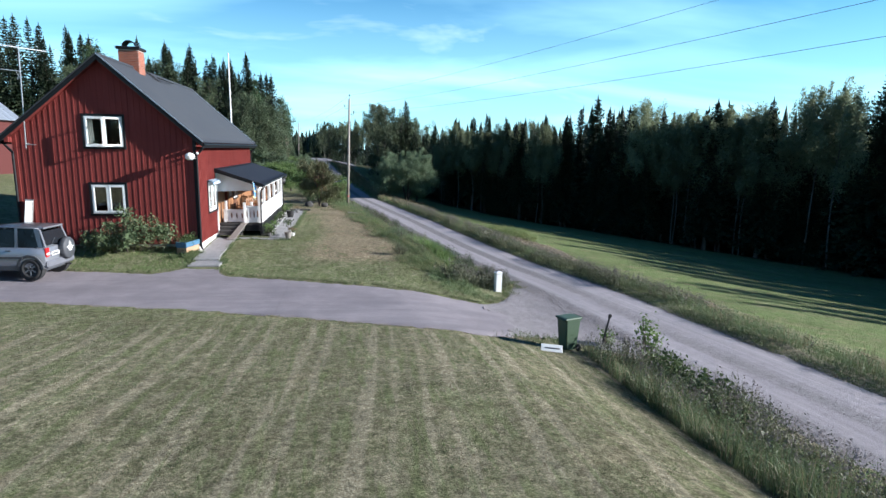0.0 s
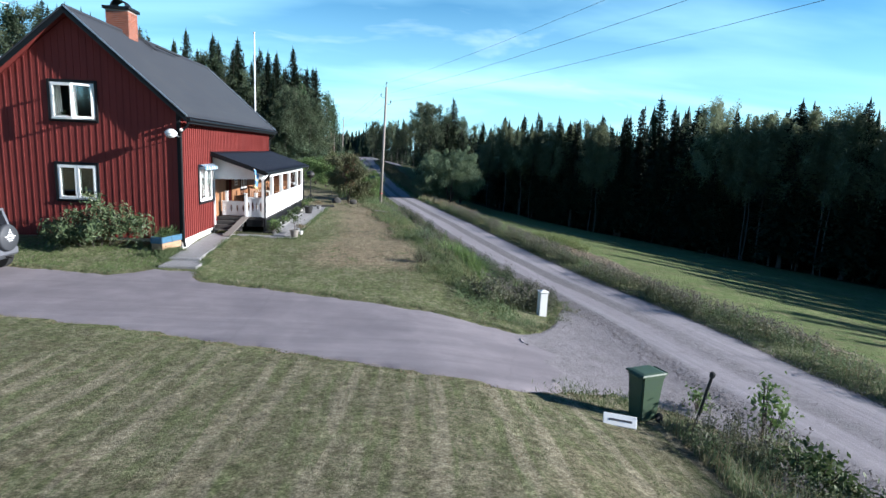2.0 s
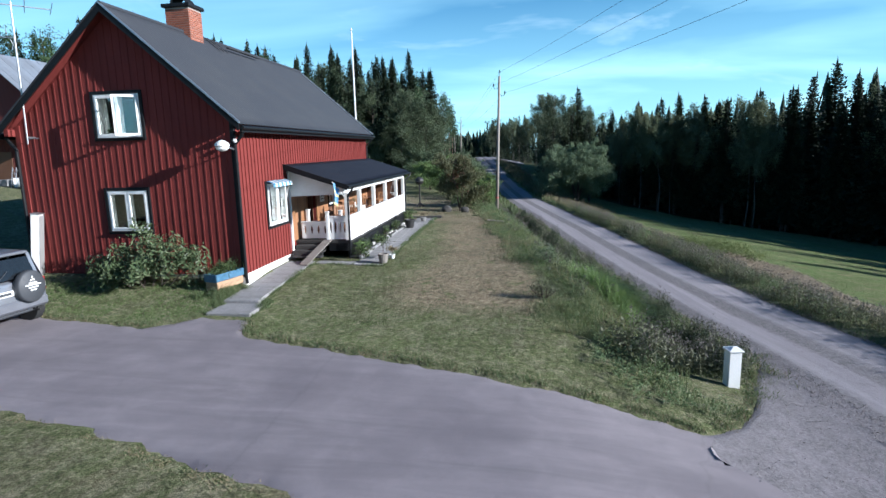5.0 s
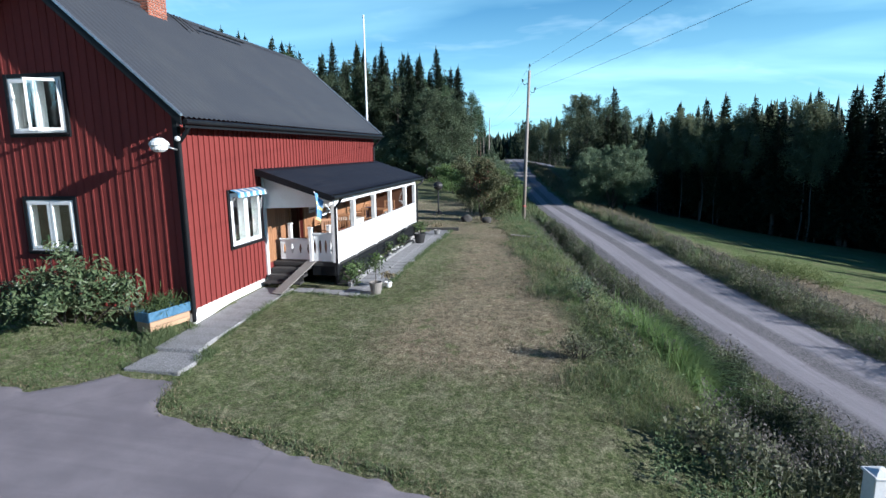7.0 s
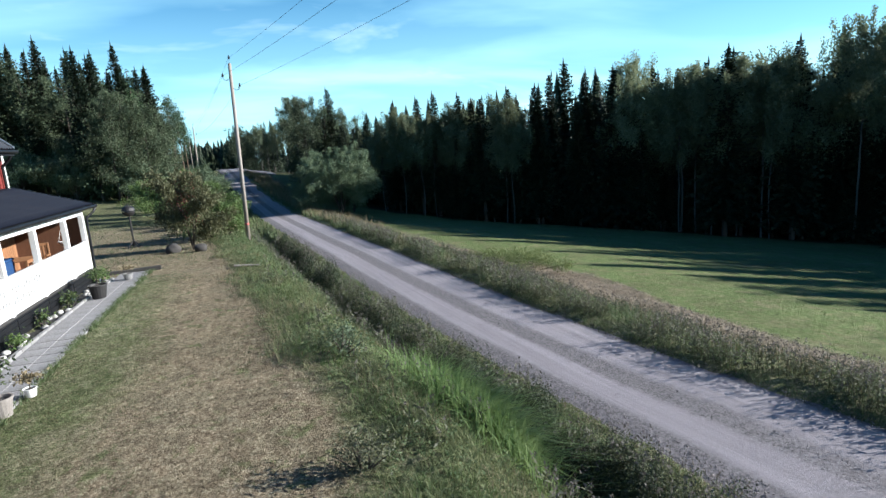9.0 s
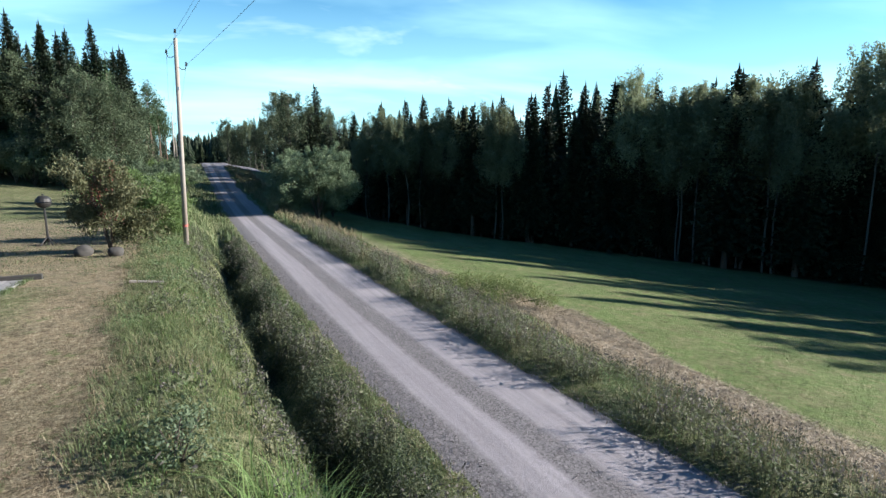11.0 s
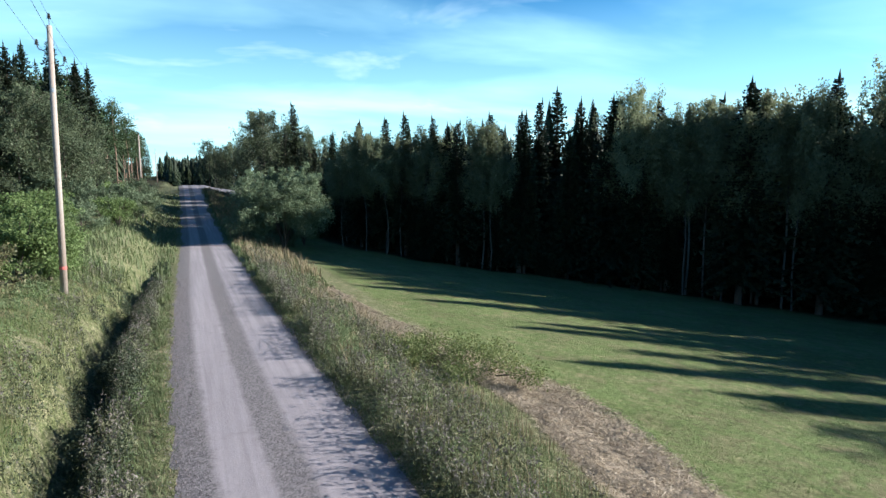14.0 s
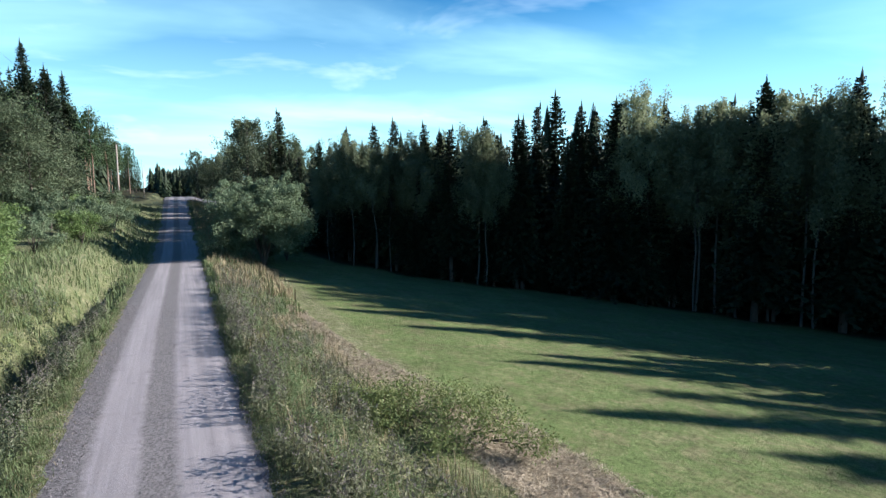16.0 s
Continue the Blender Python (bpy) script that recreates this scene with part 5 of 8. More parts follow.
# ---- on and beside the house ----
def pine_chair(x, y, turn, z=FLOOR + 0.2):
    c = thing("garden_chair", pose(x, y, z, 0, 0, turn), "varnished pine garden chair with slatted back on the porch", "chair", "chairs on the porch")
    for a in (-0.21, 0.21):
        part("leg", box((a - 0.022, 0.19, 0), (a + 0.022, 0.235, 0.44), 0.005), WOOD, c)
        part("leg", box((a - 0.022, -0.25, 0), (a + 0.022, -0.2, 1.0), 0.005), WOOD, c)
        part("armrest", box((a - 0.03, -0.23, 0.63), (a + 0.03, 0.25, 0.655), 0.006), WOOD, c)
    for k in range(5):
        part("seat_slat", box((-0.23, -0.2 + k * 0.088, 0.43), (0.23, -0.125 + k * 0.088, 0.455), 0.004), WOOD, c)
    for k in range(5):
        part("back_slat", box((-0.18 + k * 0.08, -0.235, 0.48), (-0.135 + k * 0.08, -0.215, 0.95), 0.004), WOOD, c)
    part("back_rail", box((-0.235, -0.24, 0.92), (0.235, -0.205, 1.0), 0.008), WOOD, c)
    return c


for x, y, t in ((-3.0, 32.6, 200), (-3.75, 33.0, 150), (-2.95, 31.4, 230), (-2.95, 34.9, 160), (-3.9, 37.3, 80), (-3.0, 35.3, 20), (-3.6, 36.0, 100), (-3.0, 38.3, 190)):
    pine_chair(x, y, t)
for y0, ln in ((33.3, 1.4), (36.9, 1.0)):
    tb = thing("garden_table", pose(-3.25, y0, FLOOR + 0.2), "varnished pine garden table on the porch", "table")
    for k in range(6):
        part("top_board", box((-0.42 + k * 0.14, 0, 0.70), (-0.29 + k * 0.14, ln, 0.728), 0.005), WOOD, tb)
    for a in (-0.36, 0.36):
        for b in (0.1, ln - 0.1):
            part("leg", box((a - 0.03, b - 0.03, 0), (a + 0.03, b + 0.03, 0.70), 0.006), WOOD, tb)
        part("apron", box((a - 0.012, 0.1, 0.62), (a + 0.012, ln - 0.1, 0.70), 0.004), WOOD, tb)
COOL = surface("blue_plastic", (0.015, 0.05, 0.14), (0.02, 0.065, 0.17), 30, 4, 0.4, bump=0.05)
cb = thing("cool_box", pose(-3.2, 36.25, FLOOR + 0.2), "dark blue cool box with white lid on the porch", "cool box")
part("body", box((-0.2, -0.3, 0.45), (0.2, 0.3, 0.83), 0.03), COOL, cb)
part("lid", box((-0.21, -0.31, 0.83), (0.21, 0.31, 0.9), 0.02), COOL, cb)
part("stand", box((-0.25, -0.35, 0), (0.25, 0.35, 0.45), 0.02), WOOD, cb)
hb = thing("hanging_basket", pose(-2.75, 39.7, 2.9), "white wire hanging basket with a trailing plant", "plant basket")
part("basket", lathe([(0.08, -0.12), (0.16, 0.0), (0.17, 0.02), (0.15, 0.02)], 12), WHITE, hb)
part("chain", tube([(-0.15, 0, 0.02), (0, 0, 0.55), (0, 0, 0.82)], 0.006, 5), WHITE, hb)
part("chain", tube([(0.15, 0, 0.02), (0, 0, 0.55)], 0.006, 5), WHITE, hb)
nb = thing("notice_board", SIDE(33.0, FLOOR + 1.2) @ pose(0, 0, 0.04), "white board with dark grid hung on the porch wall", "board")
part("board", box((0, 0, 0), (0.5, 0.6, 0.015), 0.004), WHITE, nb)
for k in range(4):
    part("bar", box((0.05, 0.1 + k * 0.13, 0.016), (0.45, 0.14 + k * 0.13, 0.02), 0.001), IRON, nb)

CREAM = surface("cream_cloth", (0.58, 0.55, 0.48), (0.70, 0.67, 0.60), 30, 5, 0.9, bump=0.2)
RUST = surface("rust_cloth", (0.28, 0.07, 0.04), (0.38, 0.11, 0.06), 30, 5, 0.9, bump=0.2)
cloth = thing("tablecloth", pose(-3.25, 33.3, FLOOR + 0.93), "white cloth spread over the porch table", "tablecloth")
part("top", box((-0.45, -0.04, 0), (0.45, 1.0, 0.008), 0.003), CREAM, cloth)
part("fall", box((0.45, -0.04, -0.22), (0.457, 1.0, 0.006), 0.003), CREAM, cloth)
part("fall", box((-0.457, -0.04, -0.18), (-0.45, 1.0, 0.006), 0.003), CREAM, cloth)
for x, y, t, mt, lab in ((-3.0, 32.6, 200, RUST, "rust-red"), (-3.0, 35.3, 20, RUST, "rust-red"), (-2.95, 34.9, 160, CREAM, "cream"), (-3.0, 38.3, 190, CREAM, "cream")):
    cu = thing("cushion", pose(x, y, FLOOR + 0.655, 0, 0, t), lab + " seat cushion lying on a pine porch chair", "cushion", "cushions on the porch")
    part("pad", box((-0.2, -0.18, 0), (0.2, 0.2, 0.06), 0.025), mt, cu)
vs = thing("vase", pose(-3.2, 34.0, FLOOR + 0.94), "small white vase with dried flowers on the porch table", "vase")
part("body", lathe([(0.04, 0), (0.06, 0.06), (0.035, 0.14), (0.045, 0.17)], 12), WHITE, vs)
v, f = leaf_quads(np.random.default_rng(31).normal(size=(60, 3)) * 0.06 + np.array([0, 0, 0.27]), np.full(60, 0.07), np.random.default_rng(32))
ob = new("flowers", raw_mesh("flowers", v, f, DRY)); ob.parent = vs; ob["kind"] = "stuff"

# flag on a slanting stick at the corner pillar
FLAGB = surface("flag_blue", (0.10, 0.26, 0.50), (0.16, 0.34, 0.58), 40, 8, 0.8, bump=0.1)
FLAGY = surface("flag_yellow", (0.70, 0.58, 0.22), (0.78, 0.66, 0.30), 40, 8, 0.8, bump=0.1)
fl = thing("house_flag", pose(-2.33, 29.86, 3.53), "pale blue and yellow flag hanging from a slanting white stick", "flag")
part("stick", tube([(0, 0, 0), (-0.23, -0.55, 0.57)], 0.014, 8), WHITE, fl)
for k, (mt, a, b) in enumerate(((FLAGB, 0.0, 0.36), (FLAGY, 0.36, 0.50), (FLAGB, 0.50, 0.88), (FLAGY, 0.88, 1.0))):
    f = bmesh.new()
    for s in range(8):
        vs = []
        for q, w in ((s / 8, a), ((s + 1) / 8, a), ((s + 1) / 8, b), (s / 8, b)):
            e = 0.96 - 0.50 * q * (1 - 0.35 * w)
            vs.append(f.verts.new((-0.23 * e + 0.05 * math.sin(q * 9 + 2 * w), -0.55 * e + 0.02 * math.sin(q * 13), 0.57 * e - 0.12 * w * q - 0.66 * w)))
        f.faces.new(vs)
    bmesh.ops.remove_doubles(f, verts=f.verts[:], dist=0.001)
    bmesh.ops.solidify(f, geom=f.faces[:], thickness=0.004)
    part("cloth", f, mt, fl)

# white dome lamp under the eave
lm = thing("wall_lamp", pose(-4.54, 26.1, 5.40), "white dome lamp on a short arm under the eave", "wall lamp")
part("arm", tube([(0.12, 0.02, -0.12), (0.1, -0.18, -0.08), (0.0, -0.42, 0.0)], 0.022, 8), METAL, lm)
part("housing", lathe([(0.02, 0.16), (0.10, 0.14), (0.20, 0.06), (0.215, 0.0), (0.20, -0.02)], 18, pose(-0.02, -0.46, 0.0)), WHITE, lm)
part("bowl", lathe([(0.19, -0.02), (0.17, -0.10), (0.10, -0.15), (0.02, -0.16)], 18, pose(-0.02, -0.46, 0.0)), WHITE, lm)
part("sensor", lathe([(0.05, 0), (0.06, 0.05), (0.04, 0.09)], 10, pose(0.22, -0.1, 0.12, 60)), WHITE, lm)

# television aerial on a mast
ae = thing("aerial_mast", pose(-11.06, 25.85, 5.62, 0, 1.6, 0), "thin metal aerial mast with two combs of rods at the gable", "aerial")
part("mast", tube([(0, 0, 0), (0, 0, 4.15)], 0.024, 8), METAL, ae)
part("bracket", tube([(0, 0, 0.16), (0.38, 0.0, 0.17)], 0.018, 6), METAL, ae)
part("bracket", tube([(0, 0, 0.2), (0.0, 0.3, 0.2)], 0.018, 6), METAL, ae)
for z, ax, a, b, rods, rl, th in ((4.05, (0.72, 0.69), -1.0, 1.0, 4, 1.08, 0.011), (3.12, (-0.85, -0.53), 0.0, 1.5, 11, 0.16, 0.008)):
    d = Vector((ax[0], ax[1], 0)); nrm = Vector((-ax[1], ax[0], 0))
    part("boom", tube([tuple(d * a + Vector((0, 0, z))), tuple(d * b + Vector((0, 0, z)))], 0.017, 6), METAL, ae)
    for k in range(rods):
        p = d * (a + (b - a) * k / (rods - 1)) + Vector((0, 0, z + 0.02))
        l = rl * (1.1 - 0.3 * k / rods)
        part("rod", tube([tuple(p - nrm * l), tuple(p + nrm * l)], th, 5), METAL, ae)
part("reflector", tube([(0.02, 0, 3.32), (-0.12, 0.0, 2.78)], 0.014, 6), METAL, ae)
part("strut", tube([(0, 0, 2.75), (-0.14, -0.02, 3.1)], 0.01, 6), METAL, ae)

cab = thing("meter_cabinet", pose(-11.36, 25.72, gz(-11.4, 25.8), 0, 7, 18), "tall white cabinet standing against the house corner", "cabinet")
part("body", box((-0.15, 0, 0), (0.10, 0.30, 2.0), 0.015), WHITE, cab)
part("side_panel", box((0.104, 0.0, 0.04), (0.116, 0.29, 1.96), 0.004), CONCRETE, cab, "grey side panel")
part("top", box((-0.17, -0.02, 2.0), (0.13, 0.32, 2.03), 0.008), METAL, cab)


def shrub(name, x, y, pieces, leaf, per, clump, leaves, label, seed, stems=6, slim=0.5):
    """A bush: several stems from one foot and clumps of leaves, of uneven height."""
    rng = np.random.default_rng(seed)
    t = thing(name, Matrix.Translation((x, y, gz(x, y))), label, "shrub")
    st = bmesh.new()
    cs = []
    for (px, py, pz, r) in pieces:
        for s in range(max(2, stems // len(pieces) + 1)):
            e = (px + rng.normal() * r * 0.4, py + rng.normal() * r * 0.4, pz * (0.6 + 0.4 * rng.random()))
            add_tube(st, (px * 0.5, py * 0.5, 0), e, 0.018, 0.006, 5)
        k = int(14 * r * r * 4) + 6
        d = rng.normal(size=(k, 3)); d /= np.linalg.norm(d, axis=1)[:, None]
        cs.append(np.array([px, py, pz * 0.62]) + d * np.array([r, r, pz * 0.42]) * (0.45 + 0.6 * rng.random((k, 1))))
    part("stem", st, BARK, t)["kind"] = "stuff"
    c = np.repeat(np.concatenate(cs), per, 0)
    c = c + rng.normal(size=c.shape) * clump
    c[:, 2] = np.maximum(c[:, 2], 0.05)
    v, f = leaf_quads(c, leaf * (0.6 + 0.8 * rng.random(len(c))), rng, 0.1, slim)
    ob = new("foliage", raw_mesh("foliage", v, f, leaves)); ob.parent = t
    return t


RHODO = leafy("glossy_leaves", [(0.1, (0.055, 0.086, 0.038)), (0.5, (0.102, 0.142, 0.068)), (0.95, (0.205, 0.230, 0.135))], rough=0.4, glow=0.2, rng=0.0, scale=2.0)
shrub("rhododendron_bush", -7.3, 25.3, [(-1.25, 0.05, 0.8, 0.45), (-0.55, 0.0, 1.25, 0.5), (0.0, 0.05, 1.8, 0.42), (0.55, 0.0, 1.4, 0.5), (1.1, 0.05, 1.35, 0.45), (1.55, 0.1, 1.1, 0.38), (0.3, -0.45, 0.85, 0.5), (-0.6, -0.4, 0.7, 0.45)], 0.15, 40, 0.12, RHODO, "broad grey-green rhododendron bush against the red gable", 3, 14, 0.3)

# planter box
BLUEPL = surface("blue_tarpaulin", (0.035, 0.10, 0.17), (0.09, 0.19, 0.29), 14, 3, 0.45, bump=0.4, stain=(0.03, 0.12, 0.2))
TAN = surface("raw_planks", (0.36, 0.22, 0.13), (0.48, 0.31, 0.19), 30, 3, 0.8, bump=0.3, per_piece=0.2, stretch=(0.6, 5, 5))
pl = thing("planter_box", pose(-4.76, 25.02, 1.21, 0, 0, 75) @ Matrix.Diagonal((0.74, 0.75, 0.85, 1)), "tan wooden planter lined with blue plastic beside the gable", "planter")
for k in range(3):
    part("side_plank", box((0, 0, 0.02 + k * 0.13), (1.45, 0.03, 0.14 + k * 0.13), 0.006), TAN, pl)
    part("side_plank", box((0, 0.57, 0.02 + k * 0.13), (1.45, 0.60, 0.14 + k * 0.13), 0.006), TAN, pl)
    part("end_plank", box((0, 0.03, 0.02 + k * 0.13), (0.03, 0.57, 0.14 + k * 0.13), 0.006), TAN, pl)
    part("end_plank", box((1.42, 0.03, 0.02 + k * 0.13), (1.45, 0.57, 0.14 + k * 0.13), 0.006), TAN, pl)
for x, y in ((0.04, 0.04), (1.37, 0.04), (0.04, 0.52), (1.37, 0.52)):
    part("corner_post", box((x, y, -0.45), (x + 0.05, y + 0.05, 0.5), 0.006), TAN, pl)
part("soil", box((0.04, 0.04, 0.05), (1.41, 0.56, 0.44), 0.02), DECK, pl)
for lo, hi in (((-0.04, -0.035, 0.30), (1.49, 0.0, 0.56)), ((-0.04, 0.60, 0.30), (1.49, 0.635, 0.56)), ((-0.045, 0.0, 0.28), (-0.005, 0.6, 0.56)), ((1.455, 0.0, 0.30), (1.49, 0.6, 0.56))):
    part("liner", box(lo, hi, 0.015), BLUEPL, pl, "crumpled blue plastic liner")
v, f = leaf_quads(np.random.default_rng(9).normal(size=(700, 3)) * np.array([0.36, 0.16, 0.13]) + np.array([0.75, 0.32, 0.64]), 0.26 * (0.6 + 0.8 * np.random.default_rng(8).random(700)), np.random.default_rng(2), -0.5, 0.09)
ob = new("greenery", raw_mesh("greenery", v, f, APPLE)); ob.parent = pl; ob["kind"] = "stuff"

# concrete path to the steps and along the porch, slab by slab
path = tagged(new("path", mesh_only("path", box((-4.38, 25.2, 0.3), (-3.45, 29.6, 0.7), 0), CONCRETE)), "grey pebbly concrete slab path from drive to porch", "path", kind="structure")
slab_cache = {}


def path_slab(x, y, w, d, z, tilt=0.0):
    key = (round(w, 2), round(d, 2))
    if key not in slab_cache:
        slab_cache[key] = mesh_only("path_slab", add_box(bmesh.new(), (-w / 2, -d / 2, -0.10), (w / 2, d / 2, 0), 0.003), PATHSTONE)
    piece("path_slab", slab_cache[key], path, pose(x, y, z, tilt, 0, 0))


for k in range(9):
    y = 25.25 + 0.5 * k
    tilt = math.degrees(math.atan((gz(-3.8, y + 0.3) - gz(-3.8, y - 0.3)) / 0.6))
    for x in (-4.185, -3.685):
        path_slab(x, y, 0.499, 0.499, gz(-3.9, y) + 0.022 + 0.07 * max(0.0, 1 - (y - 25.2) / 2.0), tilt)
for k in range(26):
    y = 29.45 + 0.5 * k
    for x in (-1.62, -1.12):
        path_slab(x, y, 0.496, 0.496, gz(x, y) + 0.022)
for x in (-3.12, -2.62, -2.12):
    path_slab(x, 29.45, 0.496, 0.496, gz(x, 29.4) + 0.022)
for k, (y0, y1) in enumerate(((23.72, 24.72), (24.70, 25.02))):
    z = gz(-3.8, y0) + 0.09 + 0.03 * k
    part("path_step", box((-4.42 - 0.03 * k, y0, z - 0.35), (-3.16 - 0.2 * k, y1, z), 0.02), PATHSTONE, path, "worn stone step")

# the bed before the porch: stones, pots and low plants
bed = tagged(new("planting_bed", mesh_only("planting_bed", box((-2.36, 30.2, 1.0), (-1.9, 41.3, 1.235), 0.02), DECK)), "dark soil bed edged with stones before the porch", "flower bed", kind="structure")
kerb_me = mesh_only("edging_stone", add_box(bmesh.new(), (-0.05, -0.24, -0.15), (0.05, 0.24, 0.06), 0.012), CONCRETE)
for k in range(22):
    piece("edging_stone", kerb_me, bed, pose(-1.91, 30.35 + 0.5 * k, 1.235, 0, 0, 0))
rs = random.Random(5)
STONE = surface("pale_stones", (0.38, 0.37, 0.35), (0.60, 0.58, 0.55), 20, 4, 0.85, bump=0.5, per_piece=0.3)
for k in range(26):
    s = bmesh.new()
    bmesh.ops.create_icosphere(s, subdivisions=2, radius=0.09)
    for v in s.verts:
        v.co *= 1 + 0.35 * noise.noise(v.co * 9 + Vector((k, 0, 0)))
        v.co.z *= 0.7
    st = link_mesh("garden_stone", s, STONE, smooth_faces=True)
    st.matrix_world = pose(rs.uniform(-2.3, -2.0), rs.uniform(31.5, 41.2), 1.26, 0, 0, rs.uniform(0, 360))
    tagged(st, "rounded pale stone lying in the porch bed", "stone", "stones in the bed")
for k, (x, y, hh, r) in enumerate(((-2.15, 30.75, 0.55, 0.34), (-2.05, 31.5, 0.45, 0.3), (-1.9, 30.3, 0.4, 0.3), (-2.1, 33.4, 0.3, 0.2), (-2.15, 35.2, 0.35, 0.22), (-2.1, 37.2, 0.4, 0.25), (-2.1, 40.4, 0.55, 0.35))):
    shrub("garden_plant", x, y, [(0, 0, hh, r)], 0.09, 22, 0.08, LUSH if k % 3 == 0 else APPLE, "low leafy perennial plant in the porch bed", 60 + k, 4)


def pot(x, y, r, h, material, label, plant_h, plant_r, leaves, seed, leaf=0.07):
    t = thing("plant_pot", pose(x, y, gz(x, y) + 0.035), label, "plant pot", "pots along the path")
    part("pot", lathe([(r * 0.72, 0), (r * 0.98, h * 0.9), (r * 1.06, h * 0.9), (r * 1.06, h), (r * 0.92, h), (r * 0.88, h * 0.85)], 18), material, t)
    part("soil", lathe([(r * 0.88, h * 0.8), (r * 0.88, h * 0.86)], 14), DECK, t)
    part("stem", tube([(0, 0, h * 0.8), (0.02, 0.01, h + plant_h * 0.7)], 0.012, 6), BARK, t)
    rng = np.random.default_rng(seed)
    c = rng.normal(size=(260, 3)) * np.array([plant_r, plant_r, plant_h * 0.22]) * 0.6 + np.array([0, 0, h + plant_h * 0.72])
    v, f = leaf_quads(c, leaf * (0.6 + 0.8 * rng.random(260)), rng)
    ob = new("leaves", raw_mesh("leaves", v, f, leaves)); ob.parent = t
    return t


pot(-0.88, 29.5, 0.19, 0.34, GREYWOOD, "pale grey slatted tub with a small standard tree", 0.75, 0.24, APPLE, 1)
pot(-0.72, 30.25, 0.11, 0.16, WHITE, "small white pot with flowers beside the path", 0.3, 0.16, DRY, 2)
pot(-1.55, 38.0, 0.26, 0.42, IRON, "dark pot with a bushy green plant", 0.5, 0.34, APPLE, 3)
pot(-1.3, 40.6, 0.16, 0.22, CONCRETE, "small stone pot with dry flowers", 0.3, 0.2, DRY, 4)
# ---- car ----
SILVER = surface("silver_paint", (0.25, 0.265, 0.30), (0.30, 0.315, 0.35), 200, 2, 0.32, metal=0.55, bump=0.0, stain=(0.27, 0.29, 0.33), coat=0.6)
GREYPL = surface("grey_plastic", (0.036, 0.04, 0.047), (0.058, 0.062, 0.07), 60, 4, 0.6, bump=0.1)
BUMPER = surface("bumper_plastic", (0.10, 0.105, 0.122), (0.135, 0.14, 0.16), 60, 4, 0.55, bump=0.1)
RUBBER = surface("tyre_rubber", (0.012, 0.012, 0.013), (0.025, 0.025, 0.026), 40, 5, 0.85, bump=0.2)
DARKGLASS = surface("tinted_glass", (0.010, 0.012, 0.015), (0.014, 0.017, 0.021), 8, 1, 0.06, bump=0.0, spec=0.45)
RIM = surface("alloy_rim", (0.20, 0.20, 0.21), (0.30, 0.30, 0.31), 40, 5, 0.45, metal=0.6, bump=0.05)
REDLENS = surface("red_lamp_glass", (0.42, 0.015, 0.02), (0.50, 0.025, 0.03), 40, 5, 0.15, bump=0.0, coat=0.8)
CABIN = surface("cabin_trim", (0.02, 0.021, 0.024), (0.035, 0.036, 0.04), 40, 4, 0.9, bump=0.1)


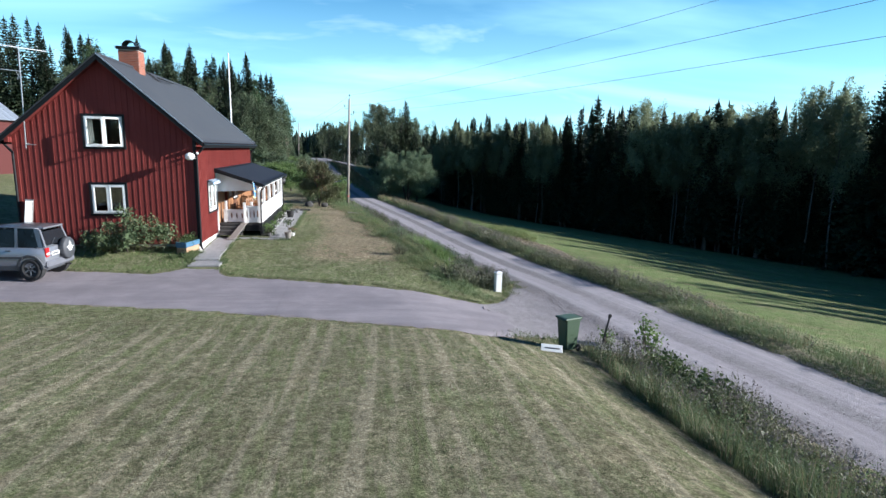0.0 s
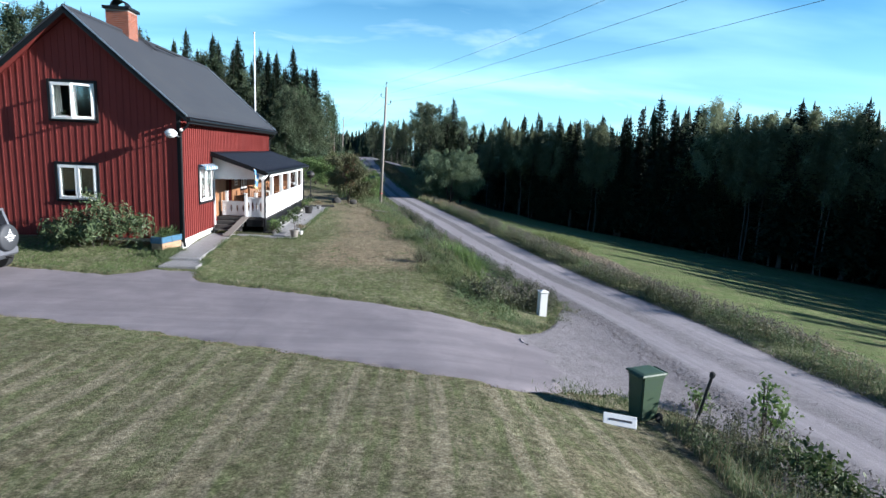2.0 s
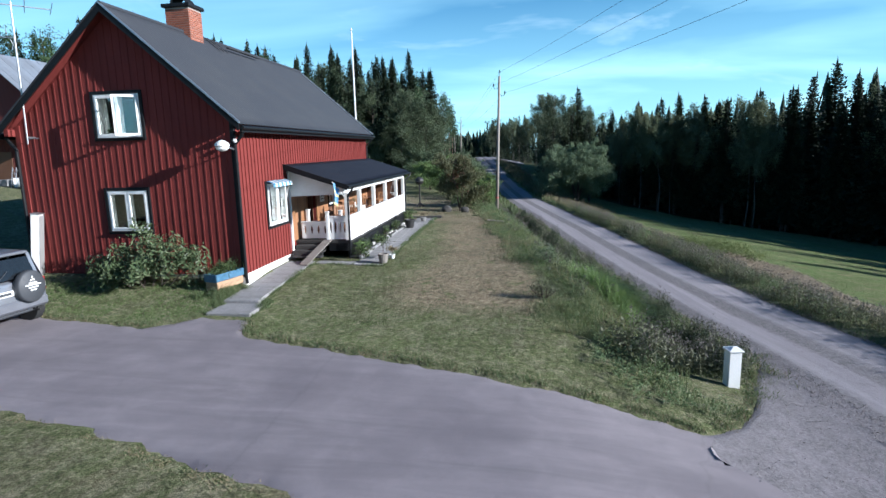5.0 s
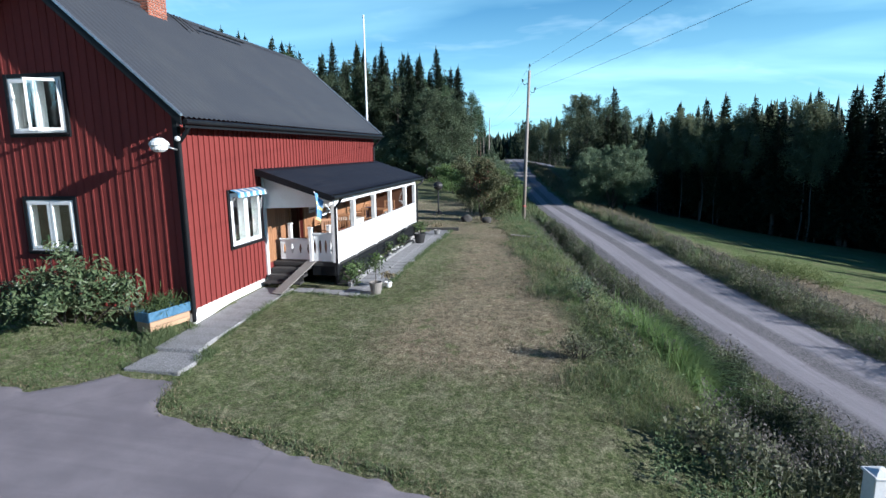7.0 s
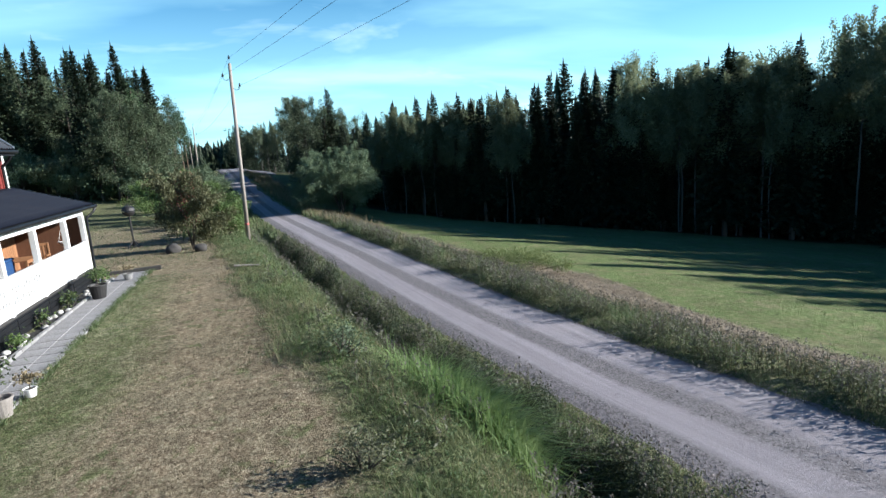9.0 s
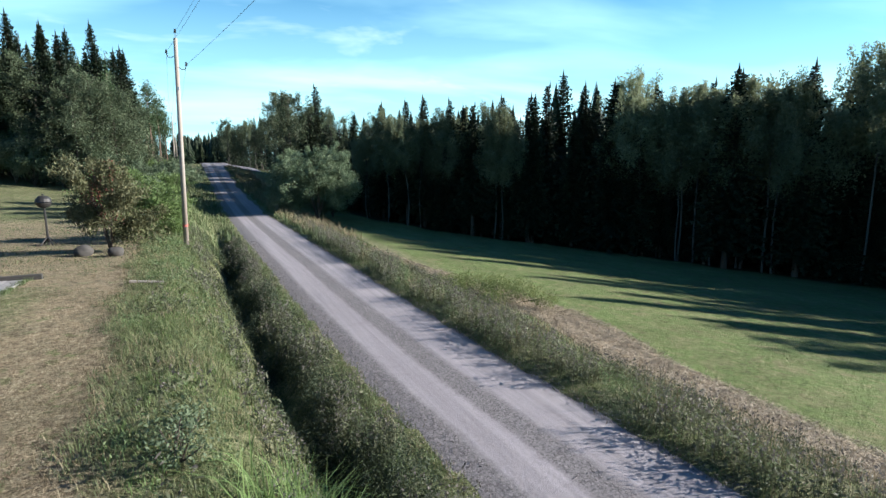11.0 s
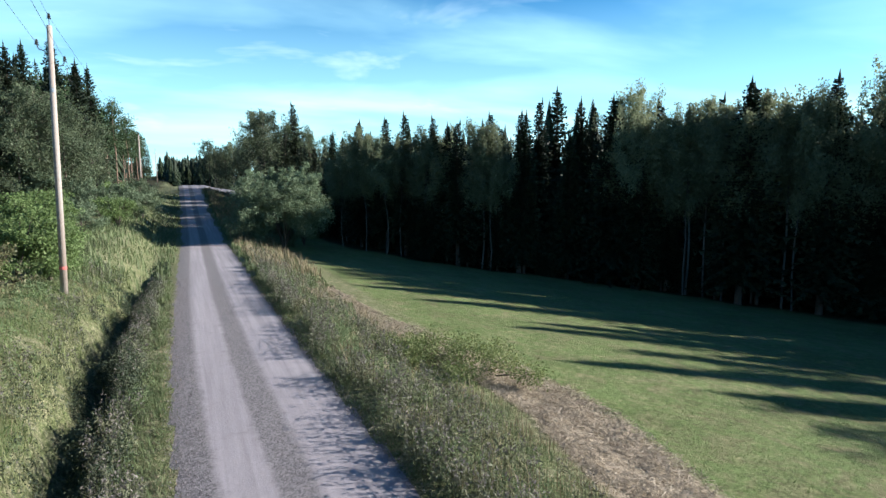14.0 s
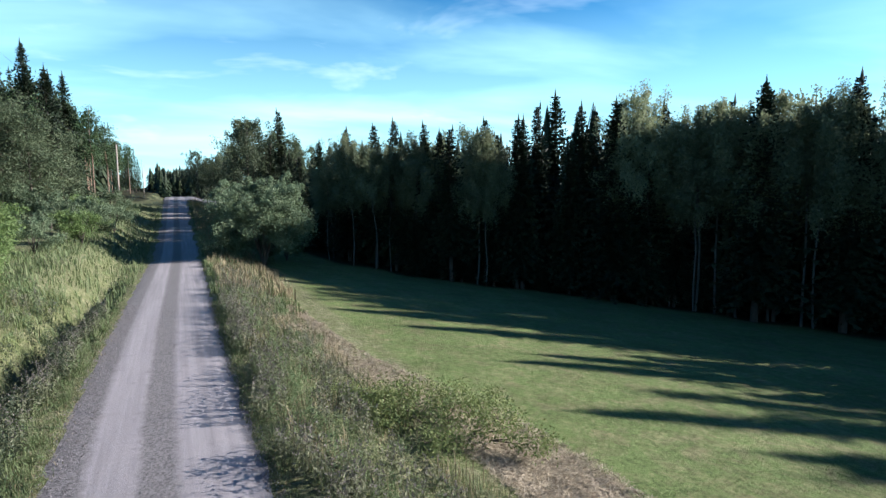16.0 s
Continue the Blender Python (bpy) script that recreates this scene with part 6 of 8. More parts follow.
def build_car(m):
    """A short boxy off-road car; x runs to its nose, y to its left side."""
    car = thing("parked_car", m, "silver compact off-road car with a covered spare wheel on its tailgate", "car")
    # lower body: cross-sections along x
    xs = [-1.83, -1.80, -1.3, -0.5, 0.5, 1.0, 1.55, 1.80, 1.86]
    half = [0.76, 0.80, 0.835, 0.84, 0.84, 0.835, 0.82, 0.74, 0.66]
    belt = [0.98, 1.02, 1.05, 1.05, 1.04, 1.02, 0.98, 0.90, 0.78]
    low = [0.42, 0.34, 0.32, 0.32, 0.32, 0.32, 0.33, 0.38, 0.45]
    b = bmesh.new()
    rings = []
    for x, hw, zt, zl in zip(xs, half, belt, low):
        sec = [(-hw + 0.05, zl), (-hw, zl + 0.12), (-hw - 0.01, (zl + zt) / 2), (-hw + 0.015, zt - 0.05), (-hw + 0.06, zt), (hw - 0.06, zt), (hw - 0.015, zt - 0.05), (hw + 0.01, (zl + zt) / 2), (hw, zl + 0.12), (hw - 0.05, zl)]
        rings.append([b.verts.new((x, y, z)) for y, z in sec])
    for p, q in zip(rings, rings[1:]):
        for k in range(10):
            b.faces.new((p[k], p[(k + 1) % 10], q[(k + 1) % 10], q[k]))
    b.faces.new(rings[0]); b.faces.new(rings[-1][::-1])
    body = part("body", b, SILVER, car, "", True)
    # cabin shell with window openings filled by glass panels
    roofz = 1.68
    prof = [(-1.78, 1.03), (-1.58, 1.60), (-1.45, roofz - 0.02), (-0.4, roofz), (0.22, roofz - 0.05), (0.98, 1.03)]
    rb = bmesh.new()
    top = [(-1.60, 0.66), (-1.42, 0.66), (-0.4, 0.67), (0.25, 0.65)]
    zs = [1.595, roofz - 0.01, roofz + 0.012, roofz - 0.045]
    prev = None
    for (x, hw), z in zip(top, zs):
        row = [rb.verts.new((x, -hw, z - 0.035)), rb.verts.new((x, -hw + 0.10, z)), rb.verts.new((x, 0, z + 0.015)), rb.verts.new((x, hw - 0.10, z)), rb.verts.new((x, hw, z - 0.035))]
        if prev:
            for k in range(4):
                rb.faces.new((prev[k], prev[k + 1], row[k + 1], row[k]))
        prev = row
    bmesh.ops.solidify(rb, geom=rb.faces[:], thickness=0.04)
    part("roof_panel", rb, SILVER, car, "", True)
    part("cabin", box((-1.35, -0.60, 0.6), (0.2, 0.60, 1.06), 0.05), CABIN, car)
    for y in (-0.3, 0.3):
        for x in (-0.35, -1.1):
            part("seat", box((x - 0.08, y - 0.22, 0.9), (x + 0.08, y + 0.22, 1.42), 0.06), CABIN, car)
    for s in (-1, 1):
        def pillar(x0, z0, x1, z1, w, name="door_pillar", mt=SILVER):
            y0, y1 = 0.80 * s, 0.665 * s
            p = bmesh.new()
            vs = [p.verts.new(c) for c in ((x0 - w / 2, y0, z0), (x0 + w / 2, y0, z0), (x1 + w / 2, y1, z1), (x1 - w / 2, y1, z1))]
            p.faces.new(vs)
            bmesh.ops.solidify(p, geom=p.faces[:], thickness=0.04)
            part(name, p, mt, car)
        pillar(-1.70, 1.02, -1.52, 1.62, 0.16)
        pillar(-0.88, 1.02, -0.86, 1.66, 0.10)
        pillar(0.93, 1.00, 0.26, 1.62, 0.07)
        for x0, x1, t0, t1 in ((-1.61, -0.94, -1.43, -0.91), (-0.82, 0.88, -0.80, 0.22)):
            p = bmesh.new()
            vs = [p.verts.new(c) for c in ((x0, 0.79 * s, 1.04), (x1, 0.79 * s, 1.03), (t1, 0.668 * s, 1.60), (t0, 0.668 * s, 1.62))]
            p.faces.new(vs)
            bmesh.ops.solidify(p, geom=p.faces[:], thickness=0.006)
            part("side_window", p, DARKGLASS, car, "dark tinted side window")
        part("sill_guard", box((-0.95, 0.80 * s if s > 0 else -0.86, 0.30), (1.0, 0.86 if s > 0 else -0.80, 0.46), 0.02), GREYPL, car)
        part("side_strip", box((-1.1, min(0.84 * s, 0.865 * s), 0.68), (1.0, max(0.84 * s, 0.865 * s), 0.75), 0.008), GREYPL, car)
        part("door_handle", box((-0.72, min(0.83 * s, 0.87 * s), 0.92), (-0.55, max(0.83 * s, 0.87 * s), 0.955), 0.01), GREYPL, car)
        part("mirror", box((0.78, min(0.84 * s, 1.0 * s), 1.03), (0.88, max(0.84 * s, 1.0 * s), 1.19), 0.03), GREYPL, car)
        tl = part("tail_light", box((-1.865, min(0.60 * s, 0.79 * s), 0.72), (-1.78, max(0.60 * s, 0.79 * s), 1.02), 0.02), REDLENS, car, "red tail light with a pale lower band")
        part("reversing_lens", box((-1.872, min(0.61 * s, 0.78 * s), 0.79), (-1.86, max(0.61 * s, 0.78 * s), 0.86), 0.004), WHITE, tl)
        part("headlight", box((1.76, min(0.42 * s, 0.70 * s), 0.66), (1.85, max(0.42 * s, 0.70 * s), 0.80), 0.02), WHITE, car)
        for x in (-1.30, 1.18):
            w = new("wheel"); w.parent = car; w.matrix_basis = pose(x, 0.76 * s, 0.345, 90 * -s, 0, 0)
            part("tyre", lathe([(0.22, -0.10), (0.31, -0.105), (0.345, -0.07), (0.345, 0.07), (0.31, 0.105), (0.225, 0.10), (0.215, 0.02)], 28), RUBBER, w, "", True)
            part("rim", lathe([(0.215, 0.02), (0.225, 0.095), (0.20, 0.085), (0.18, 0.05), (0.05, 0.055), (0.045, 0.085), (0.01, 0.09)], 20), RUBBER, w)
            for k in range(6):
                part("spoke", box((-0.025, 0.04, 0.05), (0.025, 0.21, 0.09), 0.008, Matrix.Rotation(k * math.tau / 6, 4, "Z")), RIM, w)
            ar = bmesh.new()
            for k in range(12):
                a0 = math.pi * (k + 0.5) / 12
                add_box(ar, (-0.06, -0.035, -0.04), (0.06, 0.035, 0.04), 0.01, Matrix.Translation((x + 0.42 * math.cos(a0), 0.825 * s, 0.345 + 0.42 * math.sin(a0))) @ Matrix.Rotation(-(a0 - math.pi / 2), 4, "Y"))
            part("wheel_arch", ar, GREYPL, car)
            part("arch_well", lathe([(0.40, -0.12), (0.40, 0.09)], 20, pose(x, 0.74 * s, 0.345, 90 * -s)), RUBBER, car)
    part("windscreen", slab([(-0.70, 0), (0.70, 0), (0.60, 0.92), (-0.60, 0.92)], 0.008, pose(0.97, 0, 1.03, 90, 0, 90) @ pose(0, 0, 0, -50, 0, 0)), DARKGLASS, car)
    part("rear_window", slab([(-0.62, 0.06), (0.62, 0.06), (0.56, 0.52), (-0.56, 0.52)], 0.008, pose(-1.80, 0, 1.03, 90, 0, -90) @ pose(0, 0, 0, -17, 0, 0)), DARKGLASS, car, "dark tinted rear window")
    for y in (-0.66, 0.66):
        part("tailgate_pillar", slab([(y - 0.05, 0), (y + 0.05, 0), (y * 0.93 + 0.04, 0.60), (y * 0.93 - 0.04, 0.60)], 0.03, pose(-1.79, 0, 1.03, 90, 0, -90) @ pose(0, 0, 0, -17, 0, 0)), SILVER, car)
    part("rear_spoiler", box((-1.72, -0.56, 1.60), (-1.48, 0.56, 1.665), 0.02), SILVER, car)
    part("rear_bumper", box((-1.90, -0.80, 0.36), (-1.70, 0.80, 0.60), 0.05), BUMPER, car)
    part("front_bumper", box((1.70, -0.78, 0.36), (1.93, 0.78, 0.62), 0.05), GREYPL, car)
    part("grille", box((1.84, -0.38, 0.66), (1.88, 0.38, 0.80), 0.01), GREYPL, car)
    part("number_plate", box((-1.87, 0.06, 0.74), (-1.845, 0.50, 0.86), 0.004), WHITE, car, "pale number plate with a dark bar")
    part("plate_bar", box((-1.874, 0.12, 0.77), (-1.869, 0.45, 0.83), 0.001), GREYPL, car)
    part("wiper", tube([(-1.81, 0.35, 1.10), (-1.75, 0.05, 1.28)], 0.008, 5), GREYPL, car)
    sp = new("spare_wheel"); sp.parent = car; sp.matrix_basis = pose(-1.84, -0.30, 0.88, 0, -90, 0)
    part("cover", lathe([(0.33, -0.02), (0.365, 0.02), (0.365, 0.16), (0.335, 0.195), (0.02, 0.212)], 32), GREYPL, sp, "dark grey spare wheel cover with pale marks", True)
    for k, (a, c, w) in enumerate(((0.04, 0.0, 0.40), (-0.02, 0.0, 0.26), (-0.075, 0.0, 0.16), (0.085, 0.0, 0.2))):
        part("mark", box((a - 0.014, c - w / 2, 0.212), (a + 0.014, c + w / 2, 0.217), 0.001), WHITE, sp)
    for k in range(3):
        part("mark", slab([(0, 0.0), (0.025, 0.04), (0, 0.08), (-0.025, 0.04)], 0.005, pose(0.17, 0, 0.216, 0, 0, k * 120 - 90)), WHITE, sp)
    part("exhaust", tube([(-1.6, -0.5, 0.30), (-1.92, -0.5, 0.28)], 0.025, 8), IRON, car)
    part("underbody", box((-1.7, -0.6, 0.24), (1.6, 0.6, 0.40), 0.03), GREYPL, car)
    return car


car_x, car_y, car_turn = -10.32, 22.28, 174.0
build_car(pose(car_x, car_y, gz(-10.3, 22.7) + 0.03, 0, 0, car_turn) @ Matrix.Diagonal((1.03, 1.03, 1.12, 1)))

# ---- bin, post, letter box, board on the ground ----
BINGREEN = surface("bin_green", (0.042, 0.074, 0.042), (0.062, 0.10, 0.058), 50, 3, 0.5, bump=0.08, stain=(0.05, 0.075, 0.06))
wb = thing("wheelie_bin", pose(8.56, 14.35, gz(8.56, 14.35) + 0.0, 0, 0, -72) @ Matrix.Diagonal((0.78, 0.78, 1, 1)), "green plastic wheelie bin by the drive's mouth", "wheelie bin")
bb = bmesh.new()
rows = []
for z, hw, hd in ((0.06, 0.22, 0.24), (0.10, 0.235, 0.26), (0.93, 0.285, 0.345), (0.93, 0.305, 0.365), (0.985, 0.305, 0.365)):
    rows.append([bb.verts.new((sx * hw, sy * hd, z)) for sx, sy in ((-1, -1), (1, -1), (1, 1), (-1, 1))])
for p, q in zip(rows, rows[1:]):
    for k in range(4):
        bb.faces.new((p[k], p[(k + 1) % 4], q[(k + 1) % 4], q[k]))
bb.faces.new(rows[0][::-1]); bb.faces.new(rows[-1])
bmesh.ops.bevel(bb, geom=[e for e in bb.edges if abs(e.verts[0].co.z - e.verts[1].co.z) > 0.02], offset=0.04, segments=3, affect="EDGES")
part("tub", bb, BINGREEN, wb)
ld = bmesh.new()
ring = []
for z, s in ((0.985, 1.02), (1.005, 1.03), (1.03, 0.95), (1.045, 0.72)):
    ring.append([ld.verts.new((sx * 0.31 * s, sy * 0.375 * s - 0.01, z)) for sx, sy in ((-1, -1), (1, -1), (1, 1), (-1, 1))])
for p, q in zip(ring, ring[1:]):
    for k in range(4):
        ld.faces.new((p[k], p[(k + 1) % 4], q[(k + 1) % 4], q[k]))
ld.faces.new(ring[0][::-1]); ld.faces.new(ring[-1])
part("lid", ld, BINGREEN, wb)
part("handle", tube([(-0.22, 0.36, 0.96), (-0.22, 0.45, 1.0), (0.22, 0.45, 1.0), (0.22, 0.36, 0.96)], 0.018, 8), BINGREEN, wb)
part("lid_rim", box((-0.2, -0.42, 0.955), (0.2, -0.375, 0.985), 0.008), BINGREEN, wb)
for s in (-1, 1):
    part("wheel", lathe([(0.03, -0.03), (0.10, -0.03), (0.10, 0.03), (0.03, 0.03)], 18, pose(0.27 * s, 0.30, 0.10, 0, 90, 0)), RUBBER, wb)
post = thing("steel_post", pose(9.3, 13.8, gz(9.3, 13.8), 1.5, 11.0, 0) @ Matrix.Diagonal((1, 1, 1.1, 1)), "thin dark iron post standing in the verge", "post")
part("shaft", tube([(0, 0, -0.2), (0, 0, 1.12)], 0.028, 8), IRON, post)
part("cap", lathe([(0.04, 1.12), (0.05, 1.14), (0.05, 1.20), (0.03, 1.22)], 10), IRON, post)
part("collar", lathe([(0.036, 0.78), (0.036, 0.81)], 10), IRON, post)
sign = thing("fallen_board", pose(7.78, 13.6, gz(7.78, 13.6) + 0.10, -38, 4, -14), "small pale grey board leaning in the grass by the bin", "board")
part("board", box((-0.3, -0.012, -0.09), (0.3, 0.012, 0.13), 0.006), WHITE, sign)
part("bar", box((-0.2, -0.018, 0.0), (0.22, -0.013, 0.035), 0.001), GREYPL, sign)
lb = thing("letter_box_post", pose(8.68, 22.6, gz(8.68, 22.6) - 0.03, 0, 0, 8), "white boxed wooden pillar with a flat cap at the drive", "post")
for lo, hi in (((-0.13, -0.13, 0), (0.13, -0.105, 0.86)), ((-0.13, 0.105, 0), (0.13, 0.13, 0.86)), ((-0.13, -0.105, 0), (-0.105, 0.105, 0.86)), ((0.105, -0.105, 0), (0.13, 0.105, 0.86))):
    part("board", box(lo, hi, 0.006), WHITE, lb)
part("cap", box((-0.165, -0.165, 0.86), (0.165, 0.165, 0.90), 0.012), WHITE, lb)
part("cap_top", lathe([(0.19, 0.90), (0.02, 0.945)], 4, pose(0, 0, 0, 0, 0, 45)), WHITE, lb)

# ---- overhead line ----
REDMARK = surface("red_mark", (0.35, 0.09, 0.08), (0.45, 0.14, 0.12), 30, 6, 0.8, bump=0.1)


def line_pole(x, y, h, label, lean=(0.0, 0.0)):
    t = thing("utility_pole", pose(x, y, gz(x, y), lean[1], lean[0], 7), label, "utility pole", "poles of the overhead line")
    part("shaft", add_tube(bmesh.new(), (0, 0, -0.4), (0, 0, h), 0.125, 0.085, 12), POLE, t, "", True)
    part("top_pin", tube([(0, 0, h), (0, 0, h + 0.28)], 0.014, 6), IRON, t)
    tops = [(0, 0, h + 0.3)]
    for sx, z in ((-1, h - 0.75), (1, h - 1.25)):
        part("hook", tube([(0.06 * sx, 0, z - 0.02), (0.22 * sx, 0, z - 0.14), (0.36 * sx, 0, z - 0.10), (0.41 * sx, 0, z + 0.06)], 0.016, 6), IRON, t)
        tops.append((0.41 * sx, 0, z + 0.1))
    for p in tops:
        part("insulator", lathe([(0.03, -0.06), (0.075, -0.05), (0.035, 0.0), (0.065, 0.02), (0.03, 0.07), (0.045, 0.10), (0.02, 0.13)], 12, Matrix.Translation(p)), IRON, t)
    part("plate", box((-0.02, -0.13, h - 2.35), (0.06, -0.10, h - 2.2), 0.004), METAL, t)
    part("paint_mark", lathe([(0.128, 0.9), (0.128, 1.02)], 12), REDMARK, t, "faded red paint mark")
    m = pose(x, y, gz(x, y), lean[1], lean[0], 7)
    return [m @ Vector(p) for p in tops]


p_far = line_pole(-7.4, 119.8, 9.4, "distant weathered wooden pole of the overhead line", (1.2, 0))
p_mid = line_pole(2.3, 52.1, 9.7, "tall grey wooden utility pole with three insulators", (1.6, -1.2))
p_near = line_pole(15.6, -8.0, 9.4, "wooden utility pole carrying the overhead line")
p_last = line_pole(-16.5, 190.0, 9.0, "distant weathered wooden pole of the overhead line")
for s, (ends_a, ends_b) in enumerate(((p_near, p_mid), (p_mid, p_far), (p_far, p_last))):
    for a, b in zip(ends_a, ends_b):
        sag = 0.009 * (a - b).length
        pts = [a.lerp(b, k / 24) - Vector((0, 0, sag * 4 * (k / 24) * (1 - k / 24))) for k in range(25)]
        wv = [(p.x + 0.0055 * math.cos(j * 1.2566), p.y, p.z + 0.0055 * math.sin(j * 1.2566)) for p in pts for j in range(5)]
        wf = [(5 * i + j, 5 * i + (j + 1) % 5, 5 * i + 5 + (j + 1) % 5, 5 * i + 5 + j) for i in range(24) for j in range(5)]
        tagged(new("power_line", raw_mesh("power_line", wv, wf, IRON)), "thin dark overhead wire between the poles", "wire", "wires of the overhead line")

# flagpole behind the house
fp = thing("flagpole", pose(-6.75, 47.0, gz(-6.75, 47)), "tall white painted flagpole beyond the house", "flagpole")
part("shaft", add_tube(bmesh.new(), (0, 0, 0), (0, 0, 11.7), 0.075, 0.035, 12), WHITE, fp, "", True)
part("truck", lathe([(0.04, 11.7), (0.07, 11.74), (0.05, 11.82), (0.01, 11.86)], 10), WHITE, fp)
part("base", box((-0.14, -0.14, 0), (0.14, 0.14, 0.5), 0.02), CONCRETE, fp)
part("halyard", tube([(0.07, 0, 1.0), (0.05, 0, 11.6)], 0.006, 4), WHITE, fp)
# bird table on the back lawn
bt = thing("bird_table", pose(-3.6, 52.5, gz(-3.6, 52.5)), "dark bird table with a rounded top on a splayed foot", "bird table")
part("stake", tube([(0, 0, 0), (0, 0, 1.75)], 0.05, 8), IRON, bt)
part("tray", lathe([(0.06, 1.72), (0.24, 1.80), (0.31, 1.92), (0.32, 1.98), (0.28, 1.97)], 16), IRON, bt)
part("roof", lathe([(0.34, 2.02), (0.30, 2.16), (0.18, 2.27), (0.03, 2.31)], 16), IRON, bt)
part("knob", lathe([(0.03, 2.31), (0.045, 2.34), (0.02, 2.38)], 10), IRON, bt)
for k in range(4):
    part("foot", tube([(0, 0, 0.42), (0.36 * math.cos(k * 1.57 + 0.8), 0.36 * math.sin(k * 1.57 + 0.8), 0.02)], 0.035, 6), IRON, bt)
DARKSTONE = surface("dark_stone", (0.04, 0.037, 0.034), (0.075, 0.07, 0.065), 12, 2, 0.9, bump=0.5)
for x, y, s, lab in ((-0.95, 47.9, 0.36, "round dark stone by the garden tree"), (0.35, 47.3, 0.30, "dark mossy boulder by the garden tree")):
    s_b = bmesh.new()
    bmesh.ops.create_icosphere(s_b, subdivisions=3, radius=s)
    for v in s_b.verts:
        v.co *= 1 + 0.3 * noise.noise(v.co * 3 + Vector((x, y, 0)))
        v.co.z *= 0.8
    o = link_mesh("boulder", s_b, DARKSTONE, smooth_faces=True)
    o.matrix_world = pose(x, y, gz(x, y) + s * 0.45)
    tagged(o, lab, "boulder")
pk = link_mesh("timber_edging", box((-1.1, -0.08, -0.05), (1.1, 0.08, 0.14), 0.015), DECK)
pk.matrix_world = pose(-1.6, 42.1, gz(-1.6, 42.1), 0, 0, 8)
tagged(pk, "dark timber beam lying across the end of the path", "beam")
ls = link_mesh("fallen_plank", box((-0.75, -0.06, 0), (0.75, 0.06, 0.06), 0.01), GREYWOOD)
ls.matrix_world = pose(2.7, 40.4, gz(2.7, 40.4) + 0.03, 0, 6, 4) @ Matrix.Diagonal((0.6, 1, 1, 1))
tagged(ls, "weathered plank lying at the lawn's edge", "plank")

# ---- barn on the rise to the west ----
BX, BY = -31.5, 50.0
bz = gz(BX, BY) - 0.3
barn = thing("barn", pose(BX, BY, 0, 0, 0, 0), "dark red wooden barn with a grey sheet-metal roof", "barn")
bw, bl, be, br = 11.0, 16.0, 8.3, 13.4
part("gable_wall", slab([(-bw, bz), (0.0, bz), (0.0, be), (-bw / 2, br - 0.2), (-bw, be)], 0.2, pose(0, 0, 0, 90)), RED_BARN, barn)
part("side_wall", box((-0.2, 0.2, bz), (0.0, bl, be), 0), RED_BARN, barn)
part("side_wall", box((-bw, 0.2, bz), (-bw + 0.2, bl, be), 0), RED_BARN, barn)
part("back_wall", slab([(-bw, bz), (0.0, bz), (0.0, be), (-bw / 2, br - 0.2), (-bw, be)], 0.2, pose(0, bl - 0.2, 0, 90)), RED_BARN, barn)
bat = mesh_only("batten", add_box(bmesh.new(), (-0.04, 0, 0), (0.04, be - bz - 0.1, 0.03), 0.004), RED_BARN)
gw = part("door", box((-7.0, -0.06, bz), (-4.2, -0.01, bz + 3.2), 0.01), WOOD_DARK, barn)
for k in range(36):
    piece("batten", bat, gw, pose(-bw + 0.15 + k * 0.305, -0.003, bz, 90, 0, 0))
for sg in (1, -1):
    e = (-bw / 2 + sg * (bw / 2 + 0.5), be - 0.35)
    for k in range(27):
        y0 = -0.6 + k * 0.62
        sh = part("roof_sheet", slab([(-bw / 2, br), e, (e[0], e[1] + 0.05), (-bw / 2, br + 0.06)], 0.60, pose(0, y0, 0.012 * (k % 2), 90)), ROOF_BARN, barn)
part("skylight", slab([(-3.6, 11.72 + 0.06), (-2.6, 10.79 + 0.06), (-2.6, 10.85 + 0.06), (-3.6, 11.78 + 0.06)], 0.9, pose(0, 4.2, 0.05, 90)), WHITE, barn, "pale translucent roof sheet")
part("lean_to_roof", slab([(-bw, 7.3), (1.0, 7.3), (1.0, 7.2), (-bw, 7.2)], 2.2, pose(0, -2.2, 0, 90)), ROOF_BARN, barn)
for x in (-5.5, -0.4, 0.7):
    part("lean_to_post", box((x - 0.07, -2.1, bz), (x + 0.07, -1.95, 7.2), 0.01), GREYWOOD, barn)
for k, (x, y, w, d, h, mt) in enumerate(((-2.2, -3.0, 0.9, 0.5, 0.5, CONCRETE), (-3.4, -3.0, 1.2, 0.6, 0.35, GREYWOOD), (-1.2, -2.9, 0.5, 0.5, 0.7, WHITE))):
    o = link_mesh("stacked_junk", box((-w / 2, -d / 2, 0), (w / 2, d / 2, h), 0.03), mt)
    o.matrix_world = pose(BX + x, BY + y, gz(BX + x, BY + y), 0, 0, 20 * k)
    tagged(o, "pale odds and ends stacked before the barn", "junk pile", "things before the barn")
dr = link_mesh("white_barrel", lathe([(0.3, 0), (0.34, 0.1), (0.34, 0.8), (0.3, 0.9), (0.02, 0.92)], 18), WHITE, smooth_faces=True)
dr.matrix_world = pose(BX - 0.3, BY - 3.1, gz(BX, BY - 3) + 0.34, 80, 0, 30)
tagged(dr, "white plastic barrel lying before the barn", "barrel")
ladder = thing("step_ladder", pose(BX - 0.9, BY - 3.3, gz(BX - 0.9, BY - 3.3)), "grey metal step ladder standing before the barn", "ladder")
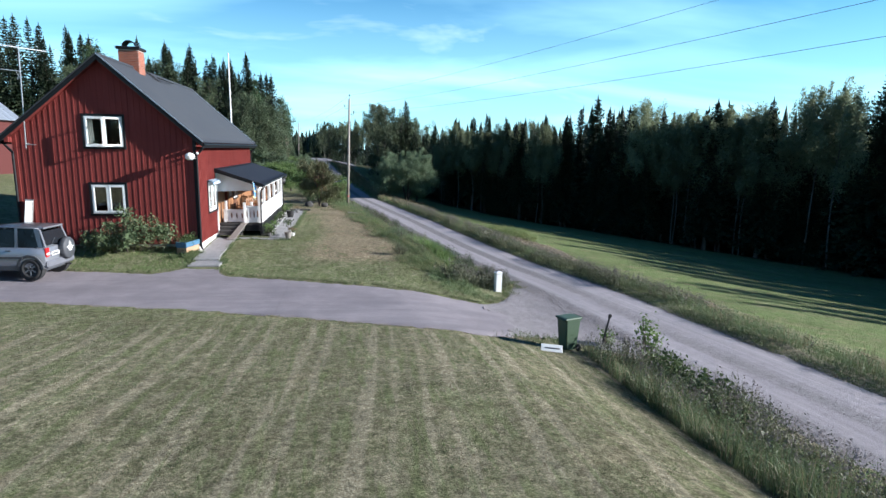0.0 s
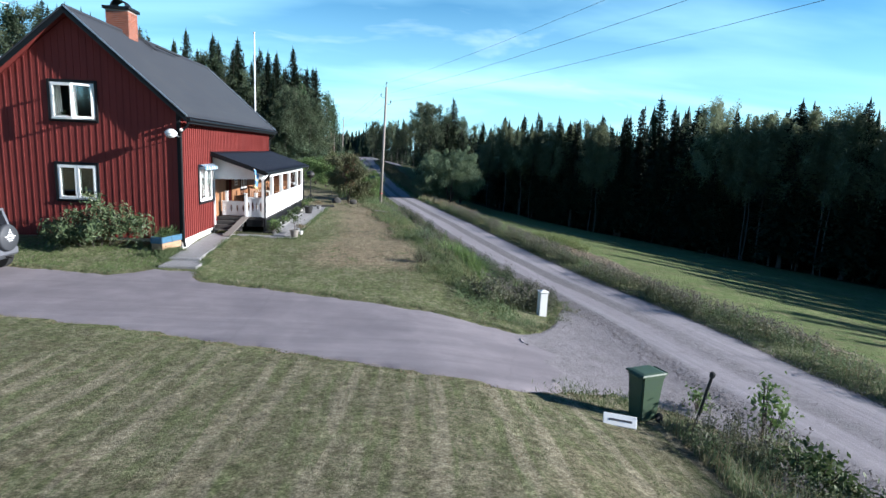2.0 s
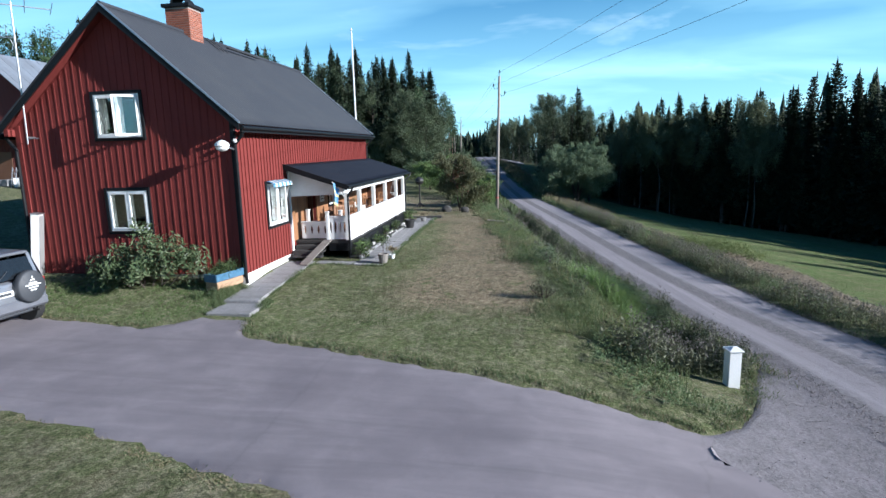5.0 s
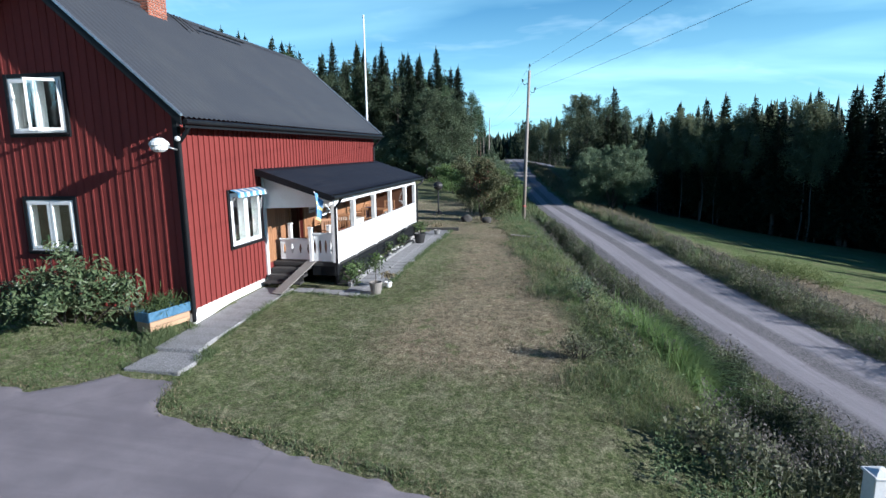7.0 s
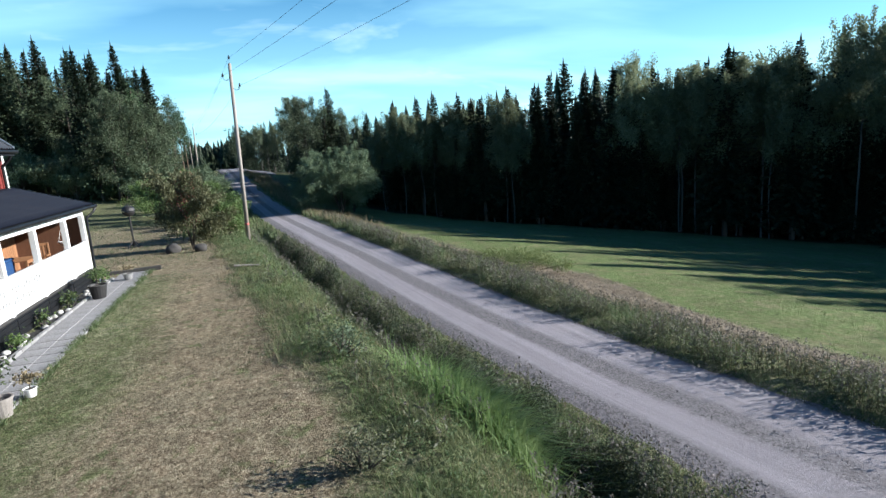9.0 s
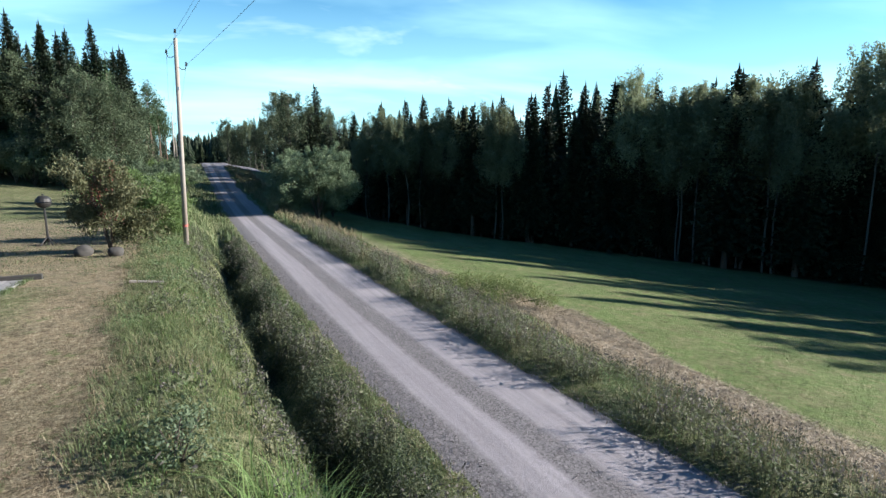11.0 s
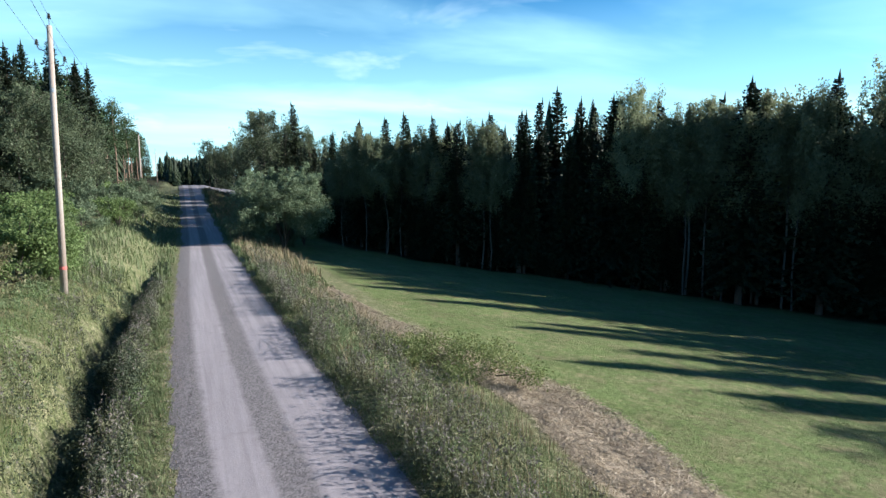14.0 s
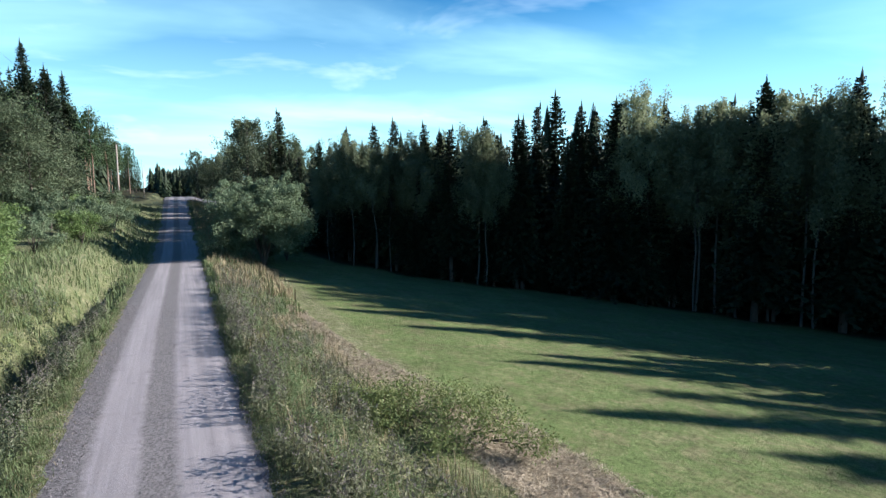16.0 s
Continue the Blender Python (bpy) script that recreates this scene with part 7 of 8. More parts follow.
for a in (-0.22, 0.22):
    part("rail", tube([(a, -0.3, 0), (a * 0.7, 0, 1.5)], 0.025, 6), METAL, ladder)
    part("rail", tube([(a, 0.35, 0), (a * 0.7, 0, 1.5)], 0.02, 6), METAL, ladder)
for k in range(5):
    part("rung", box((-0.2, -0.27 + 0.055 * k, 0.25 + 0.26 * k), (0.2, -0.2 + 0.055 * k, 0.28 + 0.26 * k), 0.004), METAL, ladder)
# ---- garden trees, bushes and the western woods ----
ROWANLEAF = leafy("rowan_leaves", [(0.1, (0.055, 0.066, 0.034)), (0.5, (0.105, 0.112, 0.056)), (0.95, (0.185, 0.165, 0.088))], glow=0.3, rng=0.0, scale=0.8)
ROWANP = make_broadleaf("garden_tree", 77, 4.2, 1.75, 0.14, 22, 80, 0.13, BARK, ROWANLEAF, 0.55, 0.25, 0.06, stems=4, clump=0.42, fork=4)
rowan = put_tree(ROWANP, -0.1, 48.6, 0.97, 20, "round bushy garden tree with reddish berries on the lawn", "garden tree", wide=0.76)
BERRY = surface("red_berries", (0.15, 0.045, 0.03), (0.22, 0.075, 0.05), 20, 4, 0.6, bump=0.0)
rb = np.random.default_rng(4)
bd = rb.normal(size=(70, 3)); bd /= np.linalg.norm(bd, axis=1)[:, None]
bd[:, :2] = np.abs(bd[:, :2]) * np.array([-1, -1]) + 0.35
bc = np.repeat(np.array([0, 0, 2.6]) + bd * np.array([1.6, 1.6, 1.25]), 9, 0) + rb.normal(size=(630, 3)) * 0.13
bv, bf = leaf_quads(bc, np.full(630, 0.12), rb)
piece("berries", raw_mesh("berries", bv, bf, BERRY), rowan, Matrix())["kind"] = "stuff"
WILLOWP = make_broadleaf("willow_bush", 78, 7.6, 3.6, 0.06, 40, 190, 0.14, BARK, WILLOW, 0.55, 0.2, 0.13, stems=5, clump=0.62, fork=4)
put_tree(WILLOWP, 11.3, 84.6, 1.03, 40, "broad grey-green willow standing between road and field", "willow")
BUSHES = [make_broadleaf("bush", 81 + k, 3.6, 1.7, 0.10, 18, 44, 0.15, BARK, (BIRCH, APPLE, WILLOW, LUSH)[k], 0.6, 0.1, 0.05, stems=4, clump=0.48, fork=3) for k in range(4)]


def bush(x, y, s, k, label="leafy green bush at the garden's edge", group="bushes"):
    put_tree(BUSHES[k], x, y, s, (x * 37 + y * 11) % 360, label, "bush", group)


rw = random.Random(21)
# bushes along the far side of the garden and by the road to the west
for k in range(34):
    f = k / 33
    bush(-44 + 32 * f + rw.uniform(-1, 1), 110 - 11 * f + rw.uniform(-4, 4), rw.uniform(1.2, 1.7), k % 3)
for x, y, s, k in ((0.3, 53.4, 0.75, 3), (1.0, 56.4, 0.5, 3), (1.3, 53.9, 0.6, 3), (-2.6, 66.0, 0.75, 3), (-4.4, 69.5, 0.85, 3), (-6.2, 74.0, 0.95, 3), (-3.6, 76.5, 0.7, 2), (-7.5, 80.0, 0.95, 3), (-0.4, 60.0, 0.55, 3), (-1.8, 62.8, 0.55, 1), (-2.9, 84.5, 0.8, 3), (-5.0, 88, 0.95, 2), (-3.9, 92, 1.0, 2), (-6.5, 100, 1.0, 3), (-3.0, 96, 0.8, 2), (-6, 108, 1.0, 2), (-8.5, 96, 1.1, 2), (9.5, 100, 1.1, 2), (13.5, 90, 0.9, 1), (8.2, 94, 1.0, 0)):
    bush(x, y, s, k)
# trees behind the house and along the road, tallest to the south-west
WEST = "trees of the western wood"


def west_tree(kind, x, y, top):
    g = gz(x, y)
    if kind == "s":
        put_tree(SPRUCES_FAR[rw.randrange(2)] if y > 125 or x < -45 else SPRUCES[rw.randrange(4)], x, y, (top - g) / 20.5, rw.uniform(0, 360), "dark green spruce in the western wood", "spruce tree", WEST)
    elif kind == "b":
        put_tree(BIRCHES[rw.randrange(4)], x, y, (top - g) / 18.8, rw.uniform(0, 360), "leafy birch in the western wood", "birch tree", WEST)
    elif kind == "a":
        top -= 2.5
        put_tree(ASPENS[rw.randrange(2)], x, y, (top - g) / 13.6, rw.uniform(0, 360), "broad green leafy tree at the wood's edge", "broadleaf tree", WEST)
    else:
        put_tree(PINES[rw.randrange(2)], x, y, (top - g) / 20.0, rw.uniform(0, 360), "tall pine with a bare reddish trunk and high crown", "pine tree", WEST)


def west_top(x, y):
    """Height of the western skyline: a long rise to the west, falling off towards the road."""
    az = math.degrees(math.atan2(x - 4.0, y - 7.0))
    el = lerp(az, [-60, -41, -36, -33, -25, -21, -14.5, -12.5, -10, -9, -8.2, -5], [10.5, 10.4, 11.8, 11.8, 10.2, 10.2, 9.6, 7.8, 7.9, 6, 2.5, 1.5])
    return 5.2 + math.hypot(x - 4.0, y - 7.0) * math.tan(radians(el))


for row in range(5):
    x = -78.0 + row
    while x < -12.5 + row * -1.5:
        y = lerp(x, [-80, -45, -30, -20, -12], [82, 100, 108, 112, 114]) + row * 4.5 + rw.uniform(-1.5, 1.5)
        top = west_top(x, y) + rw.uniform(-4.0, 0.6)
        west_tree("sspssas"[rw.randrange(7)] if row < 3 else "s", x, y, top)
        x += rw.uniform(3.0, 4.6)
for x, y, top in ((-15.0, 107, 15.5), (-18.5, 106, 14), (-13.0, 110, 14.5), (-22, 108, 13), (-11.8, 113, 11.5), (-26, 110, 12)):
    west_tree("a", x, y, top)
for x, y, top in ((-10.5, 98, 15.5), (-13.5, 101, 17.5), (-9.5, 104, 14.0)):
    west_tree("a", x, y, top)
west_tree("s", -13.6, 122, 21.0)
for kind, x, y, top in (("s", -17.4, 100, 20.3), ("s", -17.0, 104, 20.0), ("s", -10.6, 105, 18.7), ("s", -16.3, 98, 16.6), ("a", -12.7, 98, 17.2), ("a", -14.0, 96, 15.8), ("p", -10.8, 122, 16.8), ("p", -10.8, 130, 15.2), ("p", -11.1, 138, 13.8),
                        ("s", -29.6, 112, 24.5), ("s", -34.6, 112, 21.7), ("s", -22.3, 116, 23.1), ("s", -19.4, 116, 22.7), ("s", -16.7, 118, 24.2), ("s", -14.1, 118, 20.5)):
    west_tree(kind, x, y, top)
# pines along the road beyond the second pole
for k in range(46):
    y = 122 + k * 3.1
    x = road_x(y) - 11.5 - rw.uniform(0, 9)
    west_tree("p" if k < 34 else "s", x, y, min(21.0, west_top(x, y) + rw.uniform(-1.5, 1.0)) if y < 150 else 17.5 + rw.uniform(-2.0, 1.0))
for k in range(26):
    y = 120 + k * 4.6
    west_tree("s", road_x(y) - 24 - rw.uniform(0, 8), y, 20 + rw.uniform(-2, 2))
# rounded broadleaf trees where the road runs into the wood
for x, y, top in ((9.9, 112, 14.3), (12.8, 114.5, 13.0), (16.5, 116, 12.4), (-3.0, 180, 14.0), (0.5, 184, 13.0)):
    put_tree(ASPENS[rw.randrange(2)], x, y, (top - gz(x, y)) / 13.6, rw.uniform(0, 360), "broad grey-green leafy tree where the road meets the wood", "broadleaf tree", "trees of the eastern wood")
# far side of the road to the east, and the far end
for k in range(40):
    y = 128 + k * 4.2
    x = road_x(y) + 8.5 + rw.uniform(0, 9) + lerp(y, [128, 150, 165, 180], [0, 8, 6, 0])
    (plant_spruce if rw.random() < 0.55 else plant_birch)(x, y, lerp(y, [128, 200, 300], [12.5, 14.5, 17]) + rw.uniform(-2, 1.5), far=True)
for k in range(6):
    plant_birch(6.2 + k * 2.6, 176 + k * 2.0, 14 + rw.uniform(-1, 3))


# the deep wood and the skyline beyond: one mass of simple conifers
def far_wood(spots, name, label):
    rng = np.random.default_rng(5)
    V, Fc = [], []
    n0 = 0
    for x, y, top in spots:
        g = gz(x, y)
        h, r = top - g, 2.0 + rng.random() * 0.7
        for lv in range(9):
            f = lv / 9
            z0, z1 = g + h * (0.06 + 0.9 * f), g + h * min(1.0, 0.06 + 0.9 * f + 0.2)
            rr = r * (1 - f) ** 0.85 + 0.15
            off = rng.random() * 6
            for k in range(9):
                a0, a1 = off + k * 0.698, off + (k + 0.7) * 0.698
                q = 0.7 + 0.6 * rng.random()
                V += [(x + rr * q * math.cos(a0), y + rr * q * math.sin(a0), z0 - 0.4 * rng.random()), (x + rr * q * math.cos(a1), y + rr * q * math.sin(a1), z0 - 0.4 * rng.random()), (x, y, z1)]
                Fc.append((n0, n0 + 1, n0 + 2)); n0 += 3
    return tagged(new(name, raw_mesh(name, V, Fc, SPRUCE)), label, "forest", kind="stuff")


spots = []
# a second storey added close behind the wood's edge to block sky light
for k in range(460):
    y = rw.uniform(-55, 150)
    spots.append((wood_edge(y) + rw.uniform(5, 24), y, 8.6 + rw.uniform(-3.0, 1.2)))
for k in range(420):
    y = rw.uniform(-60, 150)
    x = wood_edge(y) + rw.uniform(20, 75)
    spots.append((x, y, 12.5 + rw.uniform(-2.5, 1.5)))
for k in range(260):
    spots.append((rw.uniform(-120, -22), rw.uniform(122, 190), 21 + rw.uniform(-3, 2)))
for k in range(300):
    x = rw.uniform(-150, 120)
    spots.append((x, rw.uniform(260, 330), 13.5 + rw.uniform(-2.5, 2.5)))
for k in range(160):
    spots.append((road_x(250) + rw.uniform(-9, 9), rw.uniform(275, 300), 11 + rw.uniform(-2, 2)))
# unseen wood added to close south and west and cut low sky light
for k in range(330):
    spots.append((rw.uniform(-130, 75), rw.uniform(-75, -48), 19 + rw.uniform(-3, 3)))
for k in range(120):
    spots.append((rw.uniform(-130, -95), rw.uniform(-60, 80), 19 + rw.uniform(-3, 3)))
far_wood(spots, "distant_forest", "dense dark spruce forest filling the distance, with unseen trees added around")
# ---- grasses and weeds ----
def blades(x, y, h, w, rng, lean=0.35, segs=2):
    """Bent tapering blades standing on the land at (x, y)."""
    n = len(x)
    z = ground_z(x, y) - 0.02
    a = rng.random(n) * math.tau
    tilt = rng.random(n) * lean
    d = np.stack([np.cos(a), np.sin(a)], -1)
    s = np.stack([-np.sin(a), np.cos(a)], -1) * (w * 0.5)[:, None]
    base = np.stack([x, y], -1)
    m = base + d * (h * tilt * 0.35)[:, None]
    t = base + d * (h * tilt)[:, None]
    V = np.stack([np.c_[base - s, z], np.c_[base + s, z], np.c_[m + s * 0.75, z + h * 0.55], np.c_[m - s * 0.75, z + h * 0.55], np.c_[t, z + h * (1 - 0.3 * tilt)]], 1).reshape(-1, 3)
    i = np.arange(n)[:, None] * 5
    F = np.concatenate([i + np.array([[0, 1, 2]]), i + np.array([[0, 2, 3]]), i + np.array([[3, 2, 4]])], 1).reshape(-1, 3)
    return V, F


def scatter(rng, n, y0, y1, u0, u1, near=1.0, keep=None):
    """Spots in a strip beside the road (u: metres from its middle), thinning out with distance."""
    y = y0 + (y1 - y0) * rng.random(n) ** near
    u = u0 + (u1 - u0) * rng.random(n)
    # the growth stands back from the gravel unevenly
    u = u + np.sign(u) * np.clip(0.14 + 0.22 * np.sin(y * 0.9 + u0) + 0.16 * np.sin(y * 2.3 + 1), 0, 1)
    x = road_x(y) + u
    if keep is not None:
        k = keep(x, y, u)
        x, y, u = x[k], y[k], u[k]
    return x, y


def patchy(x, y, scale, cut, seed=0.0):
    return np.array([noise.noise((a * scale, b * scale, seed)) for a, b in zip(x, y)]) > cut


def clear_of_drive(x, y, u):
    return ~((y > drive_near(x) - 0.3) & (y < drive_far(x) + 0.25) & (x < 12.5)) & (np.hypot(x - 8.45, y - 22.15) > 0.75)


def verge_only(x, y, u):
    """Clear of the drive, and no further onto the near lawn than the uncut strip reaches."""
    return clear_of_drive(x, y, u) & (u > -lerp(y, [4, 9, 13.5, 14.5, 15], [6.1, 5.3, 4.4, 4.4, 99]))


def clear_of_house(x, y):
    return ~((x > -12.2) & (x < -0.75) & (y > 25.7) & (y < 42) & ((x < -4.4) | (y > 29.2) | (x < -3.2))) & ~((x > -4.6) & (x < -2.9) & (y < 29.8) & (y > 23.6))


def stuff(name, parts, material, label):
    V, F, o = [], [], 0
    for v, f in parts:
        V.append(v); F.append(f + o); o += len(v)
    return tagged(new(name, raw_mesh(name, np.concatenate(V), np.concatenate(F), material)), label, "grass", kind="stuff")


rg = np.random.default_rng(3)


def strip(n, y0, y1, u0, u1, h0, h1, w, near=1.3, lean=0.5, cut=None, seed=0.0):
    x, y = scatter(rg, n, y0, y1, u0, u1, near, verge_only)
    if cut is not None:
        k = patchy(x, y, 0.8, cut, seed)
        x, y = x[k], y[k]
    h = h0 + (h1 - h0) * rg.random(len(x)) ** 1.5
    h = h * (0.45 + 1.1 * np.clip(0.5 + np.array([noise.noise((a * 0.75, b * 0.75, 7.0)) + 0.5 * noise.noise((a * 2.2, b * 2.2, 3.0)) for a, b in zip(x, y)]), 0, 1))
    big = 1 + np.clip((y - 30) / 50, 0, 1.4)
    return blades(x, y, h, w * big * (0.7 + 0.6 * rg.random(len(x))), rg, lean)


def tri(q):
    return q[0], np.concatenate([q[1][:, [0, 1, 2]], q[1][:, [0, 2, 3]]], 0)


def herbs(n, y0, y1, u0, u1, h0, h1, leaf=0.09, per=13, near=1.2, cut=-0.3, seed=1.0, slim=0.42, girth=0.11):
    """Leafy herbs in uneven drifts: leaves set round a stem, wider at the foot than at the tip."""
    x, y = scatter(rg, n, y0, y1, u0, u1, near, verge_only)
    drift = np.array([noise.noise((p * 0.9, q * 0.55, seed)) + 0.6 * noise.noise((p * 2.6, q * 2.0, seed + 3)) for p, q in zip(x, y)])
    k = drift > cut
    x, y, drift = x[k], y[k], drift[k]
    h = (h0 + (h1 - h0) * rg.random(len(x))) * np.clip(0.75 + 0.7 * drift, 0.4, 1.3)
    big = np.repeat(1 + np.clip((y - 34) / 40, 0, 1.2), per)
    c = np.repeat(np.c_[x, y, ground_z(x, y)], per, 0)
    hh = np.repeat(h, per)
    f = rg.random(len(c)) ** 0.8
    a, r = rg.random(len(c)) * math.tau, girth * (1.25 - 0.85 * f) * (0.35 + rg.random(len(c))) * (0.6 + hh)
    c += np.c_[np.cos(a) * r, np.sin(a) * r, 0.05 + hh * (0.08 + 0.9 * f)]
    return tri(leaf_quads(c, leaf * big * (0.5 + rg.random(len(c))) * (1.15 - 0.45 * f), rg, -0.12, slim))


# green grass of the verges
stuff("verge_grass", [
    strip(52000, 5, 70, 2.1, 5.6, 0.10, 0.40, 0.009, lean=1.1),
    strip(9000, 60, 150, 2.0, 6.0, 0.2, 0.6, 0.03),
    strip(14000, 24, 62, -2.9, -2.1, 0.06, 0.26, 0.010, lean=1.1),
    strip(3000, 24, 62, -3.4, -2.6, 0.15, 0.45, 0.010, lean=0.8),
    strip(26000, 23.5, 62, -7.4, -4.7, 0.06, 0.20, 0.009, lean=1.8),
    strip(9000, 55, 140, -9, -2.2, 0.2, 0.6, 0.03),
    strip(13000, 2, 14.5, -5.2, -2.3, 0.15, 0.5, 0.012, lean=0.9),
    strip(12000, 1, 12, -6.3, -4.4, 0.2, 0.65, 0.011, lean=0.8),
    strip(9000, -16, 6, 2.1, 5.4, 0.12, 0.45, 0.02, 0.7, 0.8),
    strip(6000, -16, 3, -5.2, -2.3, 0.15, 0.5, 0.02, 0.7),
    strip(2500, 20.5, 24, -5.5, -2.6, 0.08, 0.25, 0.014),
    strip(1600, 13.6, 15.6, -6.0, -3.6, 0.04, 0.14, 0.012),
], GRASS, "rough green grass along the road verges")
BANK = leafy("pale_bank_grass", [(0.1, (0.115, 0.145, 0.062)), (0.5, (0.195, 0.225, 0.105)), (0.95, (0.310, 0.325, 0.170))], glow=0.35, scale=0.5, rng=0.0)
stuff("bank_grass", [strip(42000, 23.5, 62, -7.2, -4.65, 0.05, 0.22, 0.009, lean=1.8), strip(9000, 23.5, 62, -4.9, -4.2, 0.12, 0.4, 0.010, lean=1.4)], BANK, "pale yellow-green grass on the bank below the lawn")
HERB = leafy("grey_green_herbs", [(0.1, (0.062, 0.100, 0.042)), (0.5, (0.130, 0.185, 0.085)), (0.95, (0.265, 0.315, 0.170))], glow=0.35, scale=0.5, rng=0.0)
# dark green leaf colour, taken down further to carry the ditch's shade
HERBDARK = leafy("dark_shaded_ditch_herbs", [(0.1, (0.022, 0.034, 0.019)), (0.5, (0.046, 0.063, 0.036)), (0.95, (0.095, 0.112, 0.070))], glow=0.25, scale=0.5, rng=0.0)
stuff("verge_herbs", [
    herbs(2600, 6, 64, 2.2, 3.3, 0.22, 0.58, 0.042, 22, 1.1, 0.0, 2.0),
    herbs(1300, 22, 60, 3.2, 5.0, 0.2, 0.45, 0.040, 20, 1.1, 0.05, 5.0),
    herbs(1200, -10, 22, 2.4, 4.2, 0.25, 0.55, 0.065, 13, 1.0, -0.1, 9.0),
    herbs(2000, 24, 62, -7.0, -4.4, 0.12, 0.42, 0.05, 14, 1.1, 0.05, 11.0),
    herbs(450, 24, 60, -3.0, -2.4, 0.2, 0.5, 0.042, 20, 1.1, 0.05, 13.0),
    herbs(1300, 2, 13.4, -4.6, -2.4, 0.3, 0.7, 0.045, 20, 0.9, -0.1, 15.0),
    herbs(1500, 1, 13, -6.1, -4.2, 0.3, 0.62, 0.034, 26, 1.0, -0.25, 14.0),
    herbs(260, 20.6, 23.8, -6.4, -4.6, 0.2, 0.5, 0.06, 12, 1.0, -0.4, 16.0),
], HERB, "grey-green leafy herbs crowding the road verges")
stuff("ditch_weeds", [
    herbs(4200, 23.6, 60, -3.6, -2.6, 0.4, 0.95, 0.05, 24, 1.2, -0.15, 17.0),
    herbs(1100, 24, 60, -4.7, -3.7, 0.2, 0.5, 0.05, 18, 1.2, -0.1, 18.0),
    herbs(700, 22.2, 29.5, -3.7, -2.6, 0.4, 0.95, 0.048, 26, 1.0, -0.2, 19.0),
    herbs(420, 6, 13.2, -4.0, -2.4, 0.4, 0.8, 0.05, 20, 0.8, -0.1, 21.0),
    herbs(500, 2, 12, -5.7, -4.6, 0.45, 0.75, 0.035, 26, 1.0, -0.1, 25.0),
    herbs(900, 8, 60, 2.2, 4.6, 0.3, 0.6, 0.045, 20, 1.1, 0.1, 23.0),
], HERBDARK, "broad dark green weed leaves along the ditch, deepened for its shade")
# a lush wet patch below the lawn: long arching blades
ly = 27.4 + rg.normal(size=5200) * 0.75
lx = 6.95 - 0.30 * (ly - 27.4) + rg.normal(size=5200) * 0.30
lx2, ly2 = scatter(rg, 20000, 24, 62, -6.8, -4.5, 1.0)
k2 = patchy(lx2, ly2, 0.6, 0.02, 9.0)
RUSH = leafy("bright_wet_grass", [(0.1, (0.105, 0.180, 0.055)), (0.5, (0.185, 0.270, 0.095)), (0.95, (0.300, 0.370, 0.180))], glow=0.4, scale=0.6, rng=0.0)
stuff("wet_tussock", [blades(lx, ly, 0.45 + 0.5 * rg.random(5200), np.full(5200, 0.018), rg, 1.7)], RUSH, "lush bright green tussock of long wet grass")
stuff("lush_grass", [blades(lx2[k2], ly2[k2], 0.06 + 0.16 * rg.random(k2.sum()), np.full(k2.sum(), 0.013), rg, 1.5)], LUSH, "lush bright green grass on the bank")
# straw-coloured grass
stuff("dry_grass", [
    strip(20000, 5, 75, 2.5, 5.8, 0.22, 0.6, 0.010, cut=-0.05, seed=3.0),
    strip(9000, 65, 150, 2.3, 6.6, 0.3, 0.8, 0.022),
    strip(3000, -16, 6, -5.2, -2.1, 0.3, 0.7, 0.014, 0.7),
    strip(3500, -16, 6, 2.3, 6.6, 0.3, 0.7, 0.014, 0.7),
    strip(9000, 23.5, 62, -7.6, -4.7, 0.10, 0.34, 0.008, cut=0.0, seed=4.0, lean=1.2),
    strip(6000, 2, 14.5, -5.2, -2.1, 0.25, 0.7, 0.009, cut=-0.1, seed=5.0, lean=0.8),
    strip(3500, 1, 11.5, -6.1, -4.3, 0.25, 0.65, 0.009, cut=-0.1, seed=6.0, lean=0.9),
], DRY, "dry straw-coloured grass standing in the verges")


def weeds(n, y0, y1, u0, u1, h0, h1, near=1.2, cut=0.0, seed=1.0):
    """Tall stalks with narrow leaves and a feathery seed head."""
    x, y = scatter(rg, n, y0, y1, u0, u1, near, verge_only)
    k = patchy(x, y, 0.55, cut, seed)
    x, y = x[k], y[k]
    n = len(x)
    h = h0 + (h1 - h0) * rg.random(n)
    z = ground_z(x, y)
    st = blades(x, y, h, np.full(n, 0.014), rg, 0.18)
    per = 9
    c = np.repeat(np.c_[x, y, z], per, 0)
    hh = np.repeat(h, per)
    c[:, 2] += hh * (0.12 + 0.62 * rg.random(len(c)))
    c[:, :2] += rg.normal(size=(len(c), 2)) * 0.06
    lf = leaf_quads(c, 0.11 * (0.6 + 0.8 * rg.random(len(c))), rg, 0.1, 0.28)
    per = 5
    c = np.repeat(np.c_[x, y, z], per, 0)
    hh = np.repeat(h, per)
    c[:, 2] += hh * (0.74 + 0.26 * rg.random(len(c)))
    c[:, :2] += rg.normal(size=(len(c), 2)) * 0.022
    hd = leaf_quads(c, 0.06 * (0.6 + 0.8 * rg.random(len(c))), rg, -0.4, 0.4)
    return st, tri(lf), tri(hd)


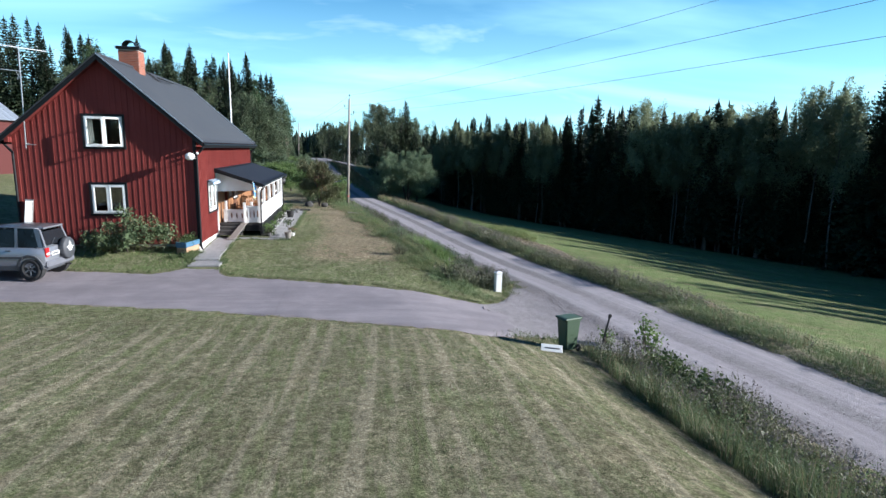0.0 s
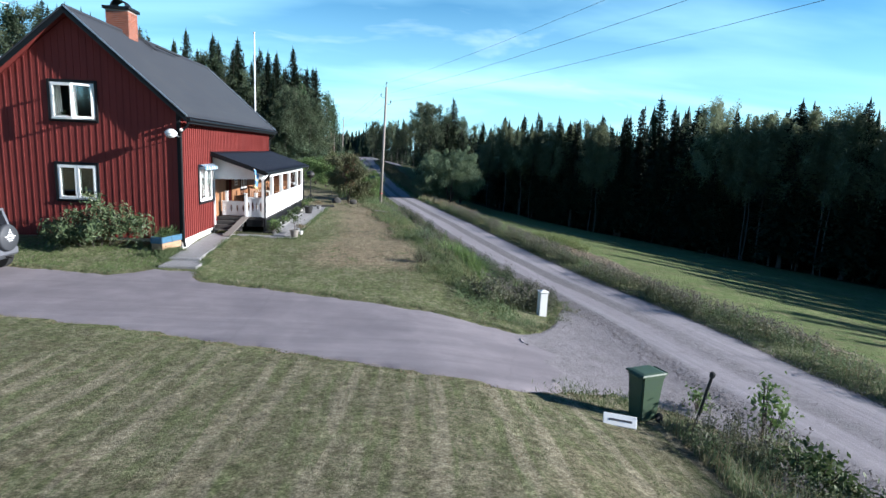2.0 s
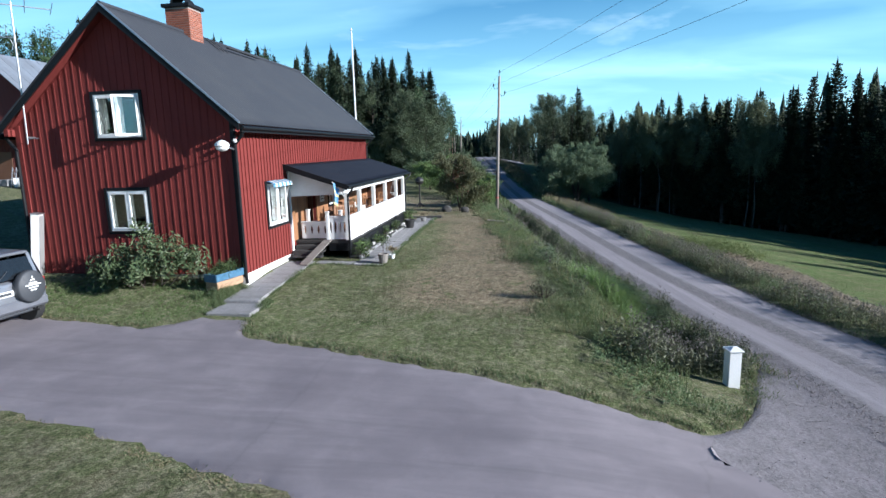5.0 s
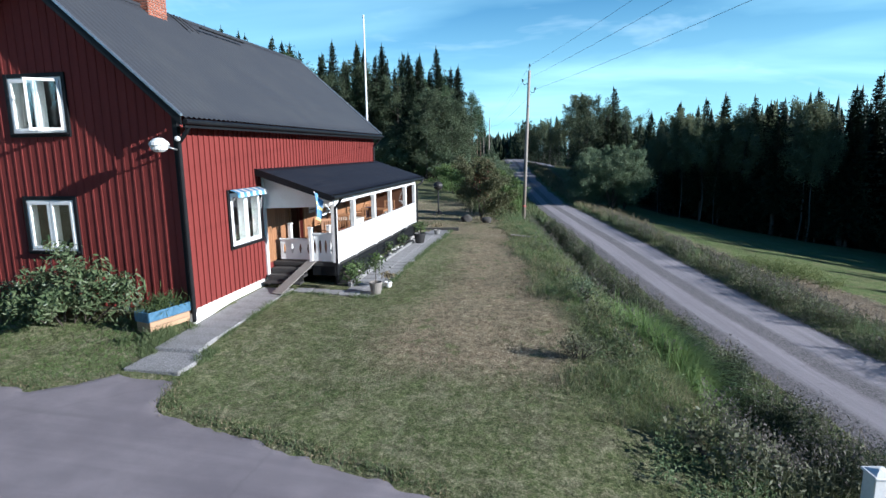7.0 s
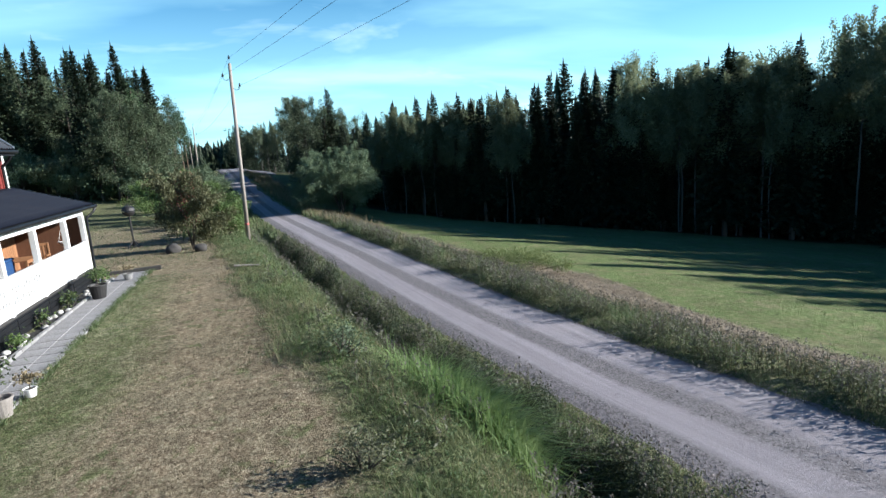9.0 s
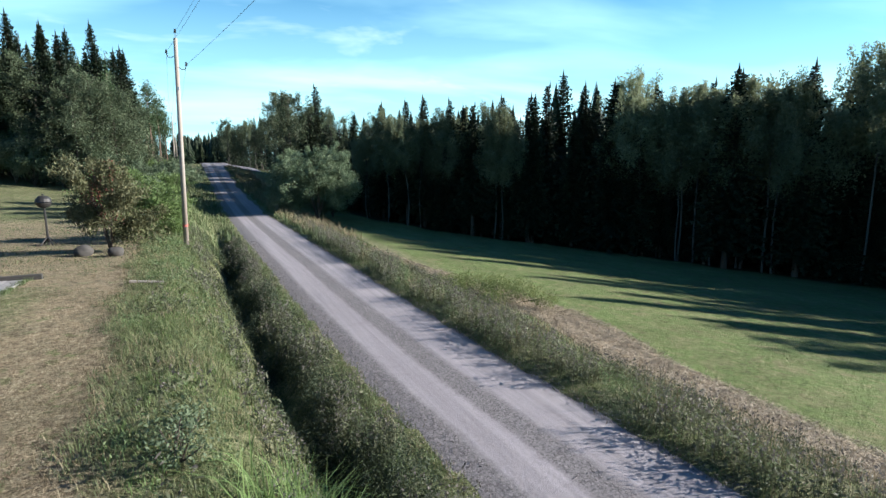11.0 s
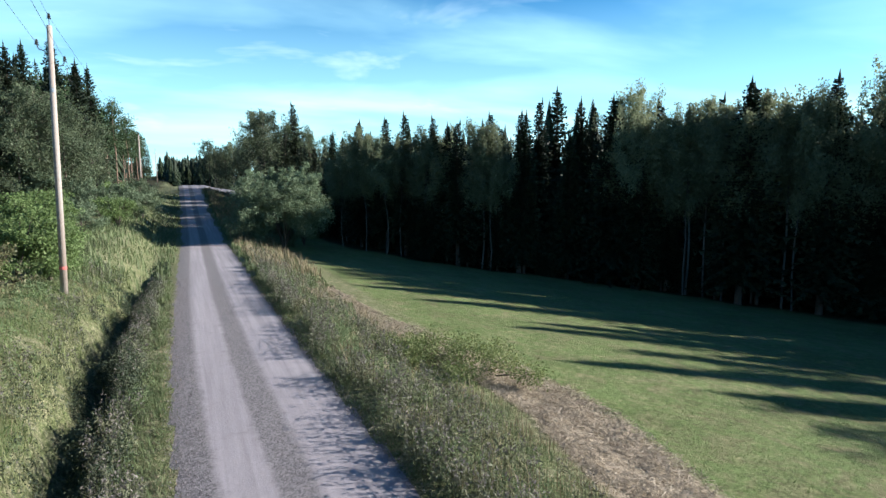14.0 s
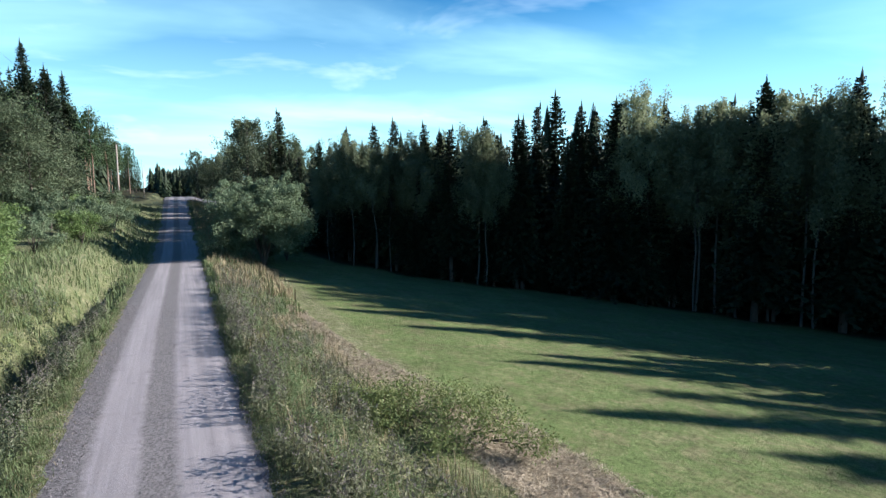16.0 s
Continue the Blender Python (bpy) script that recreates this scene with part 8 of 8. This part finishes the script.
groups = [
    weeds(1700, 22.5, 62, -3.3, -2.4, 0.45, 0.95, 1.2, -0.2, 2.0),
    weeds(900, 2, 13.8, -4.6, -2.4, 0.5, 1.0, 0.8, -0.2, 3.0),
    weeds(300, 1, 11, -5.9, -4.4, 0.45, 0.85, 1.0, 0.0, 3.5),
    weeds(2600, 20, 75, 2.6, 4.8, 0.4, 0.8, 1.2, -0.1, 4.0),
    weeds(1500, 23, 66, 2.1, 2.8, 0.45, 0.9, 1.2, -0.2, 7.0),
    weeds(160, -4, 22, 2.2, 3.6, 0.4, 0.75, 1.0, 0.0, 7.5),
    weeds(450, 23.5, 50, -6.5, -4.4, 0.3, 0.6, 1.0, 0.15, 5.0),
    weeds(240, 22.2, 24.5, -5.4, -3.2, 0.5, 1.0, 1.0, -0.6, 6.0),
    weeds(600, 23, 60, -5.2, -4.4, 0.3, 0.7, 1.2, -0.1, 8.0),
]
stuff("weed_stalks", [p for g in groups for p in g[:2]], WEED, "tall greyish weed stalks with narrow leaves")
stuff("seed_heads", [g[2] for g in groups], FLUFF, "feathery grey seed heads of the tall weeds")

# mown lawn, dried lawn and hay field: short tufts
def slivers(x, y, h, w, rng, lean):
    """Single pointed blades, one face each, standing in small bunches."""
    n = len(x)
    a, z = rng.random(n) * math.tau, ground_z(x, y) - 0.01
    b = a + rng.normal(size=n) * 0.9
    ox, oy = np.cos(a) * w * 0.5, np.sin(a) * w * 0.5
    r = h * lean * rng.random(n)
    V = np.stack([np.c_[x - ox, y - oy, z], np.c_[x + ox, y + oy, z], np.c_[x + np.cos(b) * r, y + np.sin(b) * r, z + h]], 1).reshape(-1, 3)
    return V, np.arange(n * 3).reshape(-1, 3)


def turf(n, x0, x1, y0, y1, h0, h1, w, keep, lean=1.1):
    x, y = x0 + (x1 - x0) * rg.random(n), y0 + (y1 - y0) * rg.random(n)
    u = x - road_x(y)
    k = keep(x, y, u) & clear_of_drive(x, y, u) & clear_of_house(x, y)
    x, y = x[k], y[k]
    # bunches: each blade is drawn towards the middle of a small cell
    cx, cy = np.round(x / 0.22 + 0.4 * np.sin(y * 7)) * 0.22, np.round(y / 0.22 + 0.4 * np.sin(x * 9)) * 0.22
    g = rg.random(len(x)) * 0.7
    x, y = x + (cx - x) * g, y + (cy - y) * g
    return slivers(x, y, h0 + (h1 - h0) * rg.random(len(x)) ** 1.4, w * (0.7 + 0.6 * rg.random(len(x))), rg, lean)


def hay(n):
    """Cut straw lying flat in tangled ridges along the field's edge."""
    y = 22 + 40 * rg.random(n) ** 1.2
    inner, wide = straw_band(y)
    u = inner - 0.2 + (wide + 0.6) * rg.random(n)
    x = road_x(y) + u
    heap = np.array([noise.noise((p * 1.5, q * 0.8, 31.0)) + 0.6 * noise.noise((p * 3.7, q * 3.1, 33.0)) for p, q in zip(x, y)])
    k = heap > -0.28 - 0.3 * (rg.random(n) < 0.3)
    x, y, heap = x[k], y[k], np.clip(heap[k], 0, 1)
    n = len(x)
    a, L = rg.random(n) * math.tau, 0.06 + 0.11 * rg.random(n)
    d = np.stack([np.cos(a), np.sin(a), 0.35 * rg.normal(size=n)], -1) * L[:, None]
    w = np.stack([-np.sin(a), np.cos(a), 0.6 * rg.normal(size=n)], -1) * 0.006
    c = np.c_[x, y, ground_z(x, y) + 0.03 + heap * 0.30 * rg.random(n)]
    V = np.stack([c - d - w, c - d + w, c + d], 1).reshape(-1, 3)
    return V, np.arange(n * 3).reshape(-1, 3)


west_lawn = lambda x, y, u: u < -5.5
near_lawn = lambda x, y, u: u < -lerp(y, [4, 9, 13.5], [6.0, 5.2, 4.2])


def mow_row(x, y):
    """Rows left by the mower on the near lawn: high on the pale lines of cut grass."""
    across, sway = x - 0.07 * y, 0.9 * np.sin(0.42 * y)
    return np.sin(11.5 * across + sway) + 0.7 * np.sin(4.3 * across + 0.6 * sway) + 0.5 * rg.normal(size=len(x))


green_lawn = lambda x, y, u: (u < -6.2) & ((u < -10.2) | (y < 25.5) | patchy(x, y, 0.9, 0.28, 14.0))
brown_lawn = lambda x, y, u: (u < -6.2) & (u > -12.0) & patchy(x, y, 0.7, -0.15, 15.0)
stuff("lawn_grass", [turf(90000, -12, 9, 4, 19, 0.018, 0.05, 0.010, lambda x, y, u: near_lawn(x, y, u) & (mow_row(x, y) < 0.2) & patchy(x, y, 1.1, -0.25, 13.0)), turf(110000, -12, 7, 20, 44, 0.02, 0.06, 0.011, green_lawn), turf(16000, -12, 4, 44, 70, 0.04, 0.1, 0.03, west_lawn)], GRASS, "short mown lawn grass")
stuff("fresh_lawn", [turf(22000, -12, -4.5, 22.6, 26.1, 0.03, 0.09, 0.012, lambda x, y, u: patchy(x, y, 0.8, -0.35, 18.0)), turf(9000, -3.2, 7, 20.5, 24.5, 0.02, 0.06, 0.011, lambda x, y, u: patchy(x, y, 0.8, 0.0, 19.0))], LUSH, "fresh green grass along the drive and before the gable")
stuff("dry_lawn", [turf(90000, -12, 9, 4, 19, 0.016, 0.045, 0.010, lambda x, y, u: near_lawn(x, y, u) & (mow_row(x, y) > 0.35) & patchy(x, y, 1.3, -0.35, 16.0)), turf(80000, -6, 7, 23, 48, 0.018, 0.05, 0.011, brown_lawn)], DRY, "dried tufts in the mown lawn")
stuff("field_grass", [turf(120000, 15, 50, 14, 66, 0.03, 0.08, 0.014, lambda x, y, u: (u > 6.0) & (u > sum(straw_band(y)) - 0.5) & (rg.random(len(x)) < np.exp(-(u - 6) / 22)))], LUSH, "short green grass of the hay field")
HAY = leafy("cut_hay", [(0.1, (0.20, 0.160, 0.115)), (0.5, (0.33, 0.275, 0.205)), (0.95, (0.48, 0.415, 0.32))], glow=0.2, scale=0.6, rng=0.0)
stuff("cut_straw", [hay(60000)], HAY, "loose cut straw in a strip along the field")

# ragged fringes where turf meets the drive and the path
def fringe(n, pts, wide, h0, h1):
    """Blades along a line of points, leaning out over the paving."""
    P = np.array(pts)
    seg = np.hypot(*np.diff(P, axis=0).T)
    d = rg.random(n) * seg.sum()
    acc = np.concatenate([[0], np.cumsum(seg)])
    x, y = np.interp(d, acc, P[:, 0]), np.interp(d, acc, P[:, 1])
    gaps = np.array([noise.noise((v * 1.7, 4.0, 1.0)) + 0.5 * noise.noise((v * 5.0, 8.0, 1.0)) for v in d]) > -0.15
    x, y = (x + rg.normal(size=n) * wide)[gaps], (y + rg.normal(size=n) * wide)[gaps]
    return slivers(x, y, h0 + (h1 - h0) * rg.random(len(x)) ** 1.5, 0.018 * (0.7 + 0.6 * rg.random(len(x))), rg, 1.2)


ex = np.arange(-12, 10.6, 0.15)
near_edge, far_edge = np.c_[ex, drive_near(ex) - 0.05], np.c_[ex, drive_far(ex) + 0.05]
path_edge = [(-3.4, 25.0), (-3.40, 28.9), (-3.2, 29.15), (-0.85, 29.15), (-0.85, 42.2)]
verge_w = [(road_x(v) - 2.2, v) for v in np.arange(23, 62, 0.5)]
verge_e = [(road_x(v) + 2.1, v) for v in np.arange(8, 62, 0.5)]
stuff("edge_grass", [fringe(1600, near_edge, 0.08, 0.02, 0.05), fringe(8000, far_edge, 0.09, 0.03, 0.12), fringe(7000, path_edge, 0.06, 0.05, 0.15), fringe(1500, [(-4.5, 23.9), (-4.5, 25.0)], 0.08, 0.06, 0.2), fringe(2500, [(-5.3, 24.8), (-4.7, 24.9), (-4.4, 26.0)], 0.09, 0.1, 0.3), fringe(1200, [(-3.1, 23.8), (-3.2, 25.0)], 0.08, 0.06, 0.2), fringe(1100, [(6.9, 15.1), (7.8, 15.7), (9.4, 15.3)], 0.28, 0.04, 0.14), fringe(500, [(8.9, 21.6), (9.6, 23.4)], 0.2, 0.04, 0.14), fringe(7000, verge_w, 0.12, 0.06, 0.2), fringe(9000, verge_e, 0.12, 0.06, 0.2)], GRASS, "grass creeping over the edges of drive, road and path")
stuff("edge_straw", [fringe(8000, near_edge, 0.10, 0.01, 0.04), fringe(6000, far_edge, 0.12, 0.02, 0.08), fringe(5000, verge_w, 0.16, 0.03, 0.12), fringe(6000, verge_e, 0.16, 0.03, 0.12)], DRY, "dry straw along the edges of drive and road")

RUSH2 = leafy("young_shoots", [(0.1, (0.085, 0.120, 0.042)), (0.5, (0.155, 0.195, 0.072)), (0.95, (0.275, 0.300, 0.125))], glow=0.35, scale=0.8, rng=0.0)
# leafy weeds and saplings that stand out
for x, y, pc, leaf, per, lv, lab, sd in (
    (10.6, 13.6, [(0, 0, 1.3, 0.3), (0.25, 0.1, 0.9, 0.3)], 0.12, 16, LUSH, "young leafy sapling in the verge", 91),
    (10.3, 12.2, [(0, 0, 0.8, 0.45), (0.4, -0.3, 0.6, 0.4)], 0.12, 18, APPLE, "low leafy weeds in the verge", 92),
    (10.7, 10.8, [(0, 0, 0.7, 0.5), (-0.3, -0.5, 0.6, 0.4)], 0.12, 18, APPLE, "low leafy weeds in the verge", 93),
    (10.2, 15.2, [(0, 0, 0.45, 0.3)], 0.10, 14, LUSH, "low leafy weeds in the verge", 94),
    (15.6, 44.9, [(0, 0, 0.95, 1.0), (-1.1, 0.9, 0.8, 0.9), (0.9, -1.0, 0.8, 0.9), (-0.6, -1.4, 0.65, 0.8), (0.4, 1.4, 0.65, 0.8), (1.3, 0.3, 0.7, 0.7), (-1.9, -0.2, 0.55, 0.7), (1.5, -1.9, 0.5, 0.6)], 0.07, 34, RUSH2, "broad clump of young leafy shoots beside the field", 95),
    (13.9, 46.2, [(0, 0, 0.65, 0.8), (0.9, 0.5, 0.6, 0.7), (-0.7, 0.6, 0.5, 0.7), (0.2, -1.1, 0.5, 0.7)], 0.07, 32, RUSH2, "broad clump of young leafy shoots beside the field", 96),
    (4.65, 25.75, [(0, 0, 0.5, 0.26), (0.2, -0.06, 0.42, 0.22), (-0.16, 0.1, 0.4, 0.22)], 0.045, 44, WEED, "small dark withered shrub on the lawn's edge", 97),
    (6.9, 22.9, [(0, 0, 0.8, 0.5), (-0.5, 0.5, 0.7, 0.4)], 0.10, 16, WEED, "dark leafy weeds behind the white pillar", 98),
    (4.9, 29.9, [(0, 0, 0.55, 0.35), (0.15, 0.5, 0.45, 0.3), (0.2, -0.4, 0.4, 0.25)], 0.06, 26, WILLOW, "pale grey-green weeds at the bank's top", 100),
):
    shrub("leafy_weed", x, y, pc, leaf, per, 0.11, lv, lab, sd, 6)


# loose stones on the gravel
def stones(n, y0, y1, bands, size):
    y = y0 + (y1 - y0) * rg.random(n) ** 1.3
    lo, hi = bands[:, 0], bands[:, 1]
    k = rg.integers(0, len(bands), n)
    u = lo[k] + (hi[k] - lo[k]) * rg.random(n)
    x = road_x(y) + u
    z = ground_z(x, y) + 0.03
    s = size * (0.5 + rg.random(n) ** 2 * 1.3)
    d = rg.normal(size=(n, 4, 3))
    d /= np.linalg.norm(d, axis=2)[:, :, None]
    V = np.stack([x, y, z], -1)[:, None, :] + d * s[:, None, None] * np.array([1, 1, 0.6])
    F = (np.arange(n)[:, None, None] * 4 + np.array([[0, 1, 2], [0, 2, 3], [0, 3, 1], [1, 3, 2]])[None]).reshape(-1, 3)
    return V.reshape(-1, 3), F


PEBBLE = surface("loose_stones", (0.16, 0.145, 0.15), (0.30, 0.275, 0.28), 20, 3, 0.9, bump=0.2, island=0.35)
tagged(new("mouth_gravel", raw_mesh("mouth_gravel", *stones(7000, 15.2, 24.5, np.array([(-5.2, -1.6), (-3.6, -1.6), (-2.4, -1.6)]), 0.014), PEBBLE)), "loose grey stones where drive and road meet", "gravel", kind="stuff")
tagged(new("loose_gravel", raw_mesh("loose_gravel", *stones(30000, 8, 62, np.array([(-2.2, -1.35), (-0.30, 0.32), (-2.1, -1.4), (1.75, 2.1)]), 0.017), PEBBLE)), "loose grey stones along the gravel road", "gravel", kind="stuff")
